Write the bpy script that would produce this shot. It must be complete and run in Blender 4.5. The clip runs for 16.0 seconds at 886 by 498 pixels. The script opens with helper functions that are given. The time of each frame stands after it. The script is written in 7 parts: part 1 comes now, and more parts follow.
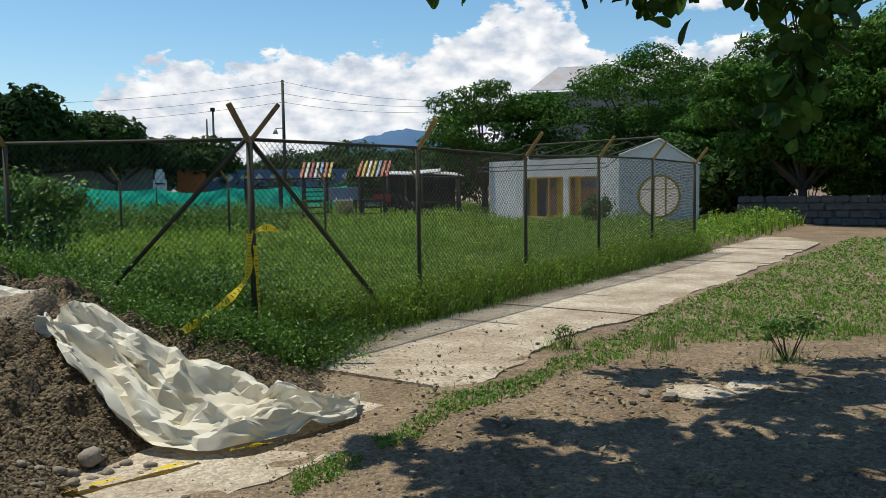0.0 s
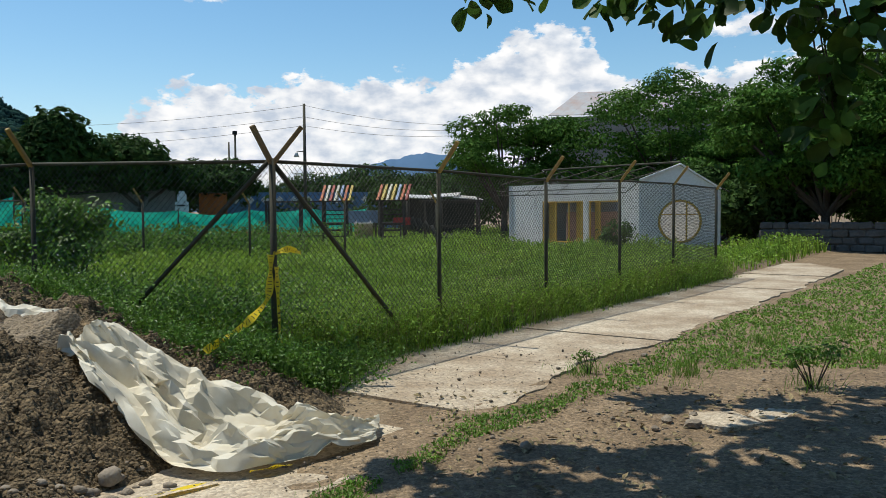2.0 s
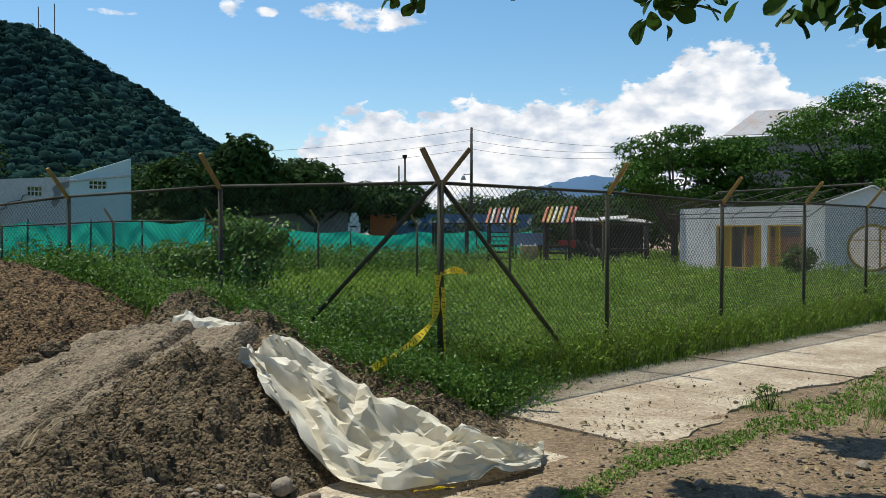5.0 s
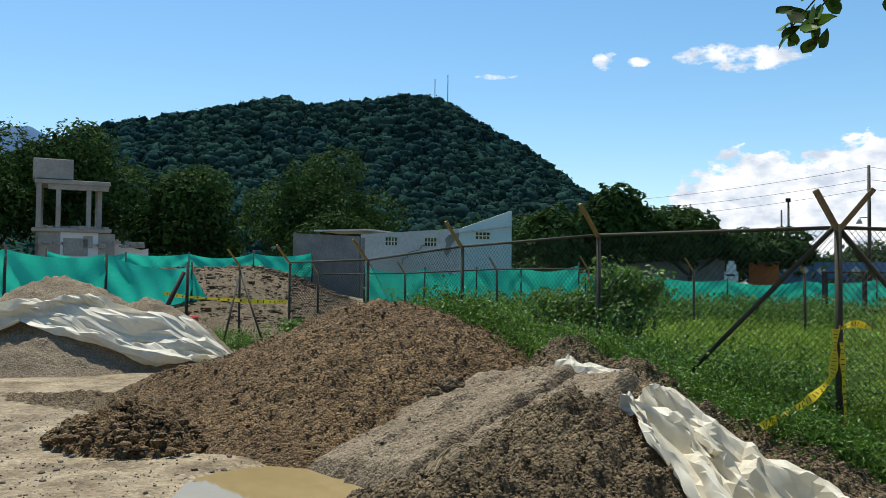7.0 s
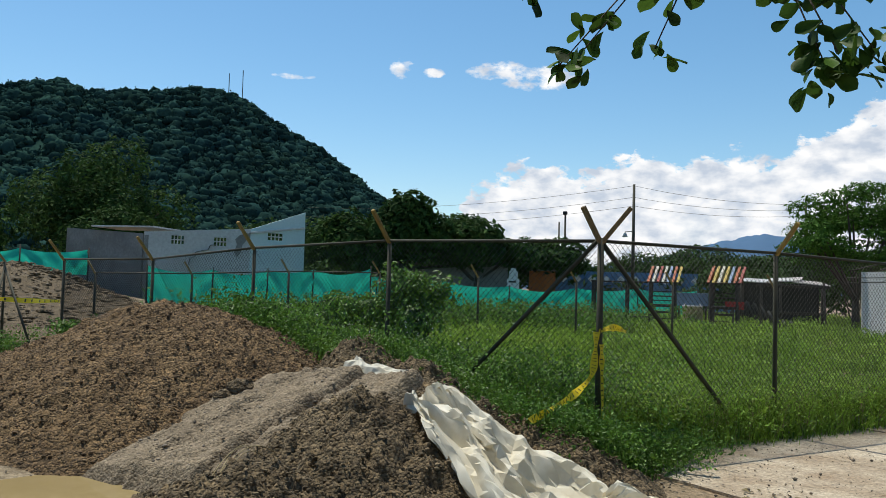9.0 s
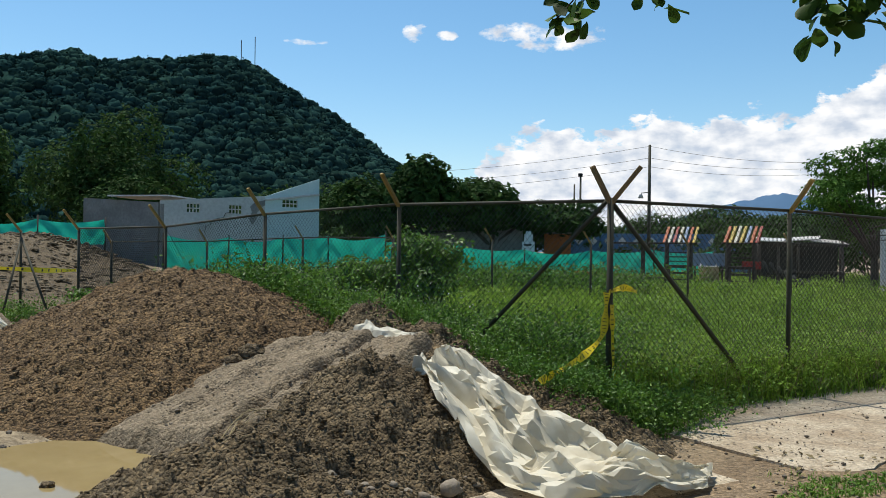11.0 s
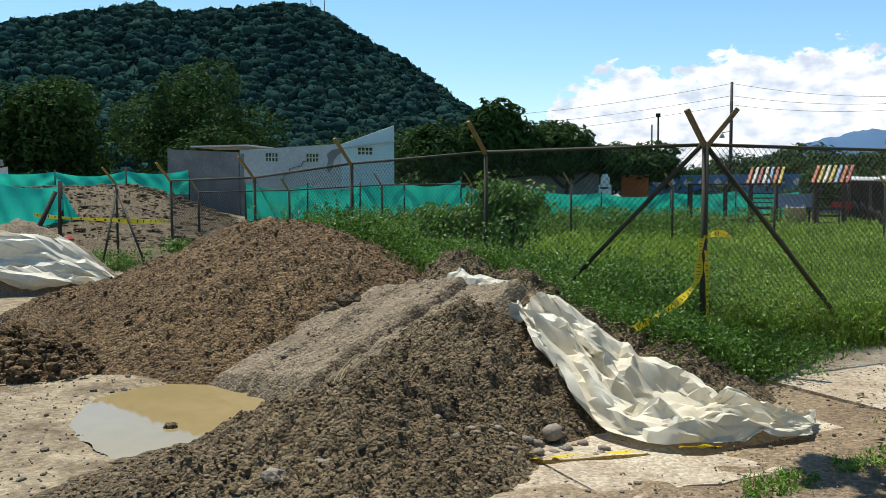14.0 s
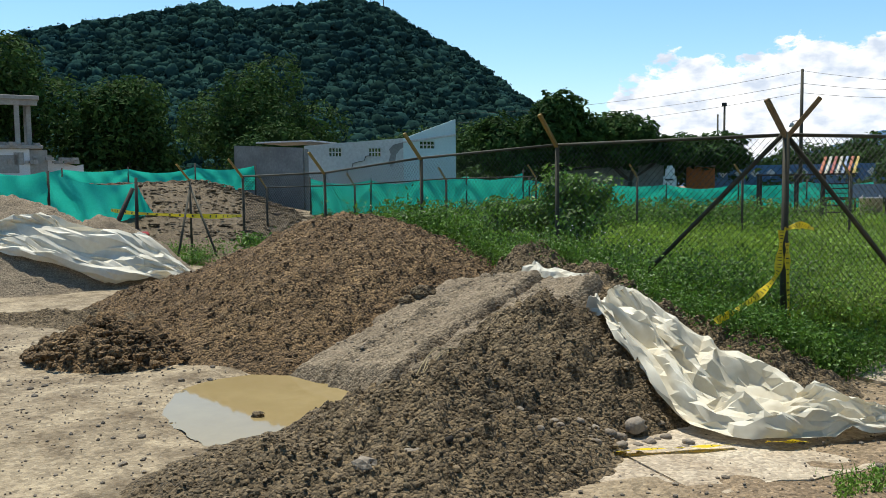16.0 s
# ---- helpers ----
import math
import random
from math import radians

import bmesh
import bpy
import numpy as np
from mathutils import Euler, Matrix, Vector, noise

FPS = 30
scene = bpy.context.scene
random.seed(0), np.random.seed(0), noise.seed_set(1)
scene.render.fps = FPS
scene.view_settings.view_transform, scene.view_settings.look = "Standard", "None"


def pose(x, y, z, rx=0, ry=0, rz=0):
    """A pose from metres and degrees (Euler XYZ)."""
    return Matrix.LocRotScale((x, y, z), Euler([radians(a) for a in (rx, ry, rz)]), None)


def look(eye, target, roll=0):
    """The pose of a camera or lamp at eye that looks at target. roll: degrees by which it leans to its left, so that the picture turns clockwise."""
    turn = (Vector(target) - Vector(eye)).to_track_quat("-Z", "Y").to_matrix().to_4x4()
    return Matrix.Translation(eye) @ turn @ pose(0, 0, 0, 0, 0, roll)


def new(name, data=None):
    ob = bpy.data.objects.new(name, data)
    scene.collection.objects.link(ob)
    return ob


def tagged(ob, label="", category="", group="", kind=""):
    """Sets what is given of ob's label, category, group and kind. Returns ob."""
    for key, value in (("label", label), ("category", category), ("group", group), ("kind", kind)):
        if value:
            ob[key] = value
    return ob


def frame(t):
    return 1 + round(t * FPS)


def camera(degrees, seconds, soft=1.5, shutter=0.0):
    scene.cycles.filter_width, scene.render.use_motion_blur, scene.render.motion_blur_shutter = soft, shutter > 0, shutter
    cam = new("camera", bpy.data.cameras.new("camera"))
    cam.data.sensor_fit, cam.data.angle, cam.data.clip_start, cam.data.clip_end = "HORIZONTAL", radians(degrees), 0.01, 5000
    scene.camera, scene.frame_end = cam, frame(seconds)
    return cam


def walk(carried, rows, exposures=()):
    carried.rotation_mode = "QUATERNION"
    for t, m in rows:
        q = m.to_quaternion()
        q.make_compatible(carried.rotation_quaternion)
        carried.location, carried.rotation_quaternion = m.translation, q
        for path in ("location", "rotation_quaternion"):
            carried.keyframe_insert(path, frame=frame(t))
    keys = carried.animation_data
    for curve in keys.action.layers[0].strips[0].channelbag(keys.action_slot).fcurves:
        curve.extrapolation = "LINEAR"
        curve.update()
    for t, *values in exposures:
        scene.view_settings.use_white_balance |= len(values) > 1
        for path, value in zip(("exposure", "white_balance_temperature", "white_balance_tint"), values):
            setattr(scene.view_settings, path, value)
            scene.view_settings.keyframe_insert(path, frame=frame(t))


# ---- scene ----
cam = camera(56.5, 16.0, soft=0.6)
PATH = [
    (0, (0.665, 1.73, 1.656), (0.836, 3.716, 1.502), -0.9),
    (0.5, (0.653, 1.735, 1.652), (0.772, 3.726, 1.509), -1.0),
    (1, (0.659, 1.739, 1.653), (0.777, 3.733, 1.555), -1.0),
    (1.5, (0.653, 1.741, 1.647), (0.779, 3.735, 1.556), -0.7),
    (2, (0.645, 1.744, 1.647), (0.772, 3.738, 1.551), -0.5),
    (2.5, (0.644, 1.739, 1.639), (0.764, 3.733, 1.543), -0.4),
    (3, (0.636, 1.761, 1.638), (0.73, 3.755, 1.529), -0.2),
    (3.2, (0.632, 1.771, 1.662), (0.677, 3.768, 1.561), -0.3),
    (5.3, (0.62, 1.837, 1.624), (0.202, 3.793, 1.602), 0.9),
    (5.5, (0.617, 1.798, 1.616), (0.048, 3.716, 1.61), 2.0),
    (6, (0.557, 1.844, 1.639), (-0.403, 3.598, 1.699), 1.9),
    (6.5, (0.552, 1.829, 1.623), (-0.561, 3.49, 1.689), 1.0),
    (7, (0.566, 1.759, 1.634), (-0.525, 3.434, 1.707), 0.5),
    (7.5, (0.524, 1.655, 1.635), (-0.505, 3.369, 1.715), -0.1),
    (8, (0.51, 1.548, 1.626), (-0.248, 3.397, 1.705), 0.2),
    (8.5, (0.609, 1.48, 1.635), (-0.036, 3.372, 1.715), 1.1),
    (8.7, (0.634, 1.54, 1.637), (-0.01, 3.432, 1.728), 1.6),
    (10.8, (0.73, 1.639, 1.615), (0.094, 3.534, 1.633), 0.5),
    (11, (0.719, 1.638, 1.618), (0.04, 3.52, 1.621), 0.7),
    (11.5, (0.694, 1.631, 1.646), (-0.14, 3.449, 1.641), 0.5),
    (12, (0.686, 1.617, 1.637), (-0.207, 3.406, 1.649), 0.9),
    (12.5, (0.688, 1.596, 1.616), (-0.26, 3.354, 1.518), 2.0),
    (13, (0.647, 1.562, 1.64), (-0.264, 3.339, 1.533), 2.5),
    (13.5, (0.59, 1.535, 1.656), (-0.272, 3.336, 1.538), -0.2),
    (14, (0.568, 1.502, 1.655), (-0.27, 3.313, 1.523), -0.2),
    (14.5, (0.587, 1.481, 1.625), (-0.227, 3.301, 1.468), -0.2),
    (15, (0.54, 1.456, 1.647), (-0.263, 3.281, 1.488), -0.8),
    (15.5, (0.493, 1.415, 1.661), (-0.376, 3.211, 1.524), -0.6),
    (16, (0.459, 1.386, 1.661), (-0.507, 3.131, 1.514), -0.7),
]
walk(cam, [(t, look(eye, target, roll)) for t, eye, target, roll in PATH],
     exposures=[(0, -0.14), (3, -0.12), (5.5, -0.05), (7, 0.08), (8.5, -0.1), (11, -0.05), (12.5, 0.12), (16, 0.2)])

# ---- light ----
SUN_TO = Vector((-0.325, 0.218, 0.92)).normalized()
SUN_EL, SUN_AZ = math.asin(SUN_TO.z), math.atan2(SUN_TO.x, SUN_TO.y)
scene.view_settings.exposure = 0.0
sun = new("sun", bpy.data.lights.new("sun", "SUN"))
sun.data.energy, sun.data.angle, sun.data.color = 5.0, radians(0.55), (0.97, 0.935, 0.80)
sun.matrix_world = look(SUN_TO * 50, (0, 0, 0))


def make_sky():
    w = bpy.data.worlds.new("sky")
    scene.world = w
    w.use_nodes = True
    nt = w.node_tree
    N, L = nt.nodes, nt.links
    N.clear()
    out = N.new("ShaderNodeOutputWorld")
    bg = N.new("ShaderNodeBackground")
    sky = N.new("ShaderNodeTexSky")
    sky.sky_type = "NISHITA"
    sky.sun_disc = False
    sky.sun_elevation, sky.sun_rotation = SUN_EL, SUN_AZ
    sky.air_density, sky.dust_density, sky.ozone_density = 1.0, 0.4, 2.5
    bg.inputs["Strength"].default_value = 0.10
    tc = N.new("ShaderNodeTexCoord")

    def math_(op, a, b=None, c=None, clamp=False):
        n = N.new("ShaderNodeMath")
        n.operation, n.use_clamp = op, clamp
        for k, v in enumerate((a, b, c)):
            if v is None:
                continue
            if isinstance(v, (int, float)):
                n.inputs[k].default_value = v
            else:
                L.new(v, n.inputs[k])
        return n.outputs[0]

    sep = N.new("ShaderNodeSeparateXYZ")
    L.new(tc.outputs["Generated"], sep.inputs[0])
    az = math_("ARCTAN2", sep.outputs[0], sep.outputs[1])
    el = math_("ARCSINE", sep.outputs[2])
    comb = N.new("ShaderNodeCombineXYZ")
    L.new(az, comb.inputs[0])
    L.new(math_("MULTIPLY", el, 1.7), comb.inputs[1])
    no = N.new("ShaderNodeTexNoise")
    no.inputs["Scale"].default_value, no.inputs["Detail"].default_value, no.inputs["Roughness"].default_value = 27.0, 9.0, 0.6
    L.new(comb.outputs[0], no.inputs["Vector"])
    big = N.new("ShaderNodeTexNoise")
    big.inputs["Scale"].default_value, big.inputs["Detail"].default_value = 4.0, 2.0
    L.new(comb.outputs[0], big.inputs["Vector"])
    # cumulus bank that grows from the hill towards the big trees: its top edge over azimuth
    ramp = N.new("ShaderNodeValToRGB")
    cr = ramp.color_ramp
    cr.interpolation = "EASE"
    pts = [(0.0, 0.3), (0.40, 0.0), (0.447, 0.10), (0.454, 0.50), (0.464, 0.58), (0.474, 0.54), (0.484, 0.63), (0.497, 0.60), (0.509, 0.63), (0.517, 0.72), (0.525, 0.83), (0.5305, 0.87), (0.541, 0.75), (0.5435, 0.58), (0.556, 0.61), (0.572, 0.68), (0.62, 0.5), (1.0, 0.3)]
    cr.elements[0].position, cr.elements[1].position = pts[0][0], pts[-1][0]
    cr.elements[0].color = (pts[0][1],) * 3 + (1,)
    cr.elements[1].color = (pts[-1][1],) * 3 + (1,)
    for p, v in pts[1:-1]:
        e = cr.elements.new(p)
        e.color = (v, v, v, 1)
    L.new(math_("MULTIPLY_ADD", az, 1 / (2 * math.pi), 0.5), ramp.inputs[0])
    top = math_("MULTIPLY", ramp.outputs[0], 0.25)
    d = math_("SUBTRACT", top, el)                       # above 0 inside the bank
    puff = math_("SUBTRACT", no.outputs["Fac"], 0.5)
    v = math_("ADD", math_("MULTIPLY", d, 30.0), math_("MULTIPLY", puff, 3.2))
    mask1 = math_("MULTIPLY_ADD", v, 4.0, 0.3, clamp=True)
    # thin gaps of blue low in the bank
    thin = math_("MULTIPLY_ADD", big.outputs["Fac"], 5.0, -1.2, clamp=True)
    mask1 = math_("MULTIPLY", mask1, math_("MULTIPLY_ADD", thin, 0.2, 0.8))
    # three loose clouds higher up
    loose = None
    for ca, ce, wa, we in ((-15.2, 14.75, 2.4, 0.55), (-12.0, 14.35, 3.0, 0.75), (-22.0, 14.9, 0.75, 0.6), (-19.7, 14.6, 0.7, 0.3), (-29.4, 13.9, 1.3, 0.22), (24.0, 11.6, 5.0, 0.7)):
        q1 = math_("DIVIDE", math_("SUBTRACT", az, radians(ca)), radians(wa))
        q2 = math_("DIVIDE", math_("SUBTRACT", el, radians(ce)), radians(we))
        e = math_("SUBTRACT", 1.0, math_("ADD", math_("MULTIPLY", q1, q1), math_("MULTIPLY", q2, q2)))
        e = math_("MULTIPLY_ADD", puff, 6.5, e)
        e = math_("MULTIPLY", e, 1.1, clamp=True)
        loose = e if loose is None else math_("MAXIMUM", loose, e)
    mask = math_("MAXIMUM", mask1, loose)
    shade = N.new("ShaderNodeValToRGB")
    shade.color_ramp.elements[0].position, shade.color_ramp.elements[1].position = 0.36, 0.62
    shade.color_ramp.elements[0].color = (6.0, 6.8, 8.0, 1)
    shade.color_ramp.elements[1].color = (11.0, 11.0, 11.0, 1)
    no2 = N.new("ShaderNodeTexNoise")
    no2.inputs["Scale"].default_value, no2.inputs["Detail"].default_value = 27.0, 7.0
    mp = N.new("ShaderNodeMapping")
    mp.inputs["Location"].default_value = (0.01, -0.035, 0)
    L.new(comb.outputs[0], mp.inputs[0])
    L.new(mp.outputs[0], no2.inputs["Vector"])
    L.new(no2.outputs["Fac"], shade.inputs[0])
    mix = N.new("ShaderNodeMix")
    mix.data_type = "RGBA"
    L.new(mask, mix.inputs[0])
    hsv = N.new("ShaderNodeHueSaturation")
    hsv.inputs["Saturation"].default_value, hsv.inputs["Value"].default_value, hsv.inputs["Hue"].default_value = 1.2, 1.42, 0.490
    L.new(sky.outputs[0], hsv.inputs["Color"])
    L.new(hsv.outputs[0], mix.inputs[6])
    L.new(shade.outputs[0], mix.inputs[7])
    L.new(mix.outputs[2], bg.inputs["Color"])
    L.new(bg.outputs[0], out.inputs[0])


make_sky()

# ---- materials ----
MATS = {}


def mat(name, cols, scale=3.0, fine=40.0, rough=0.9, bump=0.3, metal=0.0, depth=0.02, through_light=0.0, isl=0.0, spec=0.3, stretch=(1, 1, 1), rnd=0.0, grain=0.0, grit=0.5):
    """Noise-mottled surface: cols are two or three base colours, mixed at a coarse and a fine scale in metres."""
    if name in MATS:
        return MATS[name]
    m = bpy.data.materials.new(name)
    m.use_nodes = True
    nt = m.node_tree
    N, L = nt.nodes, nt.links
    b = N["Principled BSDF"]
    out = N["Material Output"]
    geo = N.new("ShaderNodeNewGeometry")
    mp = N.new("ShaderNodeMapping")
    mp.inputs["Scale"].default_value = stretch
    L.new(geo.outputs["Position"], mp.inputs[0])
    n1, n2 = N.new("ShaderNodeTexNoise"), N.new("ShaderNodeTexNoise")
    n1.inputs["Scale"].default_value, n1.inputs["Detail"].default_value, n1.inputs["Roughness"].default_value = scale, 6.0, 0.6
    n2.inputs["Scale"].default_value, n2.inputs["Detail"].default_value, n2.inputs["Roughness"].default_value = fine, 4.0, 0.65
    L.new(mp.outputs[0], n1.inputs["Vector"])
    L.new(mp.outputs[0], n2.inputs["Vector"])
    r1, r2 = N.new("ShaderNodeMapRange"), N.new("ShaderNodeMapRange")
    for r, n, lo, hi in ((r1, n1, 0.36, 0.64), (r2, n2, 0.3, 0.7)):
        r.inputs[1].default_value, r.inputs[2].default_value = lo, hi
        L.new(n.outputs["Fac"], r.inputs[0])
    c = [tuple(x) + (1,) for x in cols]
    x1 = N.new("ShaderNodeMix")
    x1.data_type = "RGBA"
    x1.inputs[6].default_value, x1.inputs[7].default_value = c[0], c[1]
    L.new(r1.outputs[0], x1.inputs[0])
    x2 = N.new("ShaderNodeMix")
    x2.data_type = "RGBA"
    x2.inputs[7].default_value = c[2] if len(c) > 2 else tuple(0.6 * v for v in c[0][:3]) + (1,)
    k = N.new("ShaderNodeMath")
    k.operation = "MULTIPLY"
    k.inputs[1].default_value = 0.55
    L.new(r2.outputs[0], k.inputs[0])
    L.new(k.outputs[0], x2.inputs[0])
    L.new(x1.outputs[2], x2.inputs[6])
    col = x2.outputs[2]
    if isl or rnd:
        hsv = N.new("ShaderNodeHueSaturation")
        mr = N.new("ShaderNodeMapRange")
        mr.inputs[3].default_value, mr.inputs[4].default_value = 1 - (isl or rnd), 1 + (isl or rnd)
        if isl:
            L.new(geo.outputs["Random Per Island"], mr.inputs[0])
        else:
            oi = N.new("ShaderNodeObjectInfo")
            L.new(oi.outputs["Random"], mr.inputs[0])
        L.new(mr.outputs[0], hsv.inputs["Value"])
        L.new(col, hsv.inputs["Color"])
        col = hsv.outputs[0]
    height = n2.outputs["Fac"]
    if grain:
        # single grains: each cell its own tone, rounded in relief
        vo = N.new("ShaderNodeTexVoronoi")
        vo.inputs["Scale"].default_value = grain
        L.new(geo.outputs["Position"], vo.inputs["Vector"])
        vb = N.new("ShaderNodeTexVoronoi")
        vb.inputs["Scale"].default_value = grain * 0.38
        L.new(geo.outputs["Position"], vb.inputs["Vector"])
        tone = N.new("ShaderNodeSeparateColor")
        L.new(vo.outputs["Color"], tone.inputs[0])
        mr2 = N.new("ShaderNodeMapRange")
        mr2.inputs[3].default_value, mr2.inputs[4].default_value = 1 - grit, 1 + grit * 0.9
        L.new(tone.outputs[0], mr2.inputs[0])
        hs = N.new("ShaderNodeHueSaturation")
        L.new(mr2.outputs[0], hs.inputs["Value"])
        L.new(col, hs.inputs["Color"])
        col = hs.outputs[0]
        s1 = N.new("ShaderNodeMath")
        s1.operation = "MULTIPLY_ADD"
        s1.inputs[1].default_value = -0.8
        L.new(vo.outputs["Distance"], s1.inputs[0])
        L.new(n2.outputs["Fac"], s1.inputs[2])
        s2 = N.new("ShaderNodeMath")
        s2.operation = "MULTIPLY_ADD"
        s2.inputs[1].default_value = -1.1
        L.new(vb.outputs["Distance"], s2.inputs[0])
        L.new(s1.outputs[0], s2.inputs[2])
        height = s2.outputs[0]
    L.new(col, b.inputs["Base Color"])
    b.inputs["Roughness"].default_value, b.inputs["Metallic"].default_value = rough, metal
    b.inputs["Specular IOR Level"].default_value = spec
    if bump:
        bp = N.new("ShaderNodeBump")
        bp.inputs["Strength"].default_value, bp.inputs["Distance"].default_value = bump, depth
        L.new(height, bp.inputs["Height"])
        L.new(bp.outputs[0], b.inputs["Normal"])
    if through_light:
        tr = N.new("ShaderNodeBsdfTranslucent")
        L.new(col, tr.inputs["Color"])
        ms = N.new("ShaderNodeMixShader")
        ms.inputs[0].default_value = through_light
        L.new(b.outputs[0], ms.inputs[1])
        L.new(tr.outputs[0], ms.inputs[2])
        L.new(ms.outputs[0], out.inputs[0])
    MATS[name] = m
    return m


M_DIRT = mat("dirt", [(0.19, 0.132, 0.08), (0.31, 0.225, 0.142), (0.105, 0.072, 0.043)], 1.1, 30, bump=0.6, depth=0.02, grain=58, grit=0.3)


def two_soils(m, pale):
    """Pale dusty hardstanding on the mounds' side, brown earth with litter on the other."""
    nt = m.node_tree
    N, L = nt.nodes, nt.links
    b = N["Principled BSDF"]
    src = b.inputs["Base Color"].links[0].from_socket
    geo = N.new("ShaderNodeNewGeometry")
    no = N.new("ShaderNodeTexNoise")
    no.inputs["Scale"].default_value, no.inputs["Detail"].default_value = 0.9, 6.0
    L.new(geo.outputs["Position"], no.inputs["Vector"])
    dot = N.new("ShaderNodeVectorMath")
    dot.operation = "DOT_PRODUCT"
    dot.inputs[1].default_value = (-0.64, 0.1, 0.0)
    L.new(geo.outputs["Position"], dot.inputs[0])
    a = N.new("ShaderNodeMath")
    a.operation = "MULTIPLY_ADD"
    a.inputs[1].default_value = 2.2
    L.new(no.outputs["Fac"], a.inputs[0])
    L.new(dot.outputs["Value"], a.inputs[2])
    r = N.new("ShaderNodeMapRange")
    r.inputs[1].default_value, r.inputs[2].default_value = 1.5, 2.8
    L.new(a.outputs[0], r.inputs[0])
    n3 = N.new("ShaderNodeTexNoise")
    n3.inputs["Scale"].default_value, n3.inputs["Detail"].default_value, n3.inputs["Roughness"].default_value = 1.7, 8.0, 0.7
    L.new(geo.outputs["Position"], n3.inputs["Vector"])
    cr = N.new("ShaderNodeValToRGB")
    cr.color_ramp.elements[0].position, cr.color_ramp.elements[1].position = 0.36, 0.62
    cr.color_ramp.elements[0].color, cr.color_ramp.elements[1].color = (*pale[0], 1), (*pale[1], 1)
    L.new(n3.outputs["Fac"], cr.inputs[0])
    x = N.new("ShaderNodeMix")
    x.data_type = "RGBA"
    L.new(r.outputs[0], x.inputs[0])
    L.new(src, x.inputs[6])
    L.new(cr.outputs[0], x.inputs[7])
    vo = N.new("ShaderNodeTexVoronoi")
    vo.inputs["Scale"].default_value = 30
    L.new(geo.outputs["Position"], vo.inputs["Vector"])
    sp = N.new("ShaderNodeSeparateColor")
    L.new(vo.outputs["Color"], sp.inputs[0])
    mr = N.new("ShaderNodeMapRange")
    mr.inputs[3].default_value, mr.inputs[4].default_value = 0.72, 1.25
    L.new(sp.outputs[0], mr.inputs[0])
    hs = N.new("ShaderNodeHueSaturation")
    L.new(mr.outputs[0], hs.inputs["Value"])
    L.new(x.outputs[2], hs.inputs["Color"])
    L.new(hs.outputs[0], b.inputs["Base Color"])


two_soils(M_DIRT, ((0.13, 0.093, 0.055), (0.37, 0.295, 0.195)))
M_CONC = mat("concrete", [(0.28, 0.205, 0.135), (0.56, 0.48, 0.37), (0.30, 0.235, 0.165)], 1.0, 5, bump=0.6, depth=0.015, grain=45, grit=0.28)
M_GRAVEL = mat("gravel", [(0.15, 0.093, 0.044), (0.24, 0.155, 0.076), (0.062, 0.037, 0.018)], 1.2, 50, bump=1.0, depth=0.028, grain=46, grit=0.65)
M_DARK = mat("damp_sand", [(0.14, 0.10, 0.056), (0.225, 0.165, 0.096), (0.05, 0.036, 0.021)], 1.3, 45, bump=1.0, depth=0.03, grain=44, grit=0.6)
M_RAMP = mat("packed_sand", [(0.20, 0.155, 0.105), (0.28, 0.22, 0.15), (0.13, 0.095, 0.06)], 2.0, 45, bump=0.7, depth=0.02, grain=55, grit=0.4)
M_STONE = mat("stone", [(0.16, 0.13, 0.10), (0.25, 0.21, 0.165), (0.09, 0.072, 0.055)], 5, 60, rough=0.8, bump=0.4, isl=0.35)
M_TARP = mat("tarp", [(0.71, 0.66, 0.54), (0.77, 0.74, 0.64), (0.55, 0.46, 0.31)], 2.6, 6, rough=0.55, bump=0.1, through_light=0.15)
M_PIPE = mat("painted_pipe", [(0.035, 0.042, 0.03), (0.06, 0.062, 0.045), (0.07, 0.045, 0.027)], 6, 60, rough=0.75, bump=0.2)
M_ARM = mat("yellow_arm", [(0.40, 0.26, 0.05), (0.31, 0.19, 0.06), (0.12, 0.07, 0.035)], 9, 60, rough=0.6, bump=0.2)
M_RUSTARM = mat("rusty_arm", [(0.20, 0.135, 0.07), (0.27, 0.19, 0.09), (0.10, 0.06, 0.035)], 9, 60, rough=0.7, bump=0.25)
M_WIRE = mat("wire", [(0.035, 0.035, 0.03), (0.06, 0.058, 0.048)], 6, 60, rough=0.7, bump=0)
M_NET = mat("green_net", [(0.02, 0.50, 0.36), (0.04, 0.60, 0.46), (0.015, 0.40, 0.30)], 1.5, 22, rough=0.8, bump=0.1, through_light=0.42)
M_WHITE = mat("white_wall", [(0.66, 0.66, 0.66), (0.74, 0.73, 0.72), (0.50, 0.49, 0.47)], 1.2, 12, rough=0.85, bump=0.15)
M_TEAL = mat("pale_teal_wall", [(0.50, 0.62, 0.63), (0.58, 0.68, 0.68), (0.42, 0.52, 0.52)], 0.8, 10, rough=0.85, bump=0.1)
M_BLOCK = mat("grey_block", [(0.20, 0.19, 0.18), (0.29, 0.28, 0.26), (0.13, 0.12, 0.11)], 0.9, 8, rough=0.95, bump=0.4)
M_RUIN = mat("raw_concrete", [(0.30, 0.28, 0.25), (0.40, 0.38, 0.34), (0.20, 0.18, 0.16)], 0.8, 8, rough=0.95, bump=0.3)
M_METAL = mat("zinc", [(0.55, 0.55, 0.55), (0.66, 0.66, 0.66), (0.40, 0.30, 0.24)], 0.6, 8, rough=0.5, bump=0.1, metal=0.3)
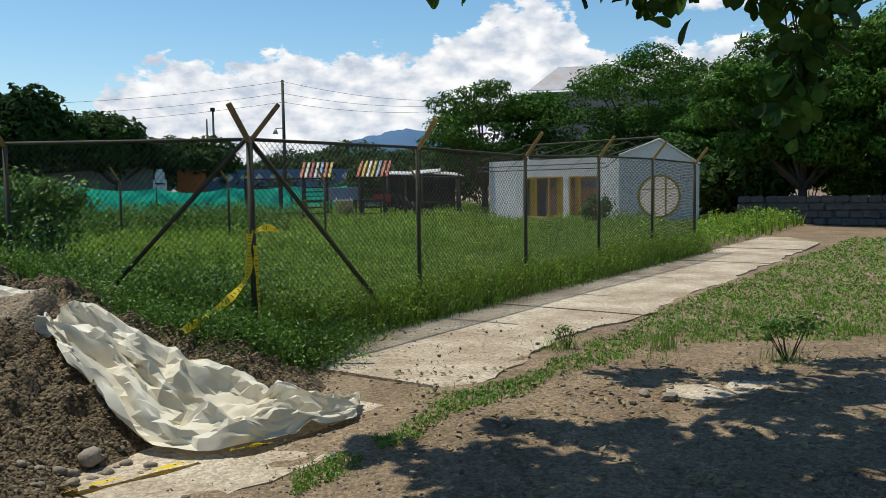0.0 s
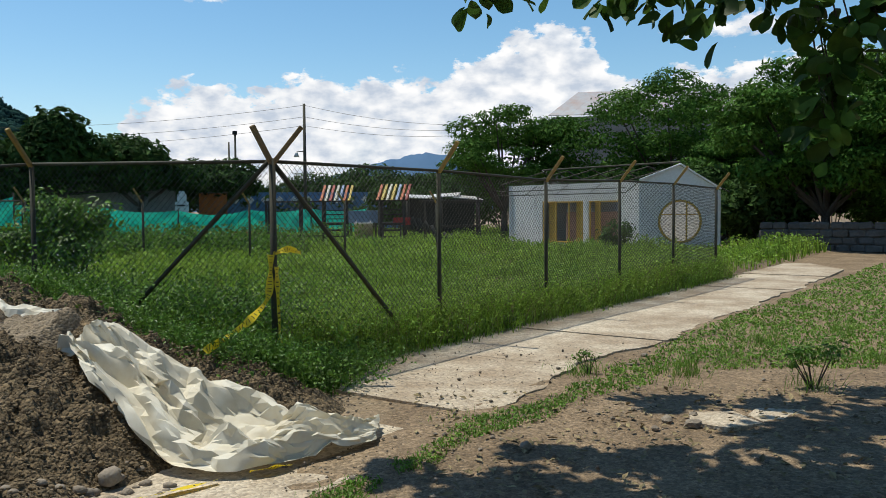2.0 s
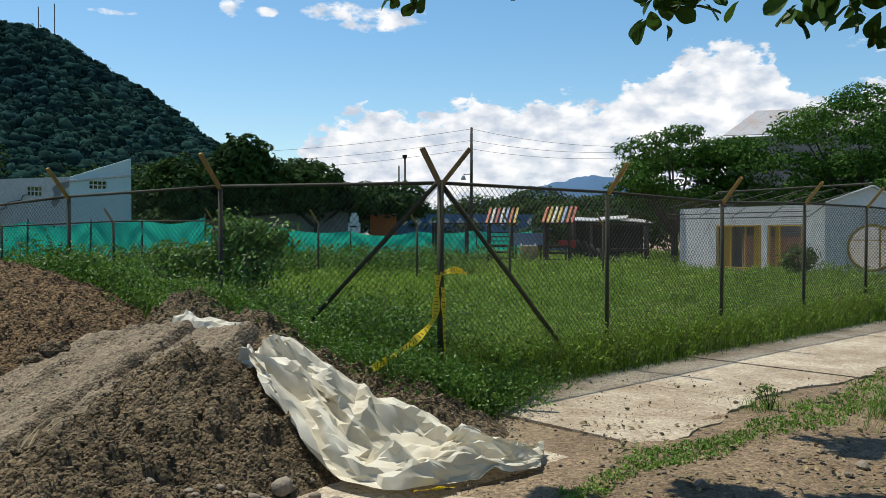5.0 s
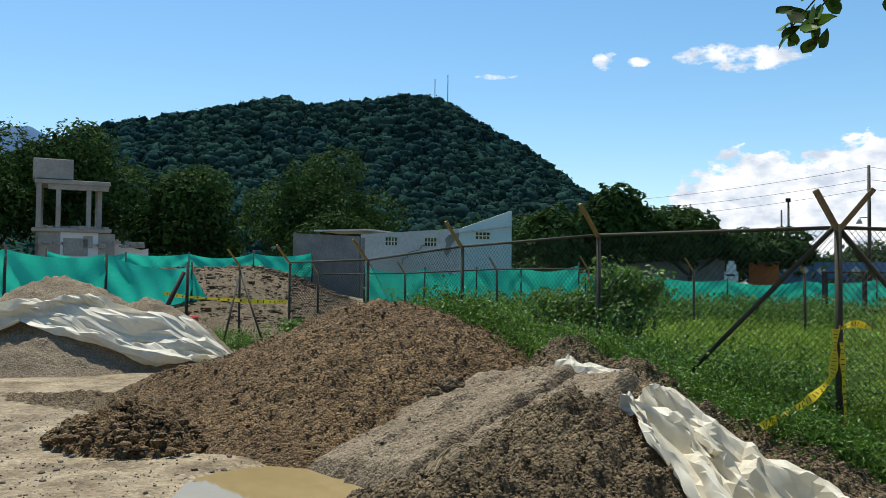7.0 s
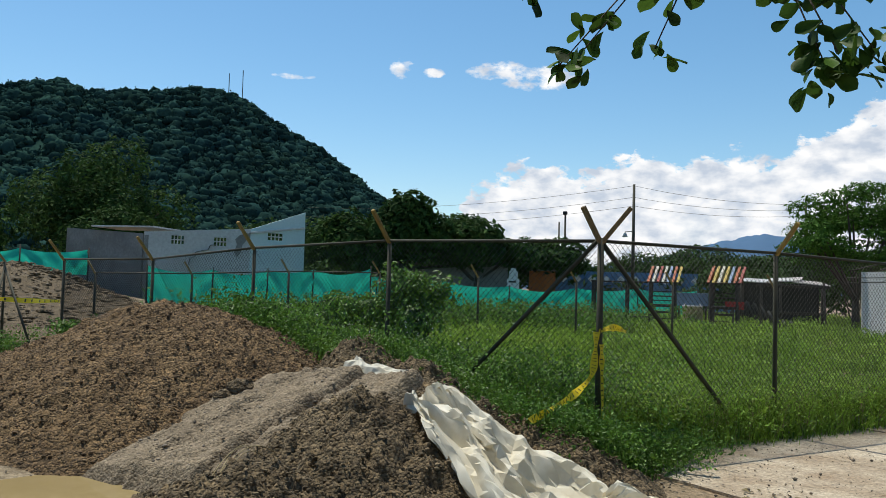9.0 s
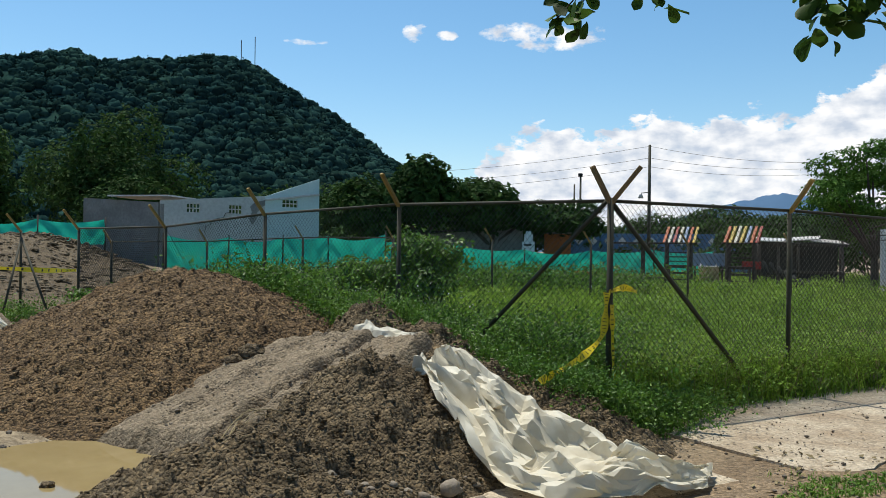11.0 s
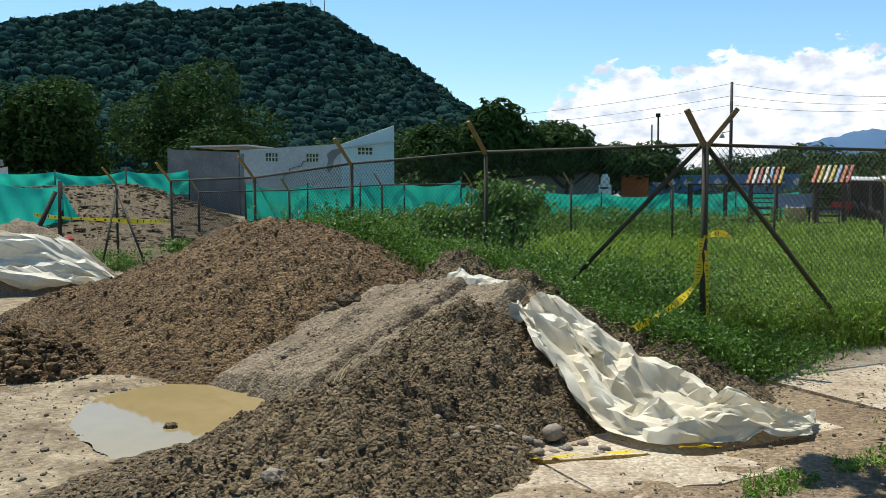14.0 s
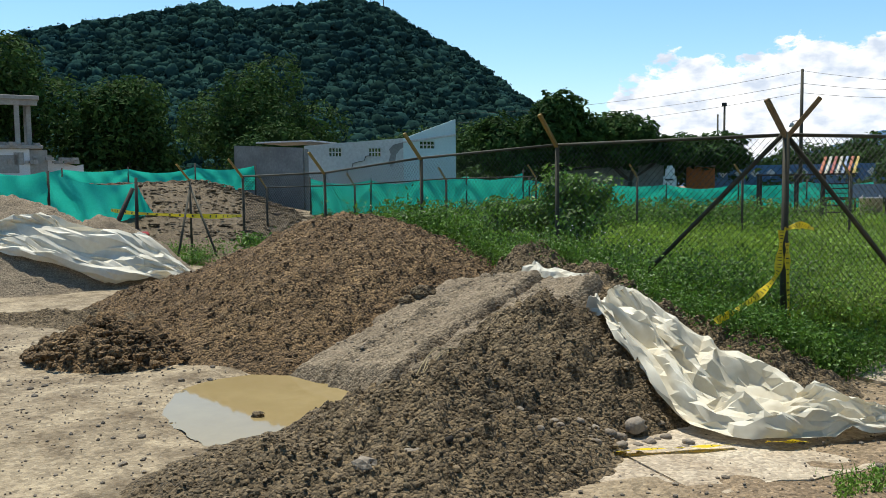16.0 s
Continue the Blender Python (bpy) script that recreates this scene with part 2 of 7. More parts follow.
M_YEL = mat("yellow_paint", [(0.55, 0.33, 0.05), (0.62, 0.40, 0.08)], 3, 30, rough=0.6, bump=0.1)
M_TAPE = mat("caution_yellow", [(0.80, 0.60, 0.02), (0.85, 0.67, 0.05), (0.70, 0.50, 0.02)], 6, 30, rough=0.4, bump=0.05, through_light=0.25)
M_BLACK = mat("black_print", [(0.02, 0.02, 0.02), (0.03, 0.03, 0.03)], 6, 30, rough=0.5, bump=0)
M_DKWOOD = mat("dark_timber", [(0.035, 0.03, 0.027), (0.06, 0.05, 0.042), (0.02, 0.018, 0.016)], 4, 30, rough=0.85, bump=0.3)
M_BARK = mat("bark", [(0.06, 0.048, 0.038), (0.11, 0.09, 0.07), (0.03, 0.025, 0.02)], 5, 30, bump=0.9, depth=0.03, stretch=(1, 1, 0.3))
M_GRASS = mat("field_grass", [(0.17, 0.30, 0.028), (0.30, 0.43, 0.06), (0.09, 0.18, 0.018)], 0.9, 5, rough=0.55, bump=0, through_light=0.35, isl=0.55)
M_WEED = mat("weed_leaf", [(0.075, 0.17, 0.02), (0.15, 0.27, 0.038), (0.04, 0.095, 0.014)], 0.9, 5, rough=0.5, bump=0, through_light=0.3, isl=0.5)
M_DRY = mat("dry_stem", [(0.30, 0.24, 0.13), (0.22, 0.17, 0.09)], 2, 9, bump=0, isl=0.3)
M_LAWN = mat("short_grass", [(0.12, 0.24, 0.03), (0.20, 0.33, 0.05), (0.08, 0.16, 0.02)], 0.8, 6, rough=0.6, bump=0, through_light=0.3, isl=0.4)
M_TREE = mat("tree_leaf", [(0.05, 0.128, 0.017), (0.098, 0.195, 0.03), (0.026, 0.072, 0.012)], 0.35, 3, rough=0.7, bump=0, through_light=0.2, isl=0.45, spec=0.1)
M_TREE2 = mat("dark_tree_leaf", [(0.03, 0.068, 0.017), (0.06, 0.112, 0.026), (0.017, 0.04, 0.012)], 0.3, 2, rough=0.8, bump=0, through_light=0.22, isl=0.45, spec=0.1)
M_LEAF = mat("almond_leaf", [(0.04, 0.095, 0.014), (0.075, 0.15, 0.02), (0.025, 0.055, 0.01)], 3, 30, rough=0.5, bump=0.05, through_light=0.28, isl=0.5, spec=0.15)
# forest green shifted towards blue, so the colour itself carries the haze
M_HILL = mat("hazed_hill_wood", [(0.013, 0.035, 0.034), (0.029, 0.064, 0.048), (0.009, 0.024, 0.027)], 0.025, 0.6, rough=1.0, bump=0.5, depth=0.8, isl=0.5, spec=0.0)
# distance haze is painted in: the blue is air, not rock
M_FAR = mat("hazed_mountain", [(0.085, 0.15, 0.25), (0.10, 0.17, 0.27), (0.07, 0.13, 0.22)], 0.002, 0.01, rough=1.0, bump=0, spec=0.0)
# white plaster with the shade of the house front mixed into its colour
M_PLASTER = mat("shaded_plaster", [(0.52, 0.51, 0.49), (0.60, 0.59, 0.57), (0.33, 0.31, 0.29)], 0.7, 6, rough=0.85, bump=0.25)
# grey block colours at under half their value, for boundary wall and cracks
M_DKBLOCK = mat("dark_block", [(0.085, 0.08, 0.075), (0.14, 0.13, 0.12), (0.05, 0.047, 0.043)], 0.9, 8, rough=0.95, bump=0.4)
M_SHEET = mat("dark_sheet", [(0.02, 0.022, 0.022), (0.04, 0.04, 0.04)], 1, 9, bump=0.2)


def water_mat():
    m = mat("muddy_water", [(0.30, 0.225, 0.105), (0.34, 0.26, 0.125), (0.27, 0.20, 0.09)], 1.2, 5, rough=0.04, bump=0.0, spec=0.5)
    return m


M_WATER = water_mat()


# ---- mesh helpers ----
def mesh_ob(name, V, F, material, parent=None, label="", smooth=False):
    me = bpy.data.meshes.new(name)
    V = np.asarray(V, dtype=np.float32)
    if isinstance(F, np.ndarray):
        n, k = F.shape
        me.vertices.add(len(V))
        me.vertices.foreach_set("co", V.ravel())
        me.loops.add(n * k)
        me.loops.foreach_set("vertex_index", F.astype(np.int32).ravel())
        me.polygons.add(n)
        me.polygons.foreach_set("loop_start", np.arange(0, n * k, k, dtype=np.int32))
        me.polygons.foreach_set("loop_total", np.full(n, k, dtype=np.int32))
        me.update(calc_edges=True)
    else:
        me.from_pydata([tuple(map(float, v)) for v in V], [], F)
    me.polygons.foreach_set("use_smooth", [smooth] * len(me.polygons))
    me.materials.append(material)
    ob = new(name, me)
    if parent:
        ob.parent = parent
        ob.matrix_parent_inverse = parent.matrix_world.inverted() if False else Matrix.Translation(-parent.location)
    if label:
        ob["label"] = label
    return ob


def part(name, bm, material, parent=None, label="", smooth=False):
    me = bpy.data.meshes.new(name)
    bm.normal_update()
    bm.to_mesh(me)
    bm.free()
    me.materials.append(material)
    if smooth:
        me.polygons.foreach_set("use_smooth", [True] * len(me.polygons))
    ob = new(name, me)
    if parent:
        ob.parent = parent
        ob.matrix_parent_inverse = Matrix.Translation(-parent.location)
        if parent.parent:
            ob.matrix_parent_inverse = Matrix.Translation(-parent.parent.location) if parent.type == "EMPTY" else Matrix.Identity(4)
    if label:
        ob["label"] = label
    return ob


def thing(name, at, label, category, group="", kind=""):
    e = new(name)
    e.location = at
    e.empty_display_size = 0.1
    return tagged(e, label, category, group, kind)


def bm_box(bm, c, size, rz=0.0, bev=0.0, m=None):
    g = bmesh.ops.create_cube(bm, size=1.0)["verts"]
    M = (m if m is not None else Matrix.Translation(c) @ Matrix.Rotation(rz, 4, "Z")) @ Matrix.Diagonal((*size, 1))
    bmesh.ops.transform(bm, matrix=M, verts=g)
    if bev:
        es = list({e for v in g for e in v.link_edges})
        bmesh.ops.bevel(bm, geom=es, offset=bev, segments=1, affect="EDGES")
    return g


def bm_bar(bm, a, b, r, n=8, r2=None):
    a, b = Vector(a), Vector(b)
    d = b - a
    g = bmesh.ops.create_cone(bm, cap_ends=True, segments=n, radius1=r, radius2=r if r2 is None else r2, depth=d.length)["verts"]
    bmesh.ops.transform(bm, matrix=Matrix.Translation((a + b) / 2) @ d.to_track_quat("Z", "Y").to_matrix().to_4x4(), verts=g)


def box(name, c, size, material, parent=None, rz=0.0, bev=0.01, label=""):
    bm = bmesh.new()
    bm_box(bm, c, size, rz, bev)
    return part(name, bm, material, parent, label)


def bar(name, a, b, r, material, parent=None, n=8, r2=None, label=""):
    bm = bmesh.new()
    bm_bar(bm, a, b, r, n, r2)
    return part(name, bm, material, parent, label, smooth=n > 6)


def beam(name, a, b, w, h, material, parent=None, label=""):
    """A square-cut timber or angle from a to b."""
    a, b = Vector(a), Vector(b)
    d = b - a
    bm = bmesh.new()
    m = Matrix.Translation((a + b) / 2) @ d.to_track_quat("Z", "Y").to_matrix().to_4x4()
    bm_box(bm, None, (w, h, d.length), 0, min(w, h) * 0.12, m)
    return part(name, bm, material, parent, label)


def fbm(x, y, s, oct=4, seed=0.0, gain=0.5):
    """Value noise on arrays, from summed lattice noise."""
    out = np.zeros_like(x, dtype=float)
    a, f = 1.0, 1.0 / s
    for o in range(oct):
        X, Y = x * f + 17.3 * o + seed, y * f - 9.7 * o + seed * 1.7
        xi, yi = np.floor(X).astype(np.int64), np.floor(Y).astype(np.int64)
        u, v = X - xi, Y - yi
        u, v = u * u * (3 - 2 * u), v * v * (3 - 2 * v)

        def h(i, j):
            n = (i * 374761393 + j * 668265263 + o * 1442695) & 0x7FFFFFFF
            n = ((n ^ (n >> 13)) * 1274126177) & 0x7FFFFFFF
            return ((n ^ (n >> 16)) & 0xFFFF) / 65535.0 - 0.5
        out += a * ((h(xi, yi) * (1 - u) + h(xi + 1, yi) * u) * (1 - v) + (h(xi, yi + 1) * (1 - u) + h(xi + 1, yi + 1) * u) * v)
        a *= gain
        f *= 2.0
    return out


def grid_faces(nx, ny):
    i = np.arange(nx * ny).reshape(ny, nx)
    return np.stack([i[:-1, :-1], i[:-1, 1:], i[1:, 1:], i[1:, :-1]], -1).reshape(-1, 4)


# ---- plan ----
CORNER = np.array([-0.503, 9.938])
U = np.array([math.cos(radians(50.3)), math.sin(radians(50.3))])     # along the path-side fence
V = np.array([U[1], -U[0]])                                          # from that fence out over the path
W = np.array([math.cos(radians(157.5)), math.sin(radians(157.5))])   # along the yard's other fence
WN = np.array([-W[1], W[0]])                                         # from it out to the mounds


def uv(u, v, z=0.0):
    p = CORNER + u * U + v * V
    return Vector((p[0], p[1], z))


def wv(w, n, z=0.0):
    p = CORNER + w * W + n * WN
    return Vector((p[0], p[1], z))


def inside_yard(x, y, margin=0.0):
    dx, dy = x - CORNER[0], y - CORNER[1]
    return (dx * V[0] + dy * V[1] < -margin) & (dx * WN[0] + dy * WN[1] < -margin)


def yard_rise(x, y):
    dx, dy = x - CORNER[0], y - CORNER[1]
    k = np.minimum(-(dx * V[0] + dy * V[1]), -(dx * WN[0] + dy * WN[1]))
    return 0.16 * np.clip(k / 0.25 + 0.6, 0, 1)


def ground_z(x, y):
    x, y = np.asarray(x, float), np.asarray(y, float)
    r = np.hypot(x, y)
    near = np.clip(1.5 - r / 40, 0, 1)
    dx, dy = x - CORNER[0], y - CORNER[1]
    v, u = dx * V[0] + dy * V[1], dx * U[0] + dy * U[1]
    onpath = np.clip((v - 0.1) / 0.1, 0, 1) * np.clip((2.3 - v) / 0.1, 0, 1) * np.clip((u + 7) / 0.2, 0, 1) * np.clip((19 - u) / 0.2, 0, 1)
    lump = 0.05 * fbm(x, y, 1.3, 4, 3) + 0.02 * fbm(x, y, 0.25, 3, 5)
    pud = np.clip(1.5 - 1.3 * (((x + 3.95 + 0.35 * (y - 6.4)) / 0.98) ** 2 + ((y - 6.38) / 1.02) ** 2), 0, 1)
    far_s = np.clip((-0.65 * x + 0.76 * y - 20) / 18, 0, 1)
    far_p = np.clip((-0.76 * x - 0.65 * y + 3) / 5, 0, 1)
    bank = 1.75 * far_s ** 2 * (3 - 2 * far_s) * far_p * np.clip(4 - r / 60, 0, 1)
    front = (u < -1.5) & (v > 0)
    lump = np.where(front, lump * 0.75, lump)
    return near * lump * (1 - 0.7 * onpath) * (1 - pud) - 0.022 * onpath + yard_rise(x, y) * near - 0.07 * pud + bank


# ---- ground ----
def build_ground():
    xs = np.concatenate([-np.geomspace(4500, 16, 40), np.arange(-14, 8, 0.12), np.arange(8, 15, 0.25), np.geomspace(15.2, 4500, 42)])
    ys = np.concatenate([-np.geomspace(4500, 2, 30), [-1.0, 0.0, 1.0], np.arange(2, 14, 0.12), np.arange(14, 25, 0.25), np.geomspace(25.3, 4500, 40)])
    X, Y = np.meshgrid(xs, ys)
    Z = ground_z(X, Y)
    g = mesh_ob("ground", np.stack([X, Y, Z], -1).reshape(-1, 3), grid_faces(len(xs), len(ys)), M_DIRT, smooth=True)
    tagged(g, "bare trodden earth, brown and dusty with pebbles", "ground", kind="structure")


build_ground()


# ---- mounds of building material ----
def dome(x, y, cx, cy, rx, ry, h, rot=0.0, p=1.6):
    c, s = math.cos(rot), math.sin(rot)
    X, Y = (x - cx) * c + (y - cy) * s, -(x - cx) * s + (y - cy) * c
    r = np.sqrt((X / rx) ** 2 + (Y / ry) ** 2)
    return h * np.clip(1 - r ** p, -0.4, 1)


def heap_brown(x, y):
    h = dome(x, y, -5.5, 9.8, 3.1, 2.75, 1.34, 0.1, 1.35)
    return np.maximum(h, dome(x, y, -7.6, 9.4, 2.0, 1.5, 0.55, 0.0, 1.4))


def heap_dark(x, y):
    a = dome(x, y, -2.0, 7.55, 1.25, 1.3, 0.72, 0.0, 1.1)
    b = dome(x, y, -2.15, 6.1, 1.12, 1.55, 0.40, 0.1, 1.25)
    f = dome(x, y, -2.5, 5.0, 0.85, 1.0, 0.17, 0.4, 1.3)
    c = dome(x, y, -1.75, 8.5, 1.35, 1.3, 0.74, 0.0, 1.2)
    g = dome(x, y, -1.05, 8.75, 1.25, 0.85, 0.43, -0.25, 1.3)
    d = dome(x, y, -3.1, 10.0, 1.3, 1.2, 0.98, 0.0, 1.3)
    e = dome(x, y, -2.3, 9.45, 1.2, 1.0, 0.84, 0.0, 1.3)
    hole = 0.24 * np.exp(-((x + 1.62) ** 2 + (y - 6.42) ** 2) / 0.02) + 0.07 * np.exp(-((x + 2.2) ** 2 / 0.02 + (y - 5.2) ** 2 / 0.006))
    return np.maximum.reduce([a, b, c, d, e, f, g]) - hole


def heap_ramp(x, y):
    # a packed wedge that rises from the puddle to the crest
    z = 0.11 + 0.297 * (y - 7.15) + 0.19 * (x + 3.89)
    top = (y - 9.1) + 0.33 * (x + 3.97)
    z = z - np.clip(top, 0, 9) * 0.9 - np.clip(6.8 - y, 0, 9) * 0.5
    s = (x + 3.6) - 0.32 * (y - 7.0)
    z = z - np.clip(-0.75 - s, 0, 9) * 0.8
    lim = 0.75 + 0.5 * np.clip((y - 6.9) / 0.8, 0, 1)
    z = z - np.clip(s - lim, 0, 9) * 1.6
    rut = np.exp(-((s - 0.62) / 0.05) ** 2) + 0.8 * np.exp(-((s + 0.30) / 0.05) ** 2)
    berm = np.exp(-((s - 0.50) / 0.06) ** 2) + np.exp(-((s + 0.19) / 0.05) ** 2)
    toe = (y - 7.2) + 0.29 * (x + 4.3)
    z = np.minimum(z, 1.6 * toe)
    return z - 0.085 * rut + 0.045 * berm


HEAP_FUNCS = [heap_brown, heap_dark, heap_ramp]


def heap_top(x, y):
    x, y = np.asarray(x, float), np.asarray(y, float)
    return np.maximum.reduce([ground_z(x, y)] + [f(x, y) for f in HEAP_FUNCS])


HEAP_GRID = {}


def heap_surface(fn, x, y):
    """Height of the finished, roughened heap."""
    xs, ys, Z = HEAP_GRID[fn]
    i = np.clip(((x - xs[0]) / (xs[1] - xs[0])).astype(int), 0, len(xs) - 1)
    j = np.clip(((y - ys[0]) / (ys[1] - ys[0])).astype(int), 0, len(ys) - 1)
    return Z[j, i]


def heap(name, fn, x0, x1, y0, y1, step, rough, material, label, clods, seed):
    xs, ys = np.arange(x0, x1, step), np.arange(y0, y1, step)
    X, Y = np.meshgrid(xs, ys)
    Z = fn(X, Y)
    Z = Z + np.clip(Z * 3 + 0.3, 0, 1) * (0.7 * rough * fbm(X, Y, 0.55, 3, seed) + 0.75 * rough * np.abs(fbm(X, Y, 0.16, 3, seed + 3)) * 2 + 0.42 * rough * fbm(X, Y, 0.06, 2, seed + 7))
    HEAP_GRID[fn] = (xs, ys, Z)
    gz = ground_z(X, Y)
    F = grid_faces(len(xs), len(ys))
    keep = (Z - gz).reshape(-1)[F].max(1) > -0.03
    Z = np.maximum(Z, gz - 0.04)
    P = np.stack([X, Y, Z], -1).reshape(-1, 3)
    F = F[keep]
    used = np.unique(F)
    m = np.zeros(len(P), int)
    m[used] = np.arange(len(used))
    ob = mesh_ob(name, P[used], m[F], material, smooth=True)
    tagged(ob, label, "dirt mound")
    return ob


def bank_top(x, y):
    return ground_z(x, y) + 0.03 + np.maximum(dome(x, y, -24.0, 29.0, 13.0, 13.0, 0.2, 0, 0.8), 0)


heap("rubble_bank", bank_top, -38, -10, 15, 44, 0.22, 0.08, M_DARK, "low bank of dark rubble-strewn soil on the cleared site", 0, 51)
heap("gravel_mound", heap_brown, -10.0, -2.0, 6.6, 12.8, 0.026, 0.088, M_GRAVEL, "large mound of brown gravelly soil on the bare ground", 0, 2)
heap("sand_mound", heap_dark, -4.6, 0.6, 3.8, 11.4, 0.022, 0.125, M_DARK, "mound of dark damp sand with clods and stones", 0, 11)
heap("packed_ramp", heap_ramp, -5.2, -1.4, 6.2, 10.0, 0.025, 0.06, M_RAMP, "packed sand ramp with shovel tracks between the mounds", 0, 21)
heap("small_mound", lambda x, y: dome(x, y, -6.5, 7.0, 0.9, 0.6, 0.36, 0.2, 1.2), -7.6, -5.4, 6.1, 8.0, 0.03, 0.16, M_GRAVEL, "small heap of crumbly brown soil", 0, 31)
heap("churned_soil", lambda x, y: np.maximum(dome(x, y, -8.4, 8.3, 2.0, 0.55, 0.13, 0.12, 1.2), dome(x, y, -7.0, 8.0, 1.2, 0.9, 0.2, 0.0, 1.2)), -10.6, -5.6, 7.0, 9.2, 0.03, 0.16, M_DARK, "dark churned soil trodden out beside the mounds", 0, 35)
heap("sand_mound", lambda x, y: np.maximum(dome(x, y, -14.2, 11.0, 2.9, 2.6, 1.62, 0, 1.3), dome(x, y, -12.7, 11.9, 1.8, 1.7, 1.22, 0, 1.3)), -17.5, -10, 7.5, 15, 0.06, 0.10, M_RAMP, "grey-brown pile of sand beside the netting", 0, 41)


# ---- puddle ----
def build_puddle():
    rim = [(-4.87, 6.24), (-4.78, 6.6), (-4.72, 6.89), (-4.5, 7.2), (-4.1, 7.35), (-3.3, 7.1), (-2.95, 6.6), (-2.9, 6.0), (-3.2, 5.5), (-3.5, 5.55), (-3.9, 5.75), (-4.3, 5.85), (-4.7, 6.0)]
    cx, cy = -3.9, 6.4
    V_, F = [(cx, cy, -0.03)], []
    n = 104
    for i in range(n):
        k = i * len(rim) / n
        a, b = rim[int(k) % len(rim)], rim[(int(k) + 1) % len(rim)]
        f = k - int(k)
        g = 1.42 + 0.03 * math.sin(i * 1.3)
        V_.append((cx + g * (a[0] + (b[0] - a[0]) * f - cx), cy + g * (a[1] + (b[1] - a[1]) * f - cy), -0.03))
        F.append((0, 1 + i, 1 + (i + 1) % n))
    ob = mesh_ob("puddle", V_, F, M_WATER)
    tagged(ob, "shallow puddle of muddy yellow-brown water", "puddle", kind="structure")


build_puddle()


# ---- concrete path ----
def prism(name, poly, z0, z1, material, parent=None, label="", bev=0.012):
    bm = bmesh.new()
    vs = [bm.verts.new((p[0], p[1], z1)) for p in poly]
    f = bm.faces.new(vs)
    if f.normal.z < 0:
        f.normal_flip()
    r = bmesh.ops.extrude_face_region(bm, geom=[f])
    for v in r["geom"]:
        if isinstance(v, bmesh.types.BMVert):
            v.co.z = z0
    bmesh.ops.recalc_face_normals(bm, faces=bm.faces)
    return part(name, bm, material, parent, label)


def build_path():
    path = thing("path", (uv(5, 1.2, 0.0)), "cracked pale concrete footpath beside the fence", "path", kind="structure")
    rnd = random.Random(4)

    def edge(u):
        if u < -0.7:
            return 2.70
        return 2.42 - 0.022 * u + 0.06 * math.sin(u * 1.7) - 0.2 * math.exp(-((u - 2.3) / 0.9) ** 2)
    cuts = [-4.3, -3.1, -0.75, -0.1, 2.1, 4.2, 6.6, 9.0, 11.5, 13.6, 15.2]
    for a, b in zip(cuts, cuts[1:]):
        if a == -0.75:
            continue
        lo = 0.35 if a < -0.7 else 0.12
        g = 0.008
        poly = []
        n = 26
        for i in range(n + 1):
            u = a + g + (b - a - 2 * g) * i / n
            poly.append(uv(u, edge(u) + rnd.uniform(-0.018, 0.018) + 0.06 * math.sin(u * 5.3) * math.sin(u * 2.1 + 1)))
        mid = rnd.uniform(-0.07, 0.07)
        for i in range(n, -1, -1):
            u = a + g + (b - a - 2 * g) * i / n
            poly.append(uv(u + (mid if 0 < i < n else 0), lo + rnd.uniform(-0.03, 0.03)))
        prism("slab", poly, -0.12, (0.006 if a > -0.7 else -0.008) + rnd.uniform(-0.006, 0.006), M_CONC, path)
    prism("slab", [uv(15.22, 2.1), uv(15.22, 0.12), uv(16.4, -1.1), uv(19.2, -1.9), uv(19.6, 0.8), uv(17.6, 2.0)], -0.12, 0.012, M_CONC, path)


build_path()


# ---- hill and distance ----
def hill_profile(a):
    """Crest height in metres over azimuth (degrees from +y, to the right), 600 m off."""
    A = [-75, -66, -62, -59.5, -58, -55.4, -51.4, -47.7, -45.4, -43.5, -42.9, -39.7, -35.8, -33.5, -32.2, -30, -29.1, -27.5, -25.5, -23.6, -20.8, -18, -14]
    E = [5, 6, 7, 8.2, 8.75, 9.9, 10.9, 11.65, 12.2, 12.4, 11.95, 12.2, 12.8, 12.7, 12.15, 10.75, 10.2, 9.5, 8.0, 6.6, 4.4, 2.2, 0.2]
    return 600 * np.tan(np.radians(np.interp(a, A, E))) - 2.2


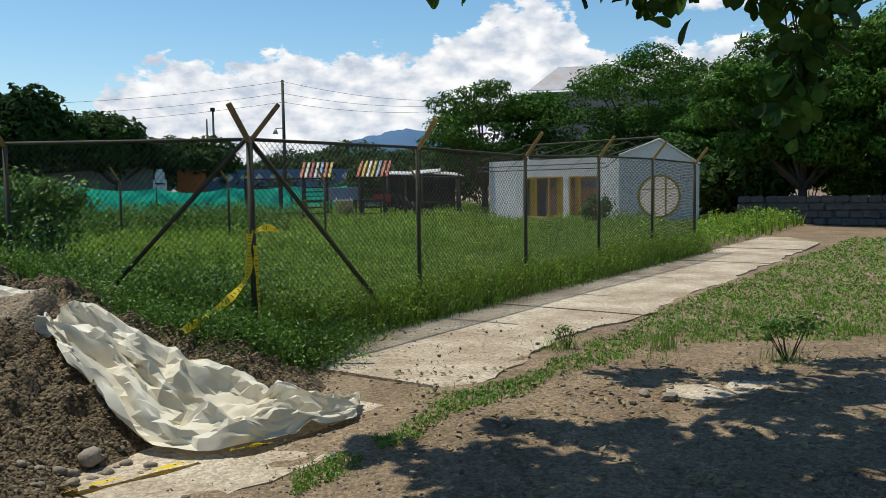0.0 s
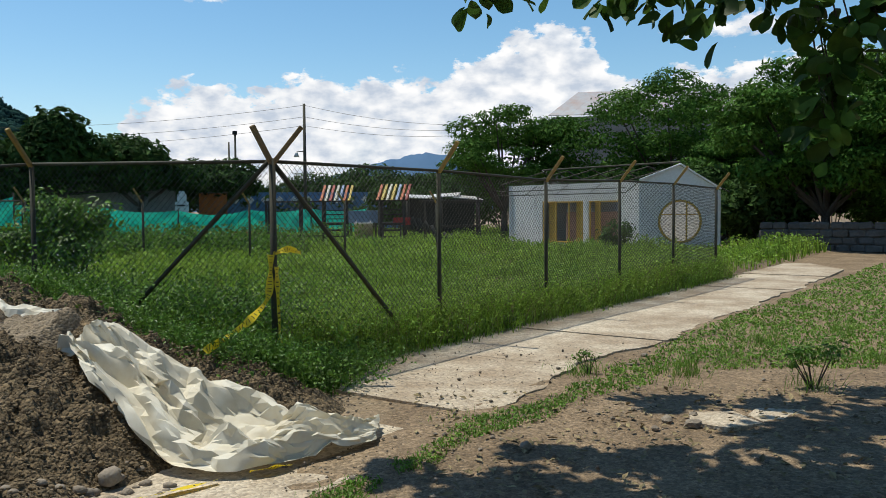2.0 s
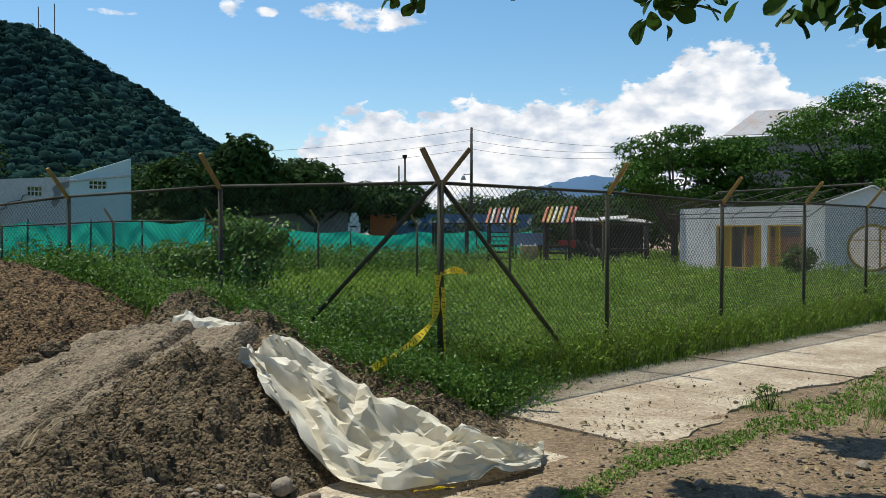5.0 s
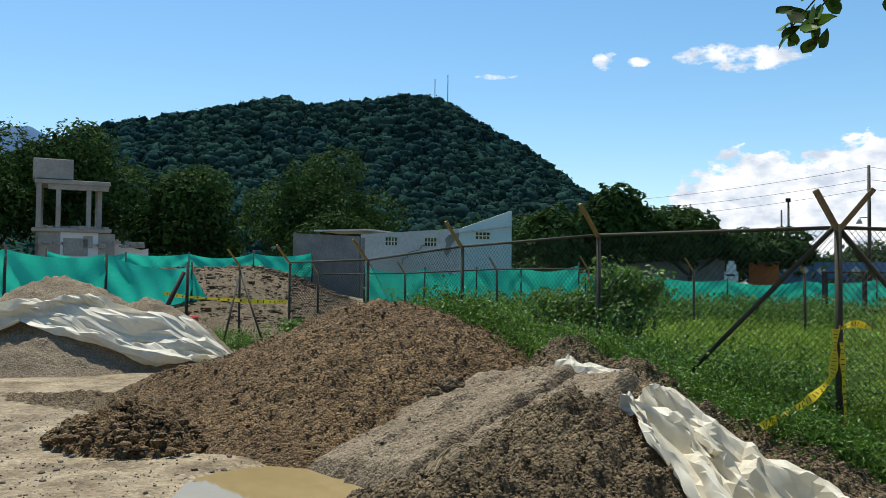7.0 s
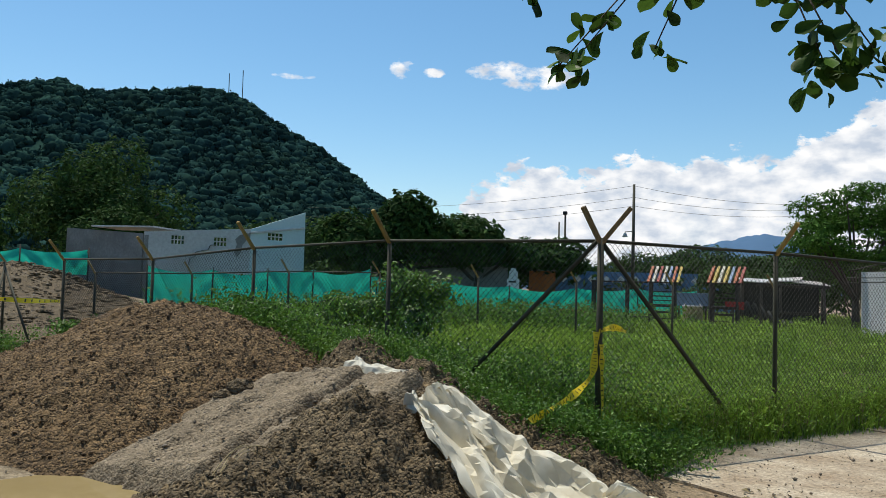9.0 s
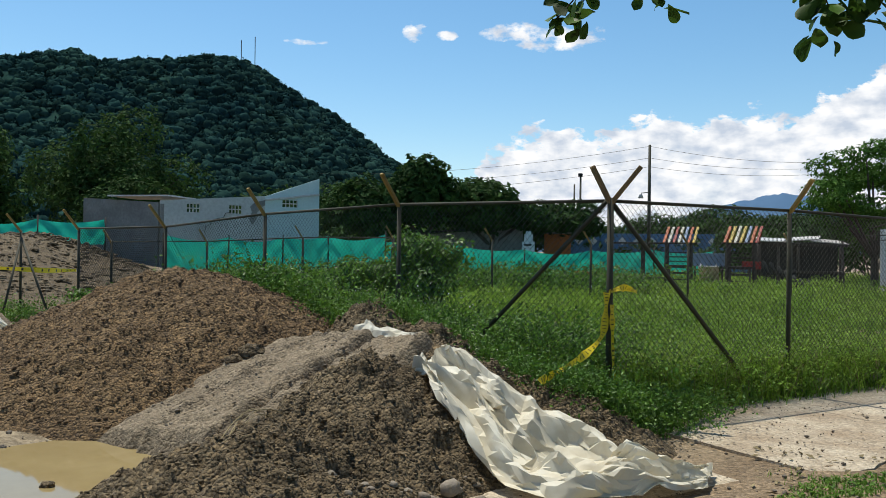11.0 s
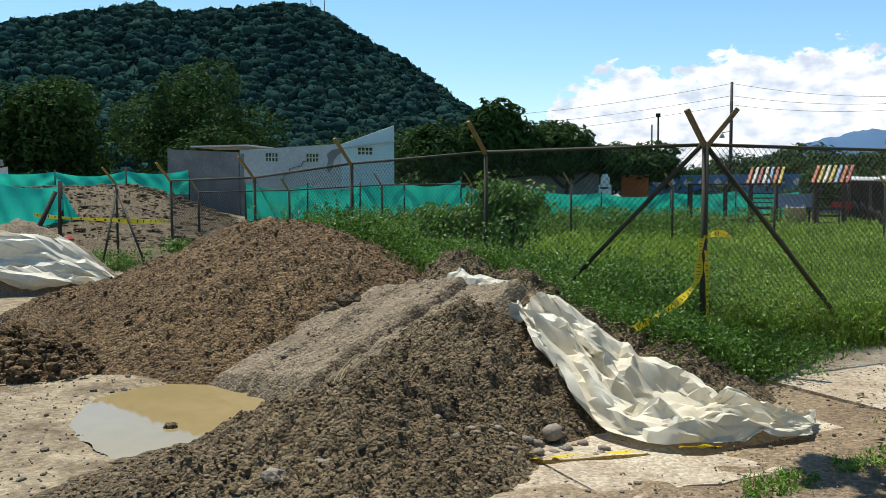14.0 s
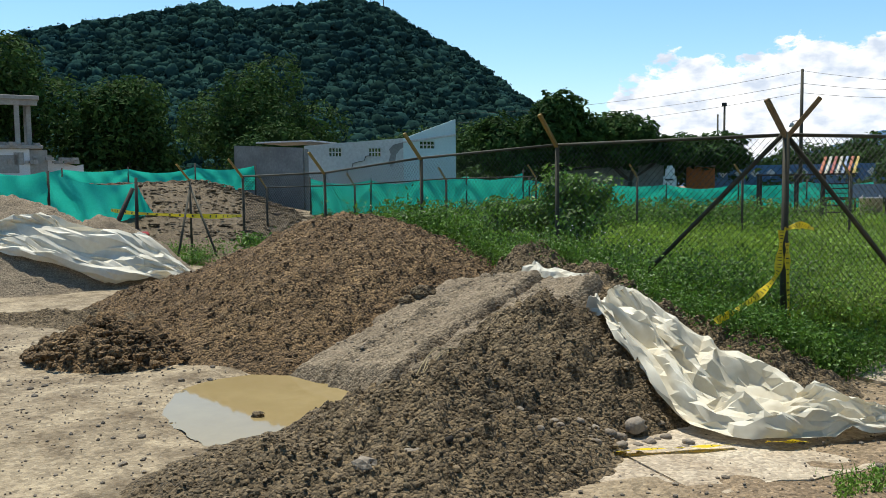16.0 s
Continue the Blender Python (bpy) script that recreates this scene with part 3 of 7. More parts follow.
def build_hill():
    az = np.arange(-76, -13.9, 0.5)
    ts = np.linspace(0, 1, 36)
    A, T = np.meshgrid(az, ts)
    crest = hill_profile(A)
    D = 330 + 300 * T
    prof = np.where(T < 0.9, (T / 0.9) ** 1.25, 1 - ((T - 0.9) / 0.1) ** 2 * 0.25)
    k = D / 600.0
    Z = crest * prof * np.where(T < 0.9, 1, 1) + 9 * fbm(A * 5, D * 0.8, 60, 3, 3) * np.clip(T * 3, 0, 1) * np.clip((0.92 - T) * 6, 0, 1)
    Z = Z - 5 * np.clip(1 - T * 8, 0, 1) + 0.5
    X, Y = D * np.sin(np.radians(A)), D * np.cos(np.radians(A))
    hill = thing("wooded_hill", (-330, 480, 0), "steep hill covered with dark green forest, tinted blue for haze", "hill", kind="structure")
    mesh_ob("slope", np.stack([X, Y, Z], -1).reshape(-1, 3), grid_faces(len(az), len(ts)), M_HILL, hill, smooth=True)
    # crowns
    bm = bmesh.new()
    bmesh.ops.create_icosphere(bm, subdivisions=2, radius=1.0)
    bmesh.ops.delete(bm, geom=[v for v in bm.verts if v.co.z < -0.55], context="VERTS")
    bm.verts.ensure_lookup_table()
    bv = np.array([v.co[:] for v in bm.verts])
    bm.verts.index_update()
    bf = np.array([[v.index for v in f.verts] for f in bm.faces])
    bm.free()
    rng = np.random.default_rng(7)
    n = 11000
    a = rng.uniform(-74, -15, n)
    t = rng.uniform(0.03, 1.0, n) ** 0.8
    ai, ti = (a + 76) / 0.5, t * 35
    i0, j0 = np.clip(ai.astype(int), 0, len(az) - 2), np.clip(ti.astype(int), 0, 34)
    u, v = ai - i0, ti - j0
    z = (Z[j0, i0] * (1 - u) + Z[j0, i0 + 1] * u) * (1 - v) + (Z[j0 + 1, i0] * (1 - u) + Z[j0 + 1, i0 + 1] * u) * v
    d = 330 + 300 * t
    r = (1.3 + 3.4 * rng.random(n) ** 1.8) * np.where(t > 0.88, 0.75, 1.0)
    c = np.stack([d * np.sin(np.radians(a)), d * np.cos(np.radians(a)), z + r * 0.1], -1)
    # each crown is lumpy in its own way
    ph = rng.uniform(0, 6.28, (n, 1, 3))
    q = bv[None]
    lump = 1 + 0.16 * np.sin(q[..., :1] * 4.2 + ph[..., :1]) + 0.14 * np.sin(q[..., 1:2] * 4.6 + ph[..., 1:2]) + 0.12 * np.sin(q[..., 2:] * 5 + ph[..., 2:]) + rng.uniform(-0.09, 0.09, (n, len(bv), 1))
    P = c[:, None, :] + q * lump * r[:, None, None] * np.stack([rng.uniform(0.85, 1.2, n), rng.uniform(0.85, 1.2, n), rng.uniform(0.75, 1.15, n)], -1)[:, None]
    F = (bf[None] + (np.arange(n) * len(bv))[:, None, None]).reshape(-1, 3)
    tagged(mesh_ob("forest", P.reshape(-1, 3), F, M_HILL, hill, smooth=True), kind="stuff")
    # sprays of leaves that break up the crowns
    m = n * 15
    i = np.repeat(np.arange(n), 15)
    q = rng.normal(size=(m, 3))
    q[:, 2] = np.abs(q[:, 2]) - 0.25
    q /= np.linalg.norm(q, axis=1)[:, None]
    o = c[i] + q * (r[i] * rng.uniform(0.95, 1.3, m))[:, None]
    nrm = q + rng.normal(size=(m, 3)) * 0.5
    t1 = np.cross(nrm, rng.normal(size=(m, 3)))
    t1 /= np.linalg.norm(t1, axis=1)[:, None] + 1e-9
    t2 = np.cross(nrm, t1)
    t2 /= np.linalg.norm(t2, axis=1)[:, None] + 1e-9
    k = rng.uniform(0.5, 1.35, m)[:, None]
    L4 = np.stack([o - t1 * k, o - t2 * k * 0.6, o + t1 * k, o + t2 * k * 0.6], 1).reshape(-1, 3)
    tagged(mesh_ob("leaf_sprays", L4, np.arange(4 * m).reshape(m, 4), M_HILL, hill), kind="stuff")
    for a_, h in ((-33.6, 11), (-32.7, 14)):
        bar("mast", (600 * math.sin(radians(a_)), 600 * math.cos(radians(a_)), 125), (600 * math.sin(radians(a_)), 600 * math.cos(radians(a_)), 137 + h), 0.28, M_PIPE, hill, 6)


build_hill()


def build_far():
    az = np.arange(-64, 60, 0.25)
    top = np.interp(az, [-64, -60, -57, -54, -45, -20, -14, -12.8, -9, -6, -3, -1.1, 0.5, 1.8, 3, 4, 5.5, 8, 15, 60],
                    [560, 610, 500, 260, 150, 110, 140, 150, 120, 130, 170, 217, 235, 265, 258, 250, 190, 120, 100, 100])
    top = top + 22 * fbm(az, az * 0, 1.1, 4, 2)
    ts = np.linspace(0, 1, 8)
    A, T = np.meshgrid(az, ts)
    D = 3000 + 700 * T
    Z = top[None] * np.sin(T * math.pi / 2) - 12 + 12 * fbm(A, T * 6, 0.5, 3, 5) * (T < 0.95)
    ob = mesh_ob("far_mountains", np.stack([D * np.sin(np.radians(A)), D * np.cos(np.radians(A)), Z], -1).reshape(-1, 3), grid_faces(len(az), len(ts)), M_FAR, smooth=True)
    tagged(ob, "mountain range on the horizon, coloured blue for haze", "mountains", kind="structure")


build_far()


# ---- fences ----
def chain_link(name, a, b, z0, z1a, z1b, parent, cell=0.072, sag=0.0):
    """Two families of straight diagonal wires, clipped to the bay."""
    a, b = Vector(a), Vector(b)
    L = (b - a).length
    d = (b - a) / L
    nrm = Vector((-d.y, d.x, 0))
    Vv, F = [], []
    r = 0.0034
    H = max(z1a, z1b) - z0
    for fam in (1, -1):
        k = -H
        while k < L + H:
            # x = k + fam*(z) for fam 1 ; x = k + H - z for fam -1
            s0, s1 = 0.0, H
            if fam == 1:
                lo, hi = max(0, -k), min(H, L - k)
                f = lambda s: k + s
            else:
                lo, hi = max(0, k + H - L), min(H, k + H)
                f = lambda s: k + H - s
            if hi - lo > 0.02:
                p, q = f(lo), f(hi)
                za = min(z0 + lo, z1a + (z1b - z1a) * p / L)
                zb = min(z0 + hi, z1a + (z1b - z1a) * q / L)
                P = [a + d * p, a + d * q]
                o = len(Vv)
                for pt, z in zip(P, (za, zb)):
                    off = nrm * (0.004 * fam)
                    for w in (Vector((0, 0, r)), nrm * r - d * r * 0.5, -nrm * r - d * r * 0.5):
                        Vv.append((pt.x + off.x + w.x, pt.y + off.y + w.y, z + w.z))
                for i in range(3):
                    j = (i + 1) % 3
                    F.append((o + i, o + j, o + 3 + j, o + 3 + i))
            k += cell
    return mesh_ob(name, Vv, F, M_WIRE, parent)


def fence_post(at, h, arm_to, parent, r=0.027, arm=0.48):
    post = bar("post", (at.x, at.y, -0.1), (at.x, at.y, h), r, M_PIPE, parent, 10)
    if arm_to is not None:
        d = Vector((arm_to[0], arm_to[1], 0)).normalized()
        top = Vector((at.x, at.y, h - 0.03))
        beam("arm", top, top + d * arm * 0.62 + Vector((0, 0, arm * 0.78)), 0.05, 0.04, M_ARM, post, "worn yellow angled arm")


def build_fence_right():
    f = thing("chain_link_fence", uv(0, 0), "tall chain-link fence with angled post arms along the path", "fence")
    us = [2.75, 5.5, 8.2, 10.85, 13.55]
    hs = [2.13, 2.08, 2.13, 2.13, 2.08]
    pts = [uv(u, 0) for u in us]
    for p, h in zip(pts, hs):
        fence_post(p, h, V, f)
    fence_post(uv(13.75, -0.05), 2.08, V, f)
    top = [uv(0, 0, 2.13)] + [Vector((p.x, p.y, h)) for p, h in zip(pts, hs)]
    for a, b in zip(top, top[1:]):
        bar("rail", a, b, 0.018, M_PIPE, f, 8)
        chain_link("wire_mesh", (a.x, a.y, 0), (b.x, b.y, 0), 0.14, a.z, b.z, f)
    bar("brace", uv(0.03, 0, 2.1), uv(2.14, 0, 0.1), 0.025, M_PIPE, f, 8)
    # low footing under the mesh
    for i in range(6):
        a, b = -0.2 + i * 2.4, -0.2 + (i + 1) * 2.4
        box("footing", (uv((a + b) / 2, 0.02, 0.03)), (b - a - 0.02, 0.16, 0.26), M_BLOCK, f, radians(50.3), 0.02, "dirty concrete footing")
    return f


def build_fence_left():
    f = thing("chain_link_fence", wv(1.5, 0), "rusty chain-link fence behind the mounds, its mesh sagging", "fence")
    ws = [3.0, 5.8, 8.65, 12.0, 14.9]
    hs = [2.18, 2.12, 1.96, 1.96, 1.94]
    pts = [wv(w, 0) for w in ws]
    # corner post with its two arms
    c = uv(0, 0)
    cp = bar("post", (c.x, c.y, -0.1), (c.x, c.y, 2.16), 0.033, M_PIPE, f, 12)
    beam("arm", (c.x, c.y, 2.1), (c.x - 0.17, c.y - 0.11, 2.47), 0.055, 0.045, M_RUSTARM, cp, "rusty angled arm")
    beam("arm", (c.x, c.y, 2.1), (c.x + 0.29, c.y + 0.03, 2.47), 0.055, 0.045, M_RUSTARM, cp, "rusty angled arm")
    for i, (p, h) in enumerate(zip(pts, hs)):
        fence_post(p, h, WN, f, arm=0.5)
    top = [uv(0, 0, 2.13)] + [Vector((p.x, p.y, h)) for p, h in zip(pts, hs)]
    for i, (a, b) in enumerate(zip(top, top[1:])):
        if i < 4:
            bar("rail", a, b, 0.018, M_PIPE, f, 8)
            chain_link("wire_mesh", (a.x, a.y, 0), (b.x, b.y, 0), 0.14, a.z, b.z, f)
    bar("brace", wv(0.03, 0, 2.14), wv(2.28, 0, 0.1), 0.025, M_PIPE, f, 8)
    bar("brace", Vector((*pts[4][:2], 1.8)), wv(13.6, -0.1, 0.1), 0.025, M_PIPE, f, 8)
    bar("brace", Vector((*pts[4][:2], 1.75)), wv(13.9, 0.75, 0.05), 0.025, M_PIPE, f, 8)
    return f


build_fence_right()
build_fence_left()


# ---- building with the round window ----
def wall_with_holes(name, a, b, z0, ztop, thick, holes, material, parent, label=""):
    """A wall from a to b; ztop(s) its height along it; holes: (s0, s1, z0, z1) rectangles, cut through."""
    a, b = Vector(a), Vector(b)
    L = (b - a).length
    d = (b - a) / L
    n = Vector((-d.y, d.x, 0)) * thick
    ss = sorted({0.0, L, *[h[0] for h in holes], *[h[1] for h in holes]})
    bm = bmesh.new()
    for s0, s1 in zip(ss, ss[1:]):
        zs = [z0]
        m = (s0 + s1) / 2
        blocks = sorted((h[2], h[3]) for h in holes if h[0] < m < h[1])
        spans, z = [], z0
        for lo, hi in blocks:
            if lo > z:
                spans.append((z, lo, False))
            z = hi
        spans.append((z, None, True))
        for lo, hi, to_top in spans:
            zt = (ztop(s0), ztop(s1)) if to_top else (hi, hi)
            P = [a + d * s0, a + d * s1]
            q = [bm.verts.new((P[0].x + o.x, P[0].y + o.y, zz)) for o in (Vector((0, 0, 0)), n) for zz in (lo, zt[0])]
            r = [bm.verts.new((P[1].x + o.x, P[1].y + o.y, zz)) for o in (Vector((0, 0, 0)), n) for zz in (lo, zt[1])]
            for idx in ((q[0], r[0], r[1], q[1]), (q[2], q[3], r[3], r[2]), (q[1], r[1], r[3], q[3]), (q[0], q[2], r[2], r[0]), (q[0], q[1], q[3], q[2]), (r[0], r[2], r[3], r[1])):
                bm.faces.new(idx)
    bmesh.ops.remove_doubles(bm, verts=bm.verts, dist=0.0005)
    return part(name, bm, material, parent, label)


def build_pavilion():
    c = Vector((9.73, 31.4, 0))
    left = Vector((5.78, 37.2, 0))
    right = Vector((12.7, 31.2, 0))
    far = left + (right - c)
    b = thing("small_building", c, "small whitewashed building with a round window and gabled end", "building")
    Ls, Lg = (left - c).length, (right - c).length
    flat = lambda s: 2.62
    wall_with_holes("wall", left, c, 0, flat, 0.15, [(Ls * 0.29, Ls * 0.61, 0.15, 1.93), (Ls * 0.65, Ls * 0.875, 0.1, 1.93)], M_WHITE, b)
    gable = lambda s: 2.62 + 0.74 * max(0, 1 - abs(s - Lg * 0.5) / (Lg * 0.5)) - 0.36 * (s / Lg)
    # gable end with a round opening, cut as a ring of faces
    d, n = (right - c) / Lg, Vector((-(right - c).y, (right - c).x, 0)) / Lg * 0.15
    cx, cz, R = Lg * 0.5, 1.13, 0.76
    bm = bmesh.new()
    N = 40
    for off in (Vector((0, 0, 0)), n):
        inner, outer = [], []
        for i in range(N):
            a = 2 * math.pi * i / N
            inner.append(bm.verts.new(c + d * (cx + R * math.cos(a)) + Vector((0, 0, cz + R * math.sin(a))) + off))
            ca, sa = math.cos(a), math.sin(a)
            k = min((Lg - cx) / ca if ca > 1e-6 else 9e9, cx / -ca if ca < -1e-6 else 9e9, cz / -sa if sa < -1e-6 else 9e9)
            lo, hi = 0.0, k
            if sa > 1e-6:
                for _ in range(40):
                    m = (lo + hi) / 2 if hi < 1e9 else lo + 2
                    hi = min(hi, 50)
                    m = (lo + hi) / 2
                    if cz + m * sa > gable(cx + m * ca):
                        hi = m
                    else:
                        lo = m
                k = min(k, hi)
            outer.append(bm.verts.new(c + d * (cx + k * ca) + Vector((0, 0, cz + k * sa)) + off))
        for i in range(N):
            j = (i + 1) % N
            bm.faces.new((inner[i], outer[i], outer[j], inner[j]))
    vs = list(bm.verts)
    for i in range(N):
        j = (i + 1) % N
        bm.faces.new((vs[i], vs[j], vs[2 * N + j], vs[2 * N + i]))
    part("wall", bm, M_WHITE, b)
    wall_with_holes("wall", right, far, 0, lambda s: 2.25, 0.15, [], M_WHITE, b)
    wall_with_holes("wall", far, left, 0, flat, 0.15, [], M_WHITE, b)
    # round timber frame with mullions
    bm = bmesh.new()
    for i in range(N):
        a0, a1 = 2 * math.pi * i / N, 2 * math.pi * (i + 1) / N
        p = [c + d * (cx + R * math.cos(a)) + Vector((0, 0, cz + R * math.sin(a))) - n * 0.1 for a in (a0, a1)]
        bm_bar(bm, p[0], p[1], 0.045, 6)
    win = part("round_window", bm, M_YEL, b, "yellow round window frame")
    for s in (-0.2, 0.24):
        h = math.sqrt(R * R - s * s)
        p = c + d * (cx + s) - n * 0.1
        beam("mullion", p + Vector((0, 0, cz - h)), p + Vector((0, 0, cz + h)), 0.06, 0.04, M_YEL, win)
    p = c - n * 0.1
    beam("mullion", p + d * (cx - R * 0.9) + Vector((0, 0, cz + 0.26)), p + d * (cx + R * 0.9) + Vector((0, 0, cz + 0.26)), 0.04, 0.03, M_YEL, win)
    # long-side frames
    ds = (c - left) / Ls
    for s in (0.30, 0.40, 0.50, 0.60, 0.66, 0.73, 0.865):
        p = left + ds * (Ls * s) + Vector((0.02, 0.02, 0))
        beam("window_frame", p + Vector((0, 0, 0.2)), p + Vector((0, 0, 1.92)), 0.06, 0.06, M_YEL, b)
    for s0, s1, z in ((0.29, 0.61, 1.9), (0.65, 0.875, 1.9), (0.29, 0.61, 0.3)):
        beam("window_frame", left + ds * (Ls * s0) + Vector((0.02, 0.02, z)), left + ds * (Ls * s1) + Vector((0.02, 0.02, z)), 0.06, 0.06, M_YEL, b)
    # floor and half walls seen inside
    mid = (c + far) / 2
    plan = [p.lerp(mid, 0.06) for p in (c, right, far, left)]
    prism("floor_slab", plan, 0.02, 0.12, M_CONC, b)
    e1, e2 = c.lerp(left, 0.55).lerp(mid, 0.1), right.lerp(far, 0.55).lerp(mid, 0.1)
    wall_with_holes("inner_wall", e1, e2, 0.1, lambda s: 1.5, 0.1, [], mat("pink_brick", [(0.36, 0.21, 0.16), (0.44, 0.28, 0.22), (0.25, 0.14, 0.11)], 1.5, 12, bump=0.2), b)
    for s0, s1 in ((0.315, 0.375), (0.53, 0.595), (0.67, 0.70)):
        q = left + ds * (Ls * (s0 + s1) / 2) + Vector((0.2, 0.15, 1.05))
        box("shutter", q, (Ls * (s1 - s0), 0.05, 1.7), M_YEL, b, math.atan2(ds.y, ds.x), 0.01, "yellow timber shutter")
    # added panel under the open roof, keeps daylight out of the left end
    prism("ceiling_panel", [plan[0].lerp(plan[3], 0.6), plan[1].lerp(plan[2], 0.6), plan[2], plan[3]], 2.1, 2.16, M_DKWOOD, b)
    # bare roof frame, roofing gone but for its edge
    rp = c + d * cx
    rq = left + d * cx
    bar("ridge_beam", rp + Vector((0, 0, 3.3)), rq + Vector((0, 0, 3.3)), 0.035, M_PIPE, b, 6)
    for k in range(6):
        s = k / 5
        e0 = c.lerp(left, s)
        bar("rafter", e0 + Vector((0, 0, 2.66)) - d * 0.35, e0 + d * cx + Vector((0, 0, 3.2)), 0.025, M_PIPE, b, 6)
        bar("rafter", e0 + d * (Lg + 0.3) + Vector((0, 0, 2.2)), e0 + d * cx + Vector((0, 0, 3.2)), 0.025, M_PIPE, b, 6)
    outw = -d * 0.5
    for z in (2.2, 2.38):
        bar("awning_rail", c + outw + Vector((0, 0, z)), left + outw + Vector((0, 0, z)), 0.018, M_PIPE, b, 6)
    for k in range(5):
        p = c.lerp(left, k / 4)
        bar("awning_strut", p + outw + Vector((0, 0, 2.2)), p + Vector((0, 0, 2.6)), 0.016, M_PIPE, b, 6)
    beam("coping", c + d * 0 + Vector((0, 0, 2.66)) - n * 0.3, rp + Vector((0, 0, 3.22)) - n * 0.3, 0.1, 0.06, M_WHITE, b)
    beam("coping", rp + Vector((0, 0, 3.22)) - n * 0.3, right + Vector((0, 0, 2.30)) - n * 0.3, 0.1, 0.06, M_WHITE, b)
    wall_with_holes("back_wall", far + Vector((0, 0.0, 0)), left, 0, lambda s: 2.2, 0.02, [], M_BLOCK, b)


build_pavilion()


# ---- green netting on posts ----
def netting(pts, zb, zt, label, seed, posts=True):
    rng = random.Random(seed)
    o = Vector(pts[0])
    net = thing("green_netting", (o.x, o.y, 0), label, "netting", "site netting")
    for i, (a, b) in enumerate(zip(pts, pts[1:])):
        a, b = Vector(a), Vector(b)
        n, m = 28, 10
        d = (b - a)
        L = d.length
        nrm = Vector((-d.y, d.x, 0)) / L
        ph = rng.uniform(0, 6)
        P = []
        dip = rng.uniform(0.12, 0.3)
        for j in range(m + 1):
            for k in range(n + 1):
                s, t = k / n, j / m
                sagz = -dip * 4 * s * (1 - s) * t
                za = zb[i] + (zb[i + 1] - zb[i]) * s
                zc = zt[i] + (zt[i + 1] - zt[i]) * s + sagz
                # folds hang from the tied corners
                fold = 0.05 * math.sin(9 * (s - 0.5) * (1.2 - t) * 3 + ph) + 0.10 * math.sin(math.pi * s) * math.sin(3 * t + ph) + 0.03 * math.sin(23 * s + 6 * t + ph)
                p = a + d * s + nrm * fold
                P.append((p.x, p.y, za + (zc - za) * t))
        mesh_ob("panel", P, grid_faces(n + 1, m + 1), M_NET, net, smooth=True)
    if posts:
        for i, p in enumerate(pts):
            lean = rng.uniform(-0.06, 0.06)
            bar("stake", (p[0], p[1], -0.1), (p[0] + lean, p[1], zt[i] + rng.uniform(0.02, 0.2)), 0.045, M_DKWOOD, net, 7, 0.035)
    return net


netting([(-19.5, 10.0, 0), (-19.6, 12.9, 0), (-20.0, 16.0, 0), (-20.1, 19.1, 0), (-19.6, 19.75, 0)], [0.6, 0.6, 0.55, 0.5, 0.4], [2.3, 2.3, 2.25, 1.95, 0.75], "bright green shade netting strung on rough stakes", 1)
netting([(-34.5, 23.0, 0), (-33.5, 26.4, 0), (-32.6, 29.4, 0), (-31.4, 32.6, 0), (-30.3, 35.9, 0)], [1.7] * 5, [2.75, 2.75, 2.8, 2.9, 3.0], "far run of green shade netting before the trees", 2)
netting([(-23.0, 31.4, 0), (-21.5, 34.0, 0), (-20.0, 36.3, 0), (-18.7, 38.5, 0), (-16.9, 41.5, 0)], [0.45, 0.5, 0.6, 0.65, 0.7], [2.17, 2.1, 2.15, 2.25, 2.42], "green shade netting across the back of the yard", 3)
netting([(-20.8, 42.8, 0), (-17.4, 43.6, 0), (-14.0, 44.3, 0), (-10.7, 46.7, 0), (-7.3, 49.1, 0), (-4.1, 51.6, 0), (-0.8, 53.6, 0)], [0.2] * 7, [2.1, 2.05, 1.93, 1.72, 1.72, 1.78, 1.75], "long run of green shade netting behind the playground", 4)


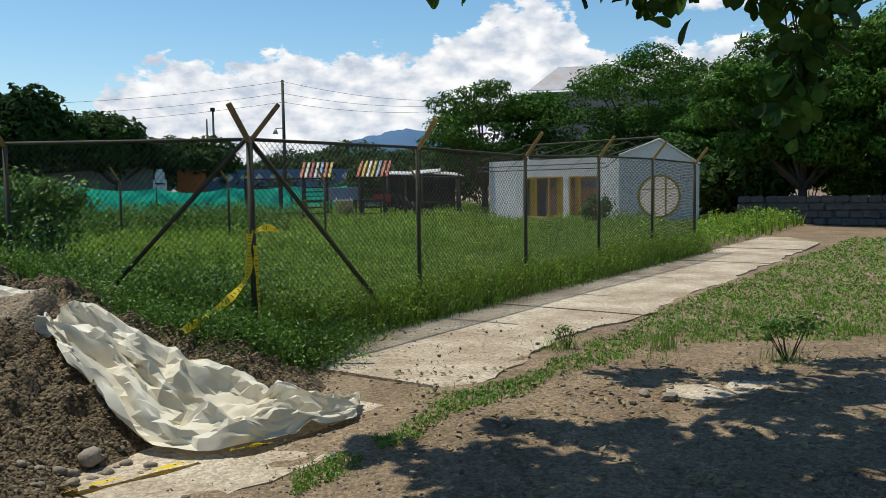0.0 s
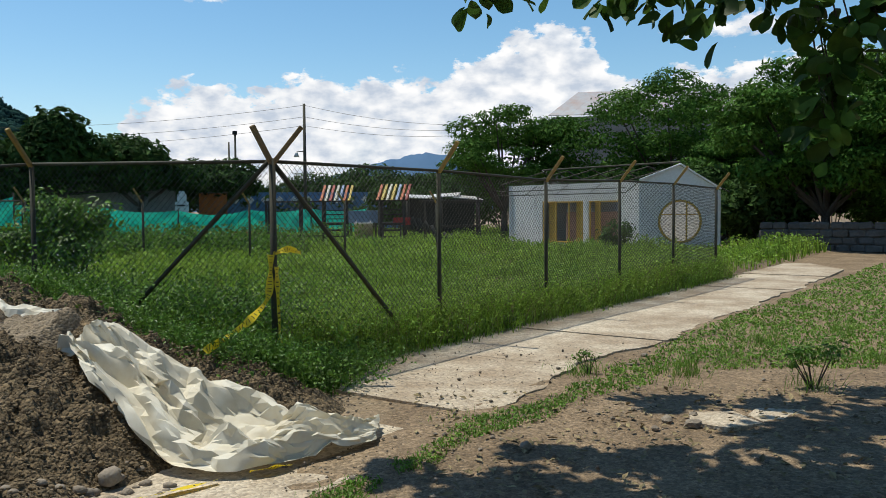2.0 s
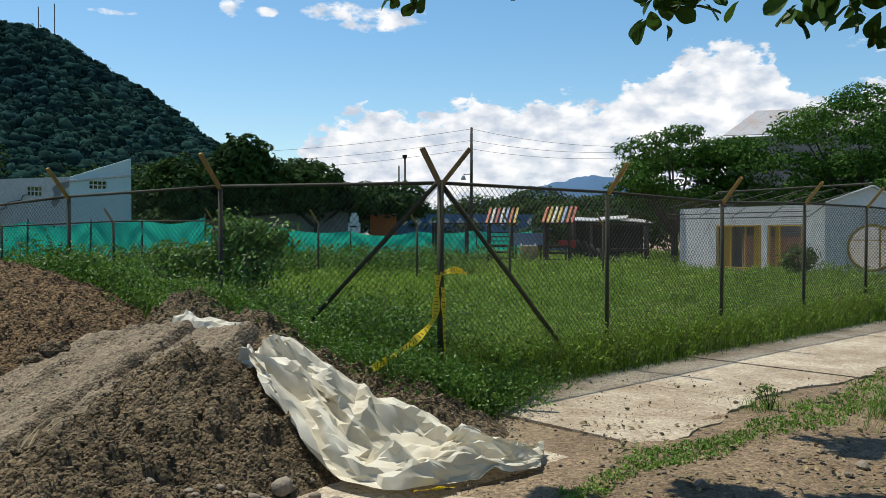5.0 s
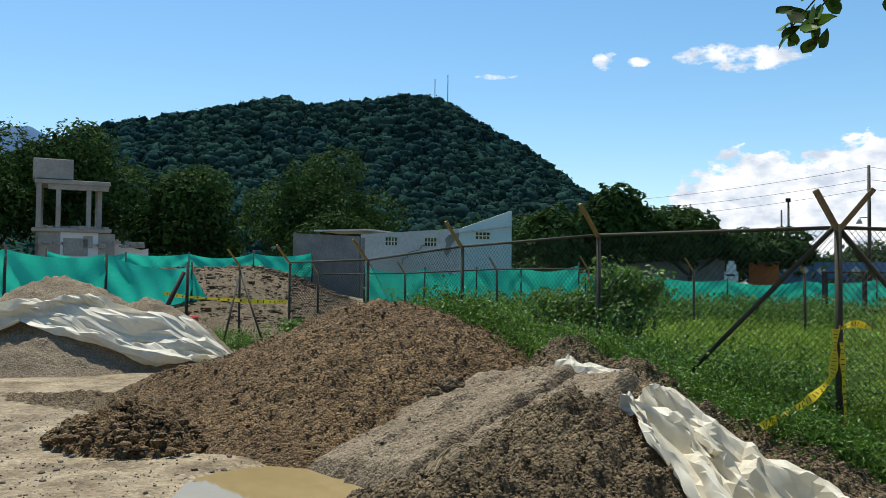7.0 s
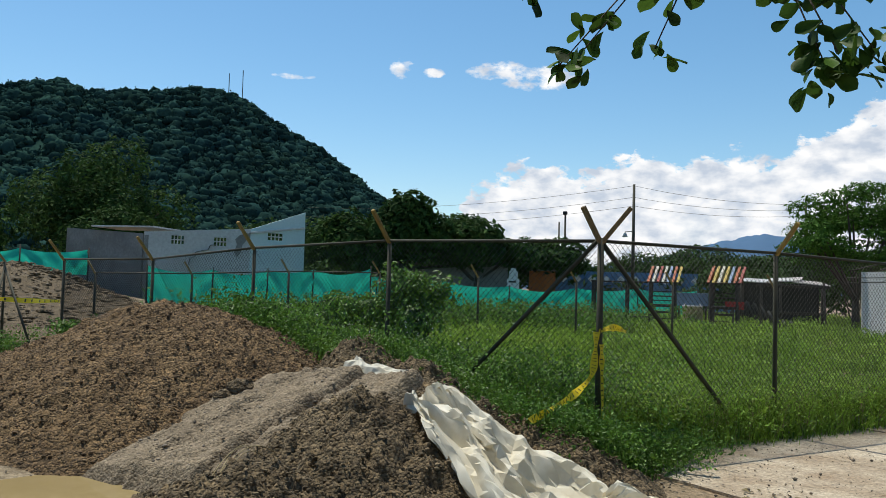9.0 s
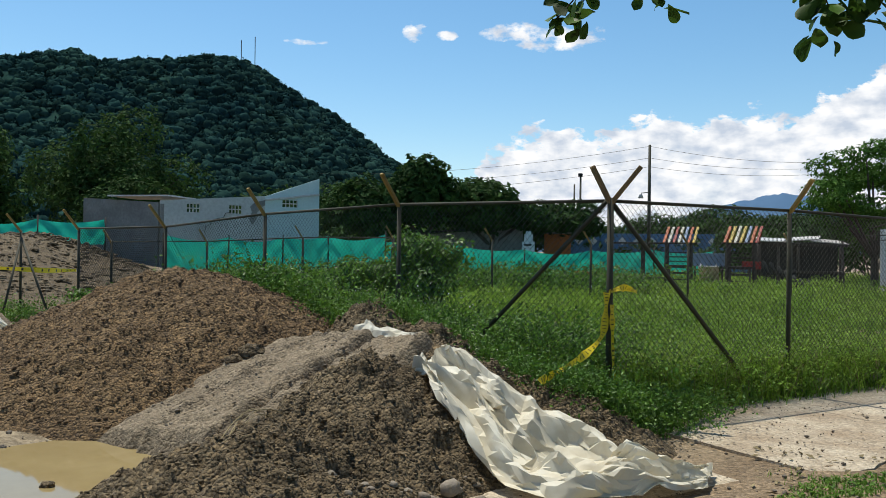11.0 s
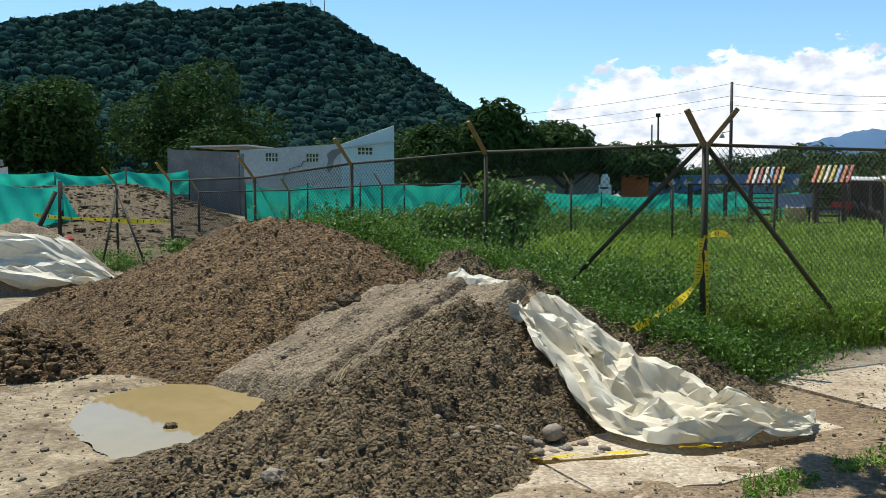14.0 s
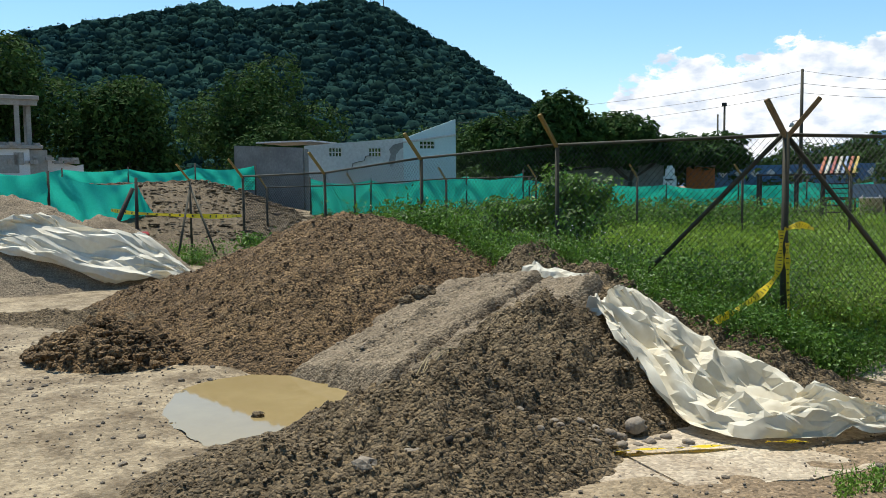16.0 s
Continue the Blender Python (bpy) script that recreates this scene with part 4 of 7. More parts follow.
# ---- houses, ruin, walls behind ----
def build_house():
    h = thing("demolished_house", (-25, 41, 0), "half-demolished white and pale teal house with barred vents", "house")
    A, B, C = Vector((-28.2, 37.6, 0)), Vector((-24.3, 41.6, 0)), Vector((-22.2, 44.0, 0))
    L = (B - A).length
    wall_with_holes("wall", A, B, 0, lambda s: 4.08 + 0.08 * s, 0.2, [(1.35, 2.05, 3.5, 3.95), (3.6, 4.3, 3.5, 3.95)], M_PLASTER, h, "white plastered wall")
    L2 = (C - B).length
    wall_with_holes("wall", B, C, 0, lambda s: 4.5 + 1.15 * s / L2, 0.2, [(1.0, 1.9, 3.95, 4.35)], M_TEAL, h, "pale teal wall")
    for (o, e, s0, s1, z0, z1) in ((A, B, 1.35, 2.05, 3.5, 3.95), (A, B, 3.6, 4.3, 3.5, 3.95), (B, C, 1.0, 1.9, 3.95, 4.35)):
        d = (e - o).normalized()
        nn = Vector((-d.y, d.x, 0))
        bm = bmesh.new()
        for k in range(5):
            s = s0 + (s1 - s0) * k / 4
            bm_bar(bm, o + d * s + nn * 0.1 + Vector((0, 0, z0)), o + d * s + nn * 0.1 + Vector((0, 0, z1)), 0.03, 6)
        bm_bar(bm, o + d * s0 + nn * 0.1 + Vector((0, 0, (z0 + z1) / 2)), o + d * s1 + nn * 0.1 + Vector((0, 0, (z0 + z1) / 2)), 0.03, 6)
        part("window_grille", bm, M_PLASTER, h)
    # other two sides and the broken edge
    back = Vector((-2.5, 3.0, 0))
    wall_with_holes("wall", C, C + back, 0, lambda s: 5.4, 0.2, [], M_TEAL, h)
    wall_with_holes("wall", A + back, A, 0, lambda s: 3.9, 0.2, [], M_BLOCK, h)
    wall_with_holes("wall", C + back, A + back, 0, lambda s: 3.6, 0.2, [], M_BLOCK, h)
    d = (B - A).normalized()
    o = Vector((d.y, -d.x, 0)) * 0.03
    def on_wall(q, z):
        w_ = A + d * q + o
        return Vector((w_.x, w_.y, z))
    crack = [(2.3, 2.4), (2.35, 2.75), (2.6, 2.85), (2.65, 3.1), (3.0, 3.2), (3.3, 3.25), (3.4, 3.5), (3.7, 3.55)]
    for (q0, z0), (q1, z1) in zip(crack, crack[1:]):
        beam("crack", on_wall(q0, z0), on_wall(q1, z1), 0.11, 0.03, M_DKBLOCK, h, "dark crack where plaster broke off")
    torn = [(5.58, 4.3), (5.0, 4.15), (4.75, 3.9), (4.85, 3.6), (4.7, 3.2), (4.85, 2.9), (5.1, 3.2), (5.15, 3.6), (5.4, 3.9), (5.58, 4.0)]
    mesh_ob("bare_patch", [on_wall(q, z) for q, z in torn] + [on_wall(q, z) - o * 0.9 for q, z in torn], [tuple(range(10))] + [(i, (i + 1) % 10, 10 + (i + 1) % 10, 10 + i) for i in range(10)], M_BLOCK, h, "bare block where plaster broke off")
    beam("tie_beam", B + Vector((0.02, -0.03, 4.3)), C + Vector((0.02, -0.03, 4.75)), 0.12, 0.12, M_PLASTER, h)
    s = thing("shed", (-31, 37.5, 0), "grey block shed with a pale metal roof edge", "shed")
    D = Vector((-33.8, 38.1, 0))
    wall_with_holes("wall", D, A + Vector((-0.1, -0.05, 0)), 0, lambda q: 4.3 - 0.06 * q, 0.2, [], M_BLOCK, s)
    wall_with_holes("wall", D + back, D, 0, lambda q: 4.2, 0.2, [], M_BLOCK, s)
    R = bmesh.new()
    bm_box(R, (-30.0, 39.2, 4.36), (3.6, 3.0, 0.08), 0.15)
    part("roof_sheet", R, M_METAL, s)


build_house()


def build_ruin():
    r = thing("ruined_tower", (-44, 29.8, 0), "roofless concrete frame of a demolished house with a tank box", "ruin")
    A = Vector((-44.2, 28.2, 0))
    d = Vector((0.53, 0.848, 0))
    n = Vector((-0.848, 0.53, 0))

    def P(s, t, z):
        return A + d * s + n * t + Vector((0, 0, z))
    rz = math.atan2(d.y, d.x)
    box("tank_box", P(0.85, 1.2, 7.75), (2.1, 2.4, 1.15), M_RUIN, r, rz, 0.03)
    box("roof_slab", P(1.9, 1.3, 7.0), (4.0, 3.0, 0.24), M_RUIN, r, rz, 0.03)
    box("beam", P(2.2, 0.05, 6.75), (3.2, 0.25, 0.35), M_RUIN, r, rz, 0.02)
    for s, t in ((0.15, 0.05), (1.15, 0.1), (2.75, 0.15), (3.35, 0.6), (0.2, 2.4), (3.3, 2.4)):
        bm = bmesh.new()
        bm_box(bm, P(s, t, 5.6), (0.26, 0.26, 2.6), rz, 0.02)
        part("column", bm, M_RUIN, r)
    box("floor_slab", P(1.9, 1.3, 4.25), (4.2, 3.0, 0.22), M_RUIN, r, rz, 0.04)
    wall_with_holes("wall", P(0, 0, 0), P(1.3, 0, 0), 0, lambda s: 4.2, 0.2, [], M_RUIN, r)
    wall_with_holes("wall", P(1.3, 0, 0), P(3.3, 0, 0), 0, lambda s: 4.15, 0.2, [], M_WHITE, r, "white wall with bare patches")
    wall_with_holes("wall", P(3.3, -0.02, 0), P(4.2, -0.02, 0), 0, lambda s: 4.1, 0.2, [], M_RUIN, r)
    wall_with_holes("wall", P(4.2, 0.3, 0), P(6.1, 0.3, 0), 0, lambda s: 3.7 - 0.25 * s + 0.12 * math.sin(7 * s), 0.2, [(0.7, 1.5, 0.5, 2.9)], M_WHITE, r, "broken white wall")
    wall_with_holes("wall", P(0, 2.8, 0), P(0, 0, 0), 0, lambda s: 7.0, 0.2, [], M_RUIN, r)
    rng = random.Random(5)
    bm = bmesh.new()
    for k in range(60):
        p = P(rng.uniform(0.2, 5.8), rng.uniform(-0.3, 0.5), 4.4 if k < 35 else rng.uniform(3.3, 3.7))
        if (p - A).dot(d) > 4 and k < 35:
            p.z = 3.6
        bm_box(bm, p, (rng.uniform(0.1, 0.5), rng.uniform(0.1, 0.3), rng.uniform(0.08, 0.25)), rng.uniform(0, 3))
    tagged(part("rubble", bm, M_RUIN, r), kind="stuff")
    for s, z, w, hh in ((2.1, 3.3, 1.3, 1.0), (2.75, 3.6, 0.5, 0.7)):
        box("bare_patch", P(s, -0.02, z), (w, 0.03, hh), M_RUIN, r, rz, 0.005)


build_ruin()


# ---- trees ----
def leaf_cloud(name, blobs, n, size, material, parent, seed, flat=0.5, shell=0.75):
    """Leaf clusters as small bent quads over lumpy blobs: blobs are (x, y, z, rx, ry, rz)."""
    rng = np.random.default_rng(seed)
    B = np.array(blobs, float)
    wgt = (B[:, 3] * B[:, 4] + B[:, 3] * B[:, 5] + B[:, 4] * B[:, 5])
    idx = rng.choice(len(B), n, p=wgt / wgt.sum())
    q = rng.normal(size=(n, 3))
    q /= np.linalg.norm(q, axis=1)[:, None]
    rad = shell + (1.08 - shell) * rng.random(n) ** 0.7
    # lumps
    lump = 1 + 0.16 * np.sin(q[:, 0] * 7 + idx) * np.sin(q[:, 1] * 6 + 2 * idx) + 0.12 * np.sin(q[:, 2] * 9 + q[:, 0] * 8 + idx)
    c = B[idx, :3] + q * B[idx, 3:] * (rad * lump)[:, None]
    s = size * rng.uniform(0.5, 1.3, n)
    nrm = q + rng.normal(size=(n, 3)) * 0.6 + np.array([0, 0, flat])
    nrm /= np.linalg.norm(nrm, axis=1)[:, None]
    t = np.cross(nrm, rng.normal(size=(n, 3)))
    t /= np.linalg.norm(t, axis=1)[:, None] + 1e-9
    b = np.cross(nrm, t)
    k = s[:, None]
    P = np.stack([c - t * k, c - b * k * 0.45 + nrm * k * 0.15, c + t * k, c + b * k * 0.45 + nrm * k * 0.15], 1).reshape(-1, 3)
    F = np.arange(4 * n).reshape(n, 4)
    return mesh_ob(name, P, F, material, parent)


def tree(at, h, blobs, n, size, material, label, seed, trunk=0.25, limbs=6):
    x, y = at
    t = thing("tree", (x, y, 0), label, "tree")
    rng = random.Random(seed)
    bm = bmesh.new()
    zc = min(b[2] for b in blobs)
    fork = Vector((x, y, max(1.0, zc * 0.55)))
    bm_bar(bm, (x, y, -0.2), fork, trunk, 9, trunk * 0.75)
    for b in rng.sample(blobs, min(limbs, len(blobs))):
        bm_bar(bm, fork, (b[0], b[1], b[2]), trunk * 0.5, 6, trunk * 0.12)
    part("trunk", bm, M_BARK, t)
    leaf_cloud("crown", blobs, n, size, material, t, seed)
    return t


def blob_crown(cx, cy, cz, rx, ry, rz, k, seed, r=(0.3, 0.5)):
    rng = random.Random(seed)
    out = []
    for i in range(k):
        a, e = rng.uniform(0, 2 * math.pi), math.asin(rng.uniform(-0.5, 1))
        f = rng.uniform(0.45, 0.8)
        g = rng.uniform(*r)
        out.append((cx + rx * f * math.cos(a) * math.cos(e), cy + ry * f * math.sin(a) * math.cos(e), cz + rz * f * math.sin(e), rx * g, ry * g, rz * g * 0.9))
    out.append((cx, cy, cz, rx * 0.6, ry * 0.6, rz * 0.6))
    return out


def layered_crown(cx, cy, cz, rx, ry, rz, k, seed):
    """Flat overlapping sprays, as feathery trees carry them, down to low hanging skirts."""
    rng = random.Random(seed)
    out = []
    for i in range(k):
        a, f = rng.uniform(0, 2 * math.pi), math.sqrt(rng.random())
        e = rng.uniform(-0.95, 1.0)
        w = math.sqrt(max(0.05, 1 - e * e * 0.85))
        g = rng.uniform(0.16, 0.34)
        out.append((cx + rx * f * w * math.cos(a), cy + ry * f * w * math.sin(a), cz + rz * e * (1 - 0.35 * f), rx * g, ry * g, rz * g * 0.42))
    return out


# spreading trees behind the building and along the wall
for k, (x, y, cz, rx, ry, rz, n) in enumerate([
        (7.0, 47.5, 4.9, 3.3, 3.0, 3.1, 13000), (11.2, 48.0, 3.8, 4.0, 3.4, 3.2, 13000), (16.4, 46.5, 5.3, 4.8, 4.0, 4.1, 20000),
        (22.0, 43.0, 5.0, 5.2, 4.2, 4.4, 24000), (28.5, 40.0, 5.6, 5.4, 4.6, 5.0, 24000), (17.8, 41.0, 2.9, 3.6, 2.8, 2.8, 16000),
        (23.5, 37.5, 3.3, 3.8, 2.8, 3.0, 18000), (33.0, 35.0, 6.0, 5.5, 4.6, 5.0, 10000), (17.0, 31.8, 4.7, 3.5, 3.0, 3.3, 24000), (20.6, 28.7, 4.8, 3.8, 3.0, 3.5, 24000), (24.6, 25.9, 4.9, 3.9, 3.2, 3.5, 24000), (29.0, 23.0, 4.9, 3.9, 3.2, 3.6, 14000)]):
    tree((x, y), cz + rz, layered_crown(x, y, cz, rx, ry, rz, 70, 50 + k), int(n * 1.45), 0.115, M_TREE, "wide feathery green tree behind the boundary wall", 60 + k, 0.22, 12)
# dark trees before the hill
for k, (x, y, cz, rx, ry, rz, n) in enumerate([
        (-45.5, 54.5, 6.3, 6.0, 5.0, 4.8, 11000), (-46.8, 41.5, 5.0, 4.4, 4.0, 3.9, 9000), (-50.5, 35.5, 6.3, 4.2, 4.0, 4.3, 8000), (-52, 30, 6.0, 4.2, 4, 4.2, 6000),
        (-40.5, 49.0, 3.8, 3.0, 3.0, 3.0, 5000), (-34.0, 58.0, 3.8, 5.0, 4.0, 2.8, 5000), (-28.5, 60.0, 4.0, 5.0, 4.0, 3.0, 5000), (-54, 24, 6, 4.5, 4, 4.5, 4000),
        (-17.6, 48.8, 4.6, 2.8, 2.4, 2.6, 9000), (-14.2, 52.0, 4.2, 2.8, 2.4, 2.2, 7000), (-20.6, 47.6, 3.9, 2.0, 2.0, 2.5, 5000), (-11.0, 56.5, 3.6, 3.2, 2.4, 1.8, 6000),
        (-5.0, 74.0, 3.0, 4.5, 3.0, 1.9, 4000), (-1.0, 70.0, 3.2, 3.5, 3.0, 2.0, 4000), (3.5, 66.0, 3.2, 4.0, 3.0, 1.8, 4000), (-24, 62, 3.0, 4, 3, 2.2, 3500)]):
    g = 1.1 if k < 4 else 0.97
    tree((x, y), cz + rz, blob_crown(x, y, cz * g, rx * 1.1, ry * 1.1, rz * g, 14, 90 + k), int(n * 1.5), 0.22, M_TREE2, "dark dense broadleaf tree behind the yard", 100 + k, 0.3)


# ---- boundary wall, sheds and walls at the back ----
def stone_wall():
    w = tagged(new("wall_boundary"), "low dark stone boundary wall under the trees", "wall", kind="structure")
    rng = random.Random(9)
    a, b = Vector((14.6, 31.6, 0)), Vector((33.0, 19.6, 0))
    d = (b - a)
    L = d.length
    d /= L
    rz = math.atan2(d.y, d.x)
    box("core", a + d * L / 2 + Vector((0, 0, 0.45)), (L, 0.3, 0.9), M_DKBLOCK, w, rz)
    protos = []
    for k in range(6):
        bm = bmesh.new()
        bm_box(bm, (0, 0, 0), (0.42 + 0.06 * k % 0.2, 0.2, 0.26), 0, 0.05)
        me = bpy.data.meshes.new("stone")
        for v in bm.verts:
            v.co += Vector((rng.uniform(-0.03, 0.03), rng.uniform(-0.02, 0.02), rng.uniform(-0.02, 0.02)))
        bm.to_mesh(me)
        bm.free()
        me.materials.append(M_DKBLOCK)
        protos.append(me)
    for row in range(4):
        s = rng.uniform(0, 0.3)
        while s < L:
            o = new("stone", rng.choice(protos))
            o.parent = w
            p = a + d * s + Vector((d.y, -d.x, 0)) * (0.14 + rng.uniform(0, 0.04))
            o.location = (p.x, p.y, 0.13 + row * 0.27)
            o.rotation_euler = (0, rng.uniform(-0.08, 0.08), rz)
            s += rng.uniform(0.44, 0.56)


def far_bits():
    w = thing("painted_wall", (-8.5, 63, 0), "long blue wall with white diamond motifs", "wall")
    A, B = Vector((-12.2, 62.4, 0)), Vector((3.5, 64.6, 0))
    wall_with_holes("wall", A, B, 0, lambda s: 3.0, 0.15, [], mat("blue_wall", [(0.10, 0.20, 0.36), (0.13, 0.25, 0.42)], 1, 8, bump=0), w)
    d = (B - A).normalized()
    n = Vector((d.y, -d.x, 0))
    for k in range(15):
        p = A + d * (0.6 + k * 1.05) + n * 0.02
        bm = bmesh.new()
        m = Matrix.Translation((p.x, p.y, 2.45)) @ Matrix.Rotation(math.atan2(d.y, d.x), 4, "Z") @ Matrix.Rotation(radians(45), 4, "Y")
        bm_box(bm, None, (0.42, 0.02, 0.42), 0, 0, m)
        part("diamond", bm, M_WHITE, w)
    o = thing("orange_hut", (-10.8, 55.5, 0), "small orange-painted block hut behind the netting", "hut")
    box("body", (-10.8, 56.2, 1.4), (1.7, 1.4, 2.8), mat("orange_wall", [(0.42, 0.13, 0.04), (0.50, 0.17, 0.06)], 1, 9, bump=0.1), o, 0.15, 0.02)
    box("flat_roof", (-10.8, 56.2, 2.86), (1.9, 1.6, 0.1), M_BLOCK, o, 0.15, 0.01)
    g = thing("dark_shed", (-15.5, 52.5, 0), "dark sloping-roofed shed behind the netting", "shed")
    wall_with_holes("wall", (-18.5, 51.0, 0), (-12.2, 52.2, 0), 0, lambda s: 2.6 + 0.5 * s / 6.4, 0.2, [], M_BLOCK, g)
    beam("roof_edge", (-18.7, 50.9, 2.7), (-12.0, 52.1, 3.25), 0.3, 0.1, M_SHEET, g)
    s = thing("white_tomb_sign", (-11.35, 50.3, 0), "small white stepped masonry sign with an unreadable panel", "sign")
    box("base", (-11.35, 50.3, 1.1), (0.72, 0.3, 2.2), M_WHITE, s, 0.1, 0.02)
    box("head", (-11.35, 50.3, 2.4), (0.5, 0.28, 0.5), M_WHITE, s, 0.1, 0.02)
    box("cap", (-11.35, 50.3, 2.72), (0.3, 0.26, 0.2), M_WHITE, s, 0.1, 0.02)
    box("lettering", (-11.35, 50.12, 2.0), (0.46, 0.02, 0.1), M_SHEET, s, 0.1, 0.0)
    # big hall roof over the trees
    h = thing("hall", (20, 80, 0), "large hall with a rust-streaked zinc roof", "hall")
    M_RUSTROOF = mat("rusty_zinc", [(0.36, 0.38, 0.41), (0.42, 0.44, 0.46), (0.40, 0.22, 0.14)], 0.35, 0.9, rough=0.5, bump=0.05, metal=0.2)
    e0, e1 = Vector((15.6, 79.0, 10.4)), Vector((33.0, 74.0, 10.2))
    r0, r1 = Vector((19.5, 83.5, 13.2)), Vector((37.0, 78.5, 13.0))
    nb = 18
    for k in range(nb):
        a0, a1 = e0.lerp(e1, k / nb), e0.lerp(e1, (k + 0.985) / nb)
        b0, b1 = r0.lerp(r1, k / nb), r0.lerp(r1, (k + 0.985) / nb)
        up = Vector((0, 0, 0.06))
        mesh_ob("roof_sheet", [a0, a1, b1, b0, a0 - up, a1 - up, b1 - up, b0 - up], [(0, 1, 2, 3), (7, 6, 5, 4), (0, 4, 5, 1), (1, 5, 6, 2), (2, 6, 7, 3), (3, 7, 4, 0)], M_RUSTROOF, h)
    wall_with_holes("wall", (15.9, 79.1, 0), (33.0, 74.2, 0), 0, lambda q: 10.2, 0.3, [], M_BLOCK, h)
    # shack with white sheets
    k = thing("shack", (3.0, 43.5, 0), "low shack with pale loose roof sheets", "shack")
    for i, (x, y, z, r) in enumerate(((2.2, 43.6, 2.30, 0.1), (3.4, 43.2, 2.36, -0.15), (4.4, 43.0, 2.25, 0.2))):
        bm = bmesh.new()
        m = Matrix.Translation((x, y, z)) @ Matrix.Rotation(r, 4, "Z") @ Matrix.Rotation(0.12, 4, "X") @ Matrix.Rotation(r * 0.4, 4, "Y")
        bm_box(bm, None, (1.5, 1.5, 0.04), 0, 0, m)
        part("roof_sheet", bm, M_METAL, k)
    for x, y in ((1.5, 43.0), (3.2, 42.6), (5.0, 42.4), (1.6, 44.3), (5.1, 44.0)):
        bar("pole", (x, y, -0.1), (x, y, 2.25), 0.06, M_DKWOOD, k, 7)
    box("side_panel", (3.2, 44.3, 1.2), (3.6, 0.08, 2.0), M_SHEET, k, -0.05, 0.0)


stone_wall()
far_bits()


# ---- poles and cables ----
def power_pole(x, y, h, r, lamp=False, cross=False):
    p = thing("utility_pole", (x, y, 0), "tall slim concrete utility pole", "pole", "utility poles")
    bar("shaft", (x, y, -0.2), (x, y, h), r, M_RUIN if r > 0.2 else M_PIPE, p, 10, r * 0.65)
    if cross:
        ca = beam("crossarm", (x - 0.7, y, h - 0.35), (x + 0.7, y, h - 0.35), 0.1, 0.1, M_PIPE, p)
        for k in (-0.6, 0.0, 0.6):
            bar("insulator", (x + k, y, h - 0.3), (x + k, y, h - 0.1), 0.05, M_WHITE, ca, 6)
    if lamp:
        beam("lamp_arm", (x, y, h - 0.15), (x - 0.5, y, h + 0.05), 0.06, 0.06, M_PIPE, p)
        box("lamp_head", (x - 0.6, y, h + 0.05), (0.5, 0.25, 0.14), M_WHITE, p, 0, 0.03)


power_pole(-5.19, 59.45, 9.0, 0.14)
box_lamp = thing("street_lamp", (-5.55, 59.4, 4.6), "bell-shaped lamp hung from a pole bracket", "lamp")
bar("bracket", (-5.19, 59.45, 5.75), (-5.75, 59.4, 5.7), 0.03, M_PIPE, box_lamp, 6)
bar("shade", (-5.75, 59.4, 5.35), (-5.75, 59.4, 5.7), 0.2, M_METAL, box_lamp, 10, 0.05)
power_pole(-11.96, 70.59, 7.9, 0.12)
lamp_top = box("floodlight", (-11.96, 70.5, 8.05), (0.35, 0.25, 0.3), M_SHEET, None, 0, 0.03)
tagged(lamp_top, "small floodlight on top of a pole", "lamp")
power_pole(-12.46, 70.5, 7.3, 0.1)
power_pole(6.3, 66.0, 8.4, 0.12, cross=True)


def cable(a, b, sag, r=0.012):
    a, b = Vector(a), Vector(b)
    bm = bmesh.new()
    n = 14
    pts = [a.lerp(b, i / n) - Vector((0, 0, sag * 4 * (i / n) * (1 - i / n))) for i in range(n + 1)]
    side = (b - a).cross(Vector((0, 0, 1))).normalized()
    up = side.cross(b - a).normalized()
    rings = [[bm.verts.new(p + r * (math.cos(k * 1.2566) * side + math.sin(k * 1.2566) * up)) for k in range(5)] for p in pts]
    for g, h in zip(rings, rings[1:]):
        for k in range(5):
            bm.faces.new((g[k], g[(k + 1) % 5], h[(k + 1) % 5], h[k]))
    bm.faces.new(rings[0])
    bm.faces.new(rings[-1])
    bmesh.ops.recalc_face_normals(bm, faces=bm.faces)
    tagged(part("power_cable", bm, M_PIPE), "thin sagging overhead power cable", "cable", "overhead cables")


for z, z2, zl in ((8.9, 7.6, 8.2), (8.1, 7.2, 7.4), (7.5, 6.8, 6.7)):
    cable((-5.19, 59.45, z), (6.3, 66.0, z2 + 0.6), 0.35)
    cable((-5.19, 59.45, z), (-34.0, 66.0, zl), 0.6)


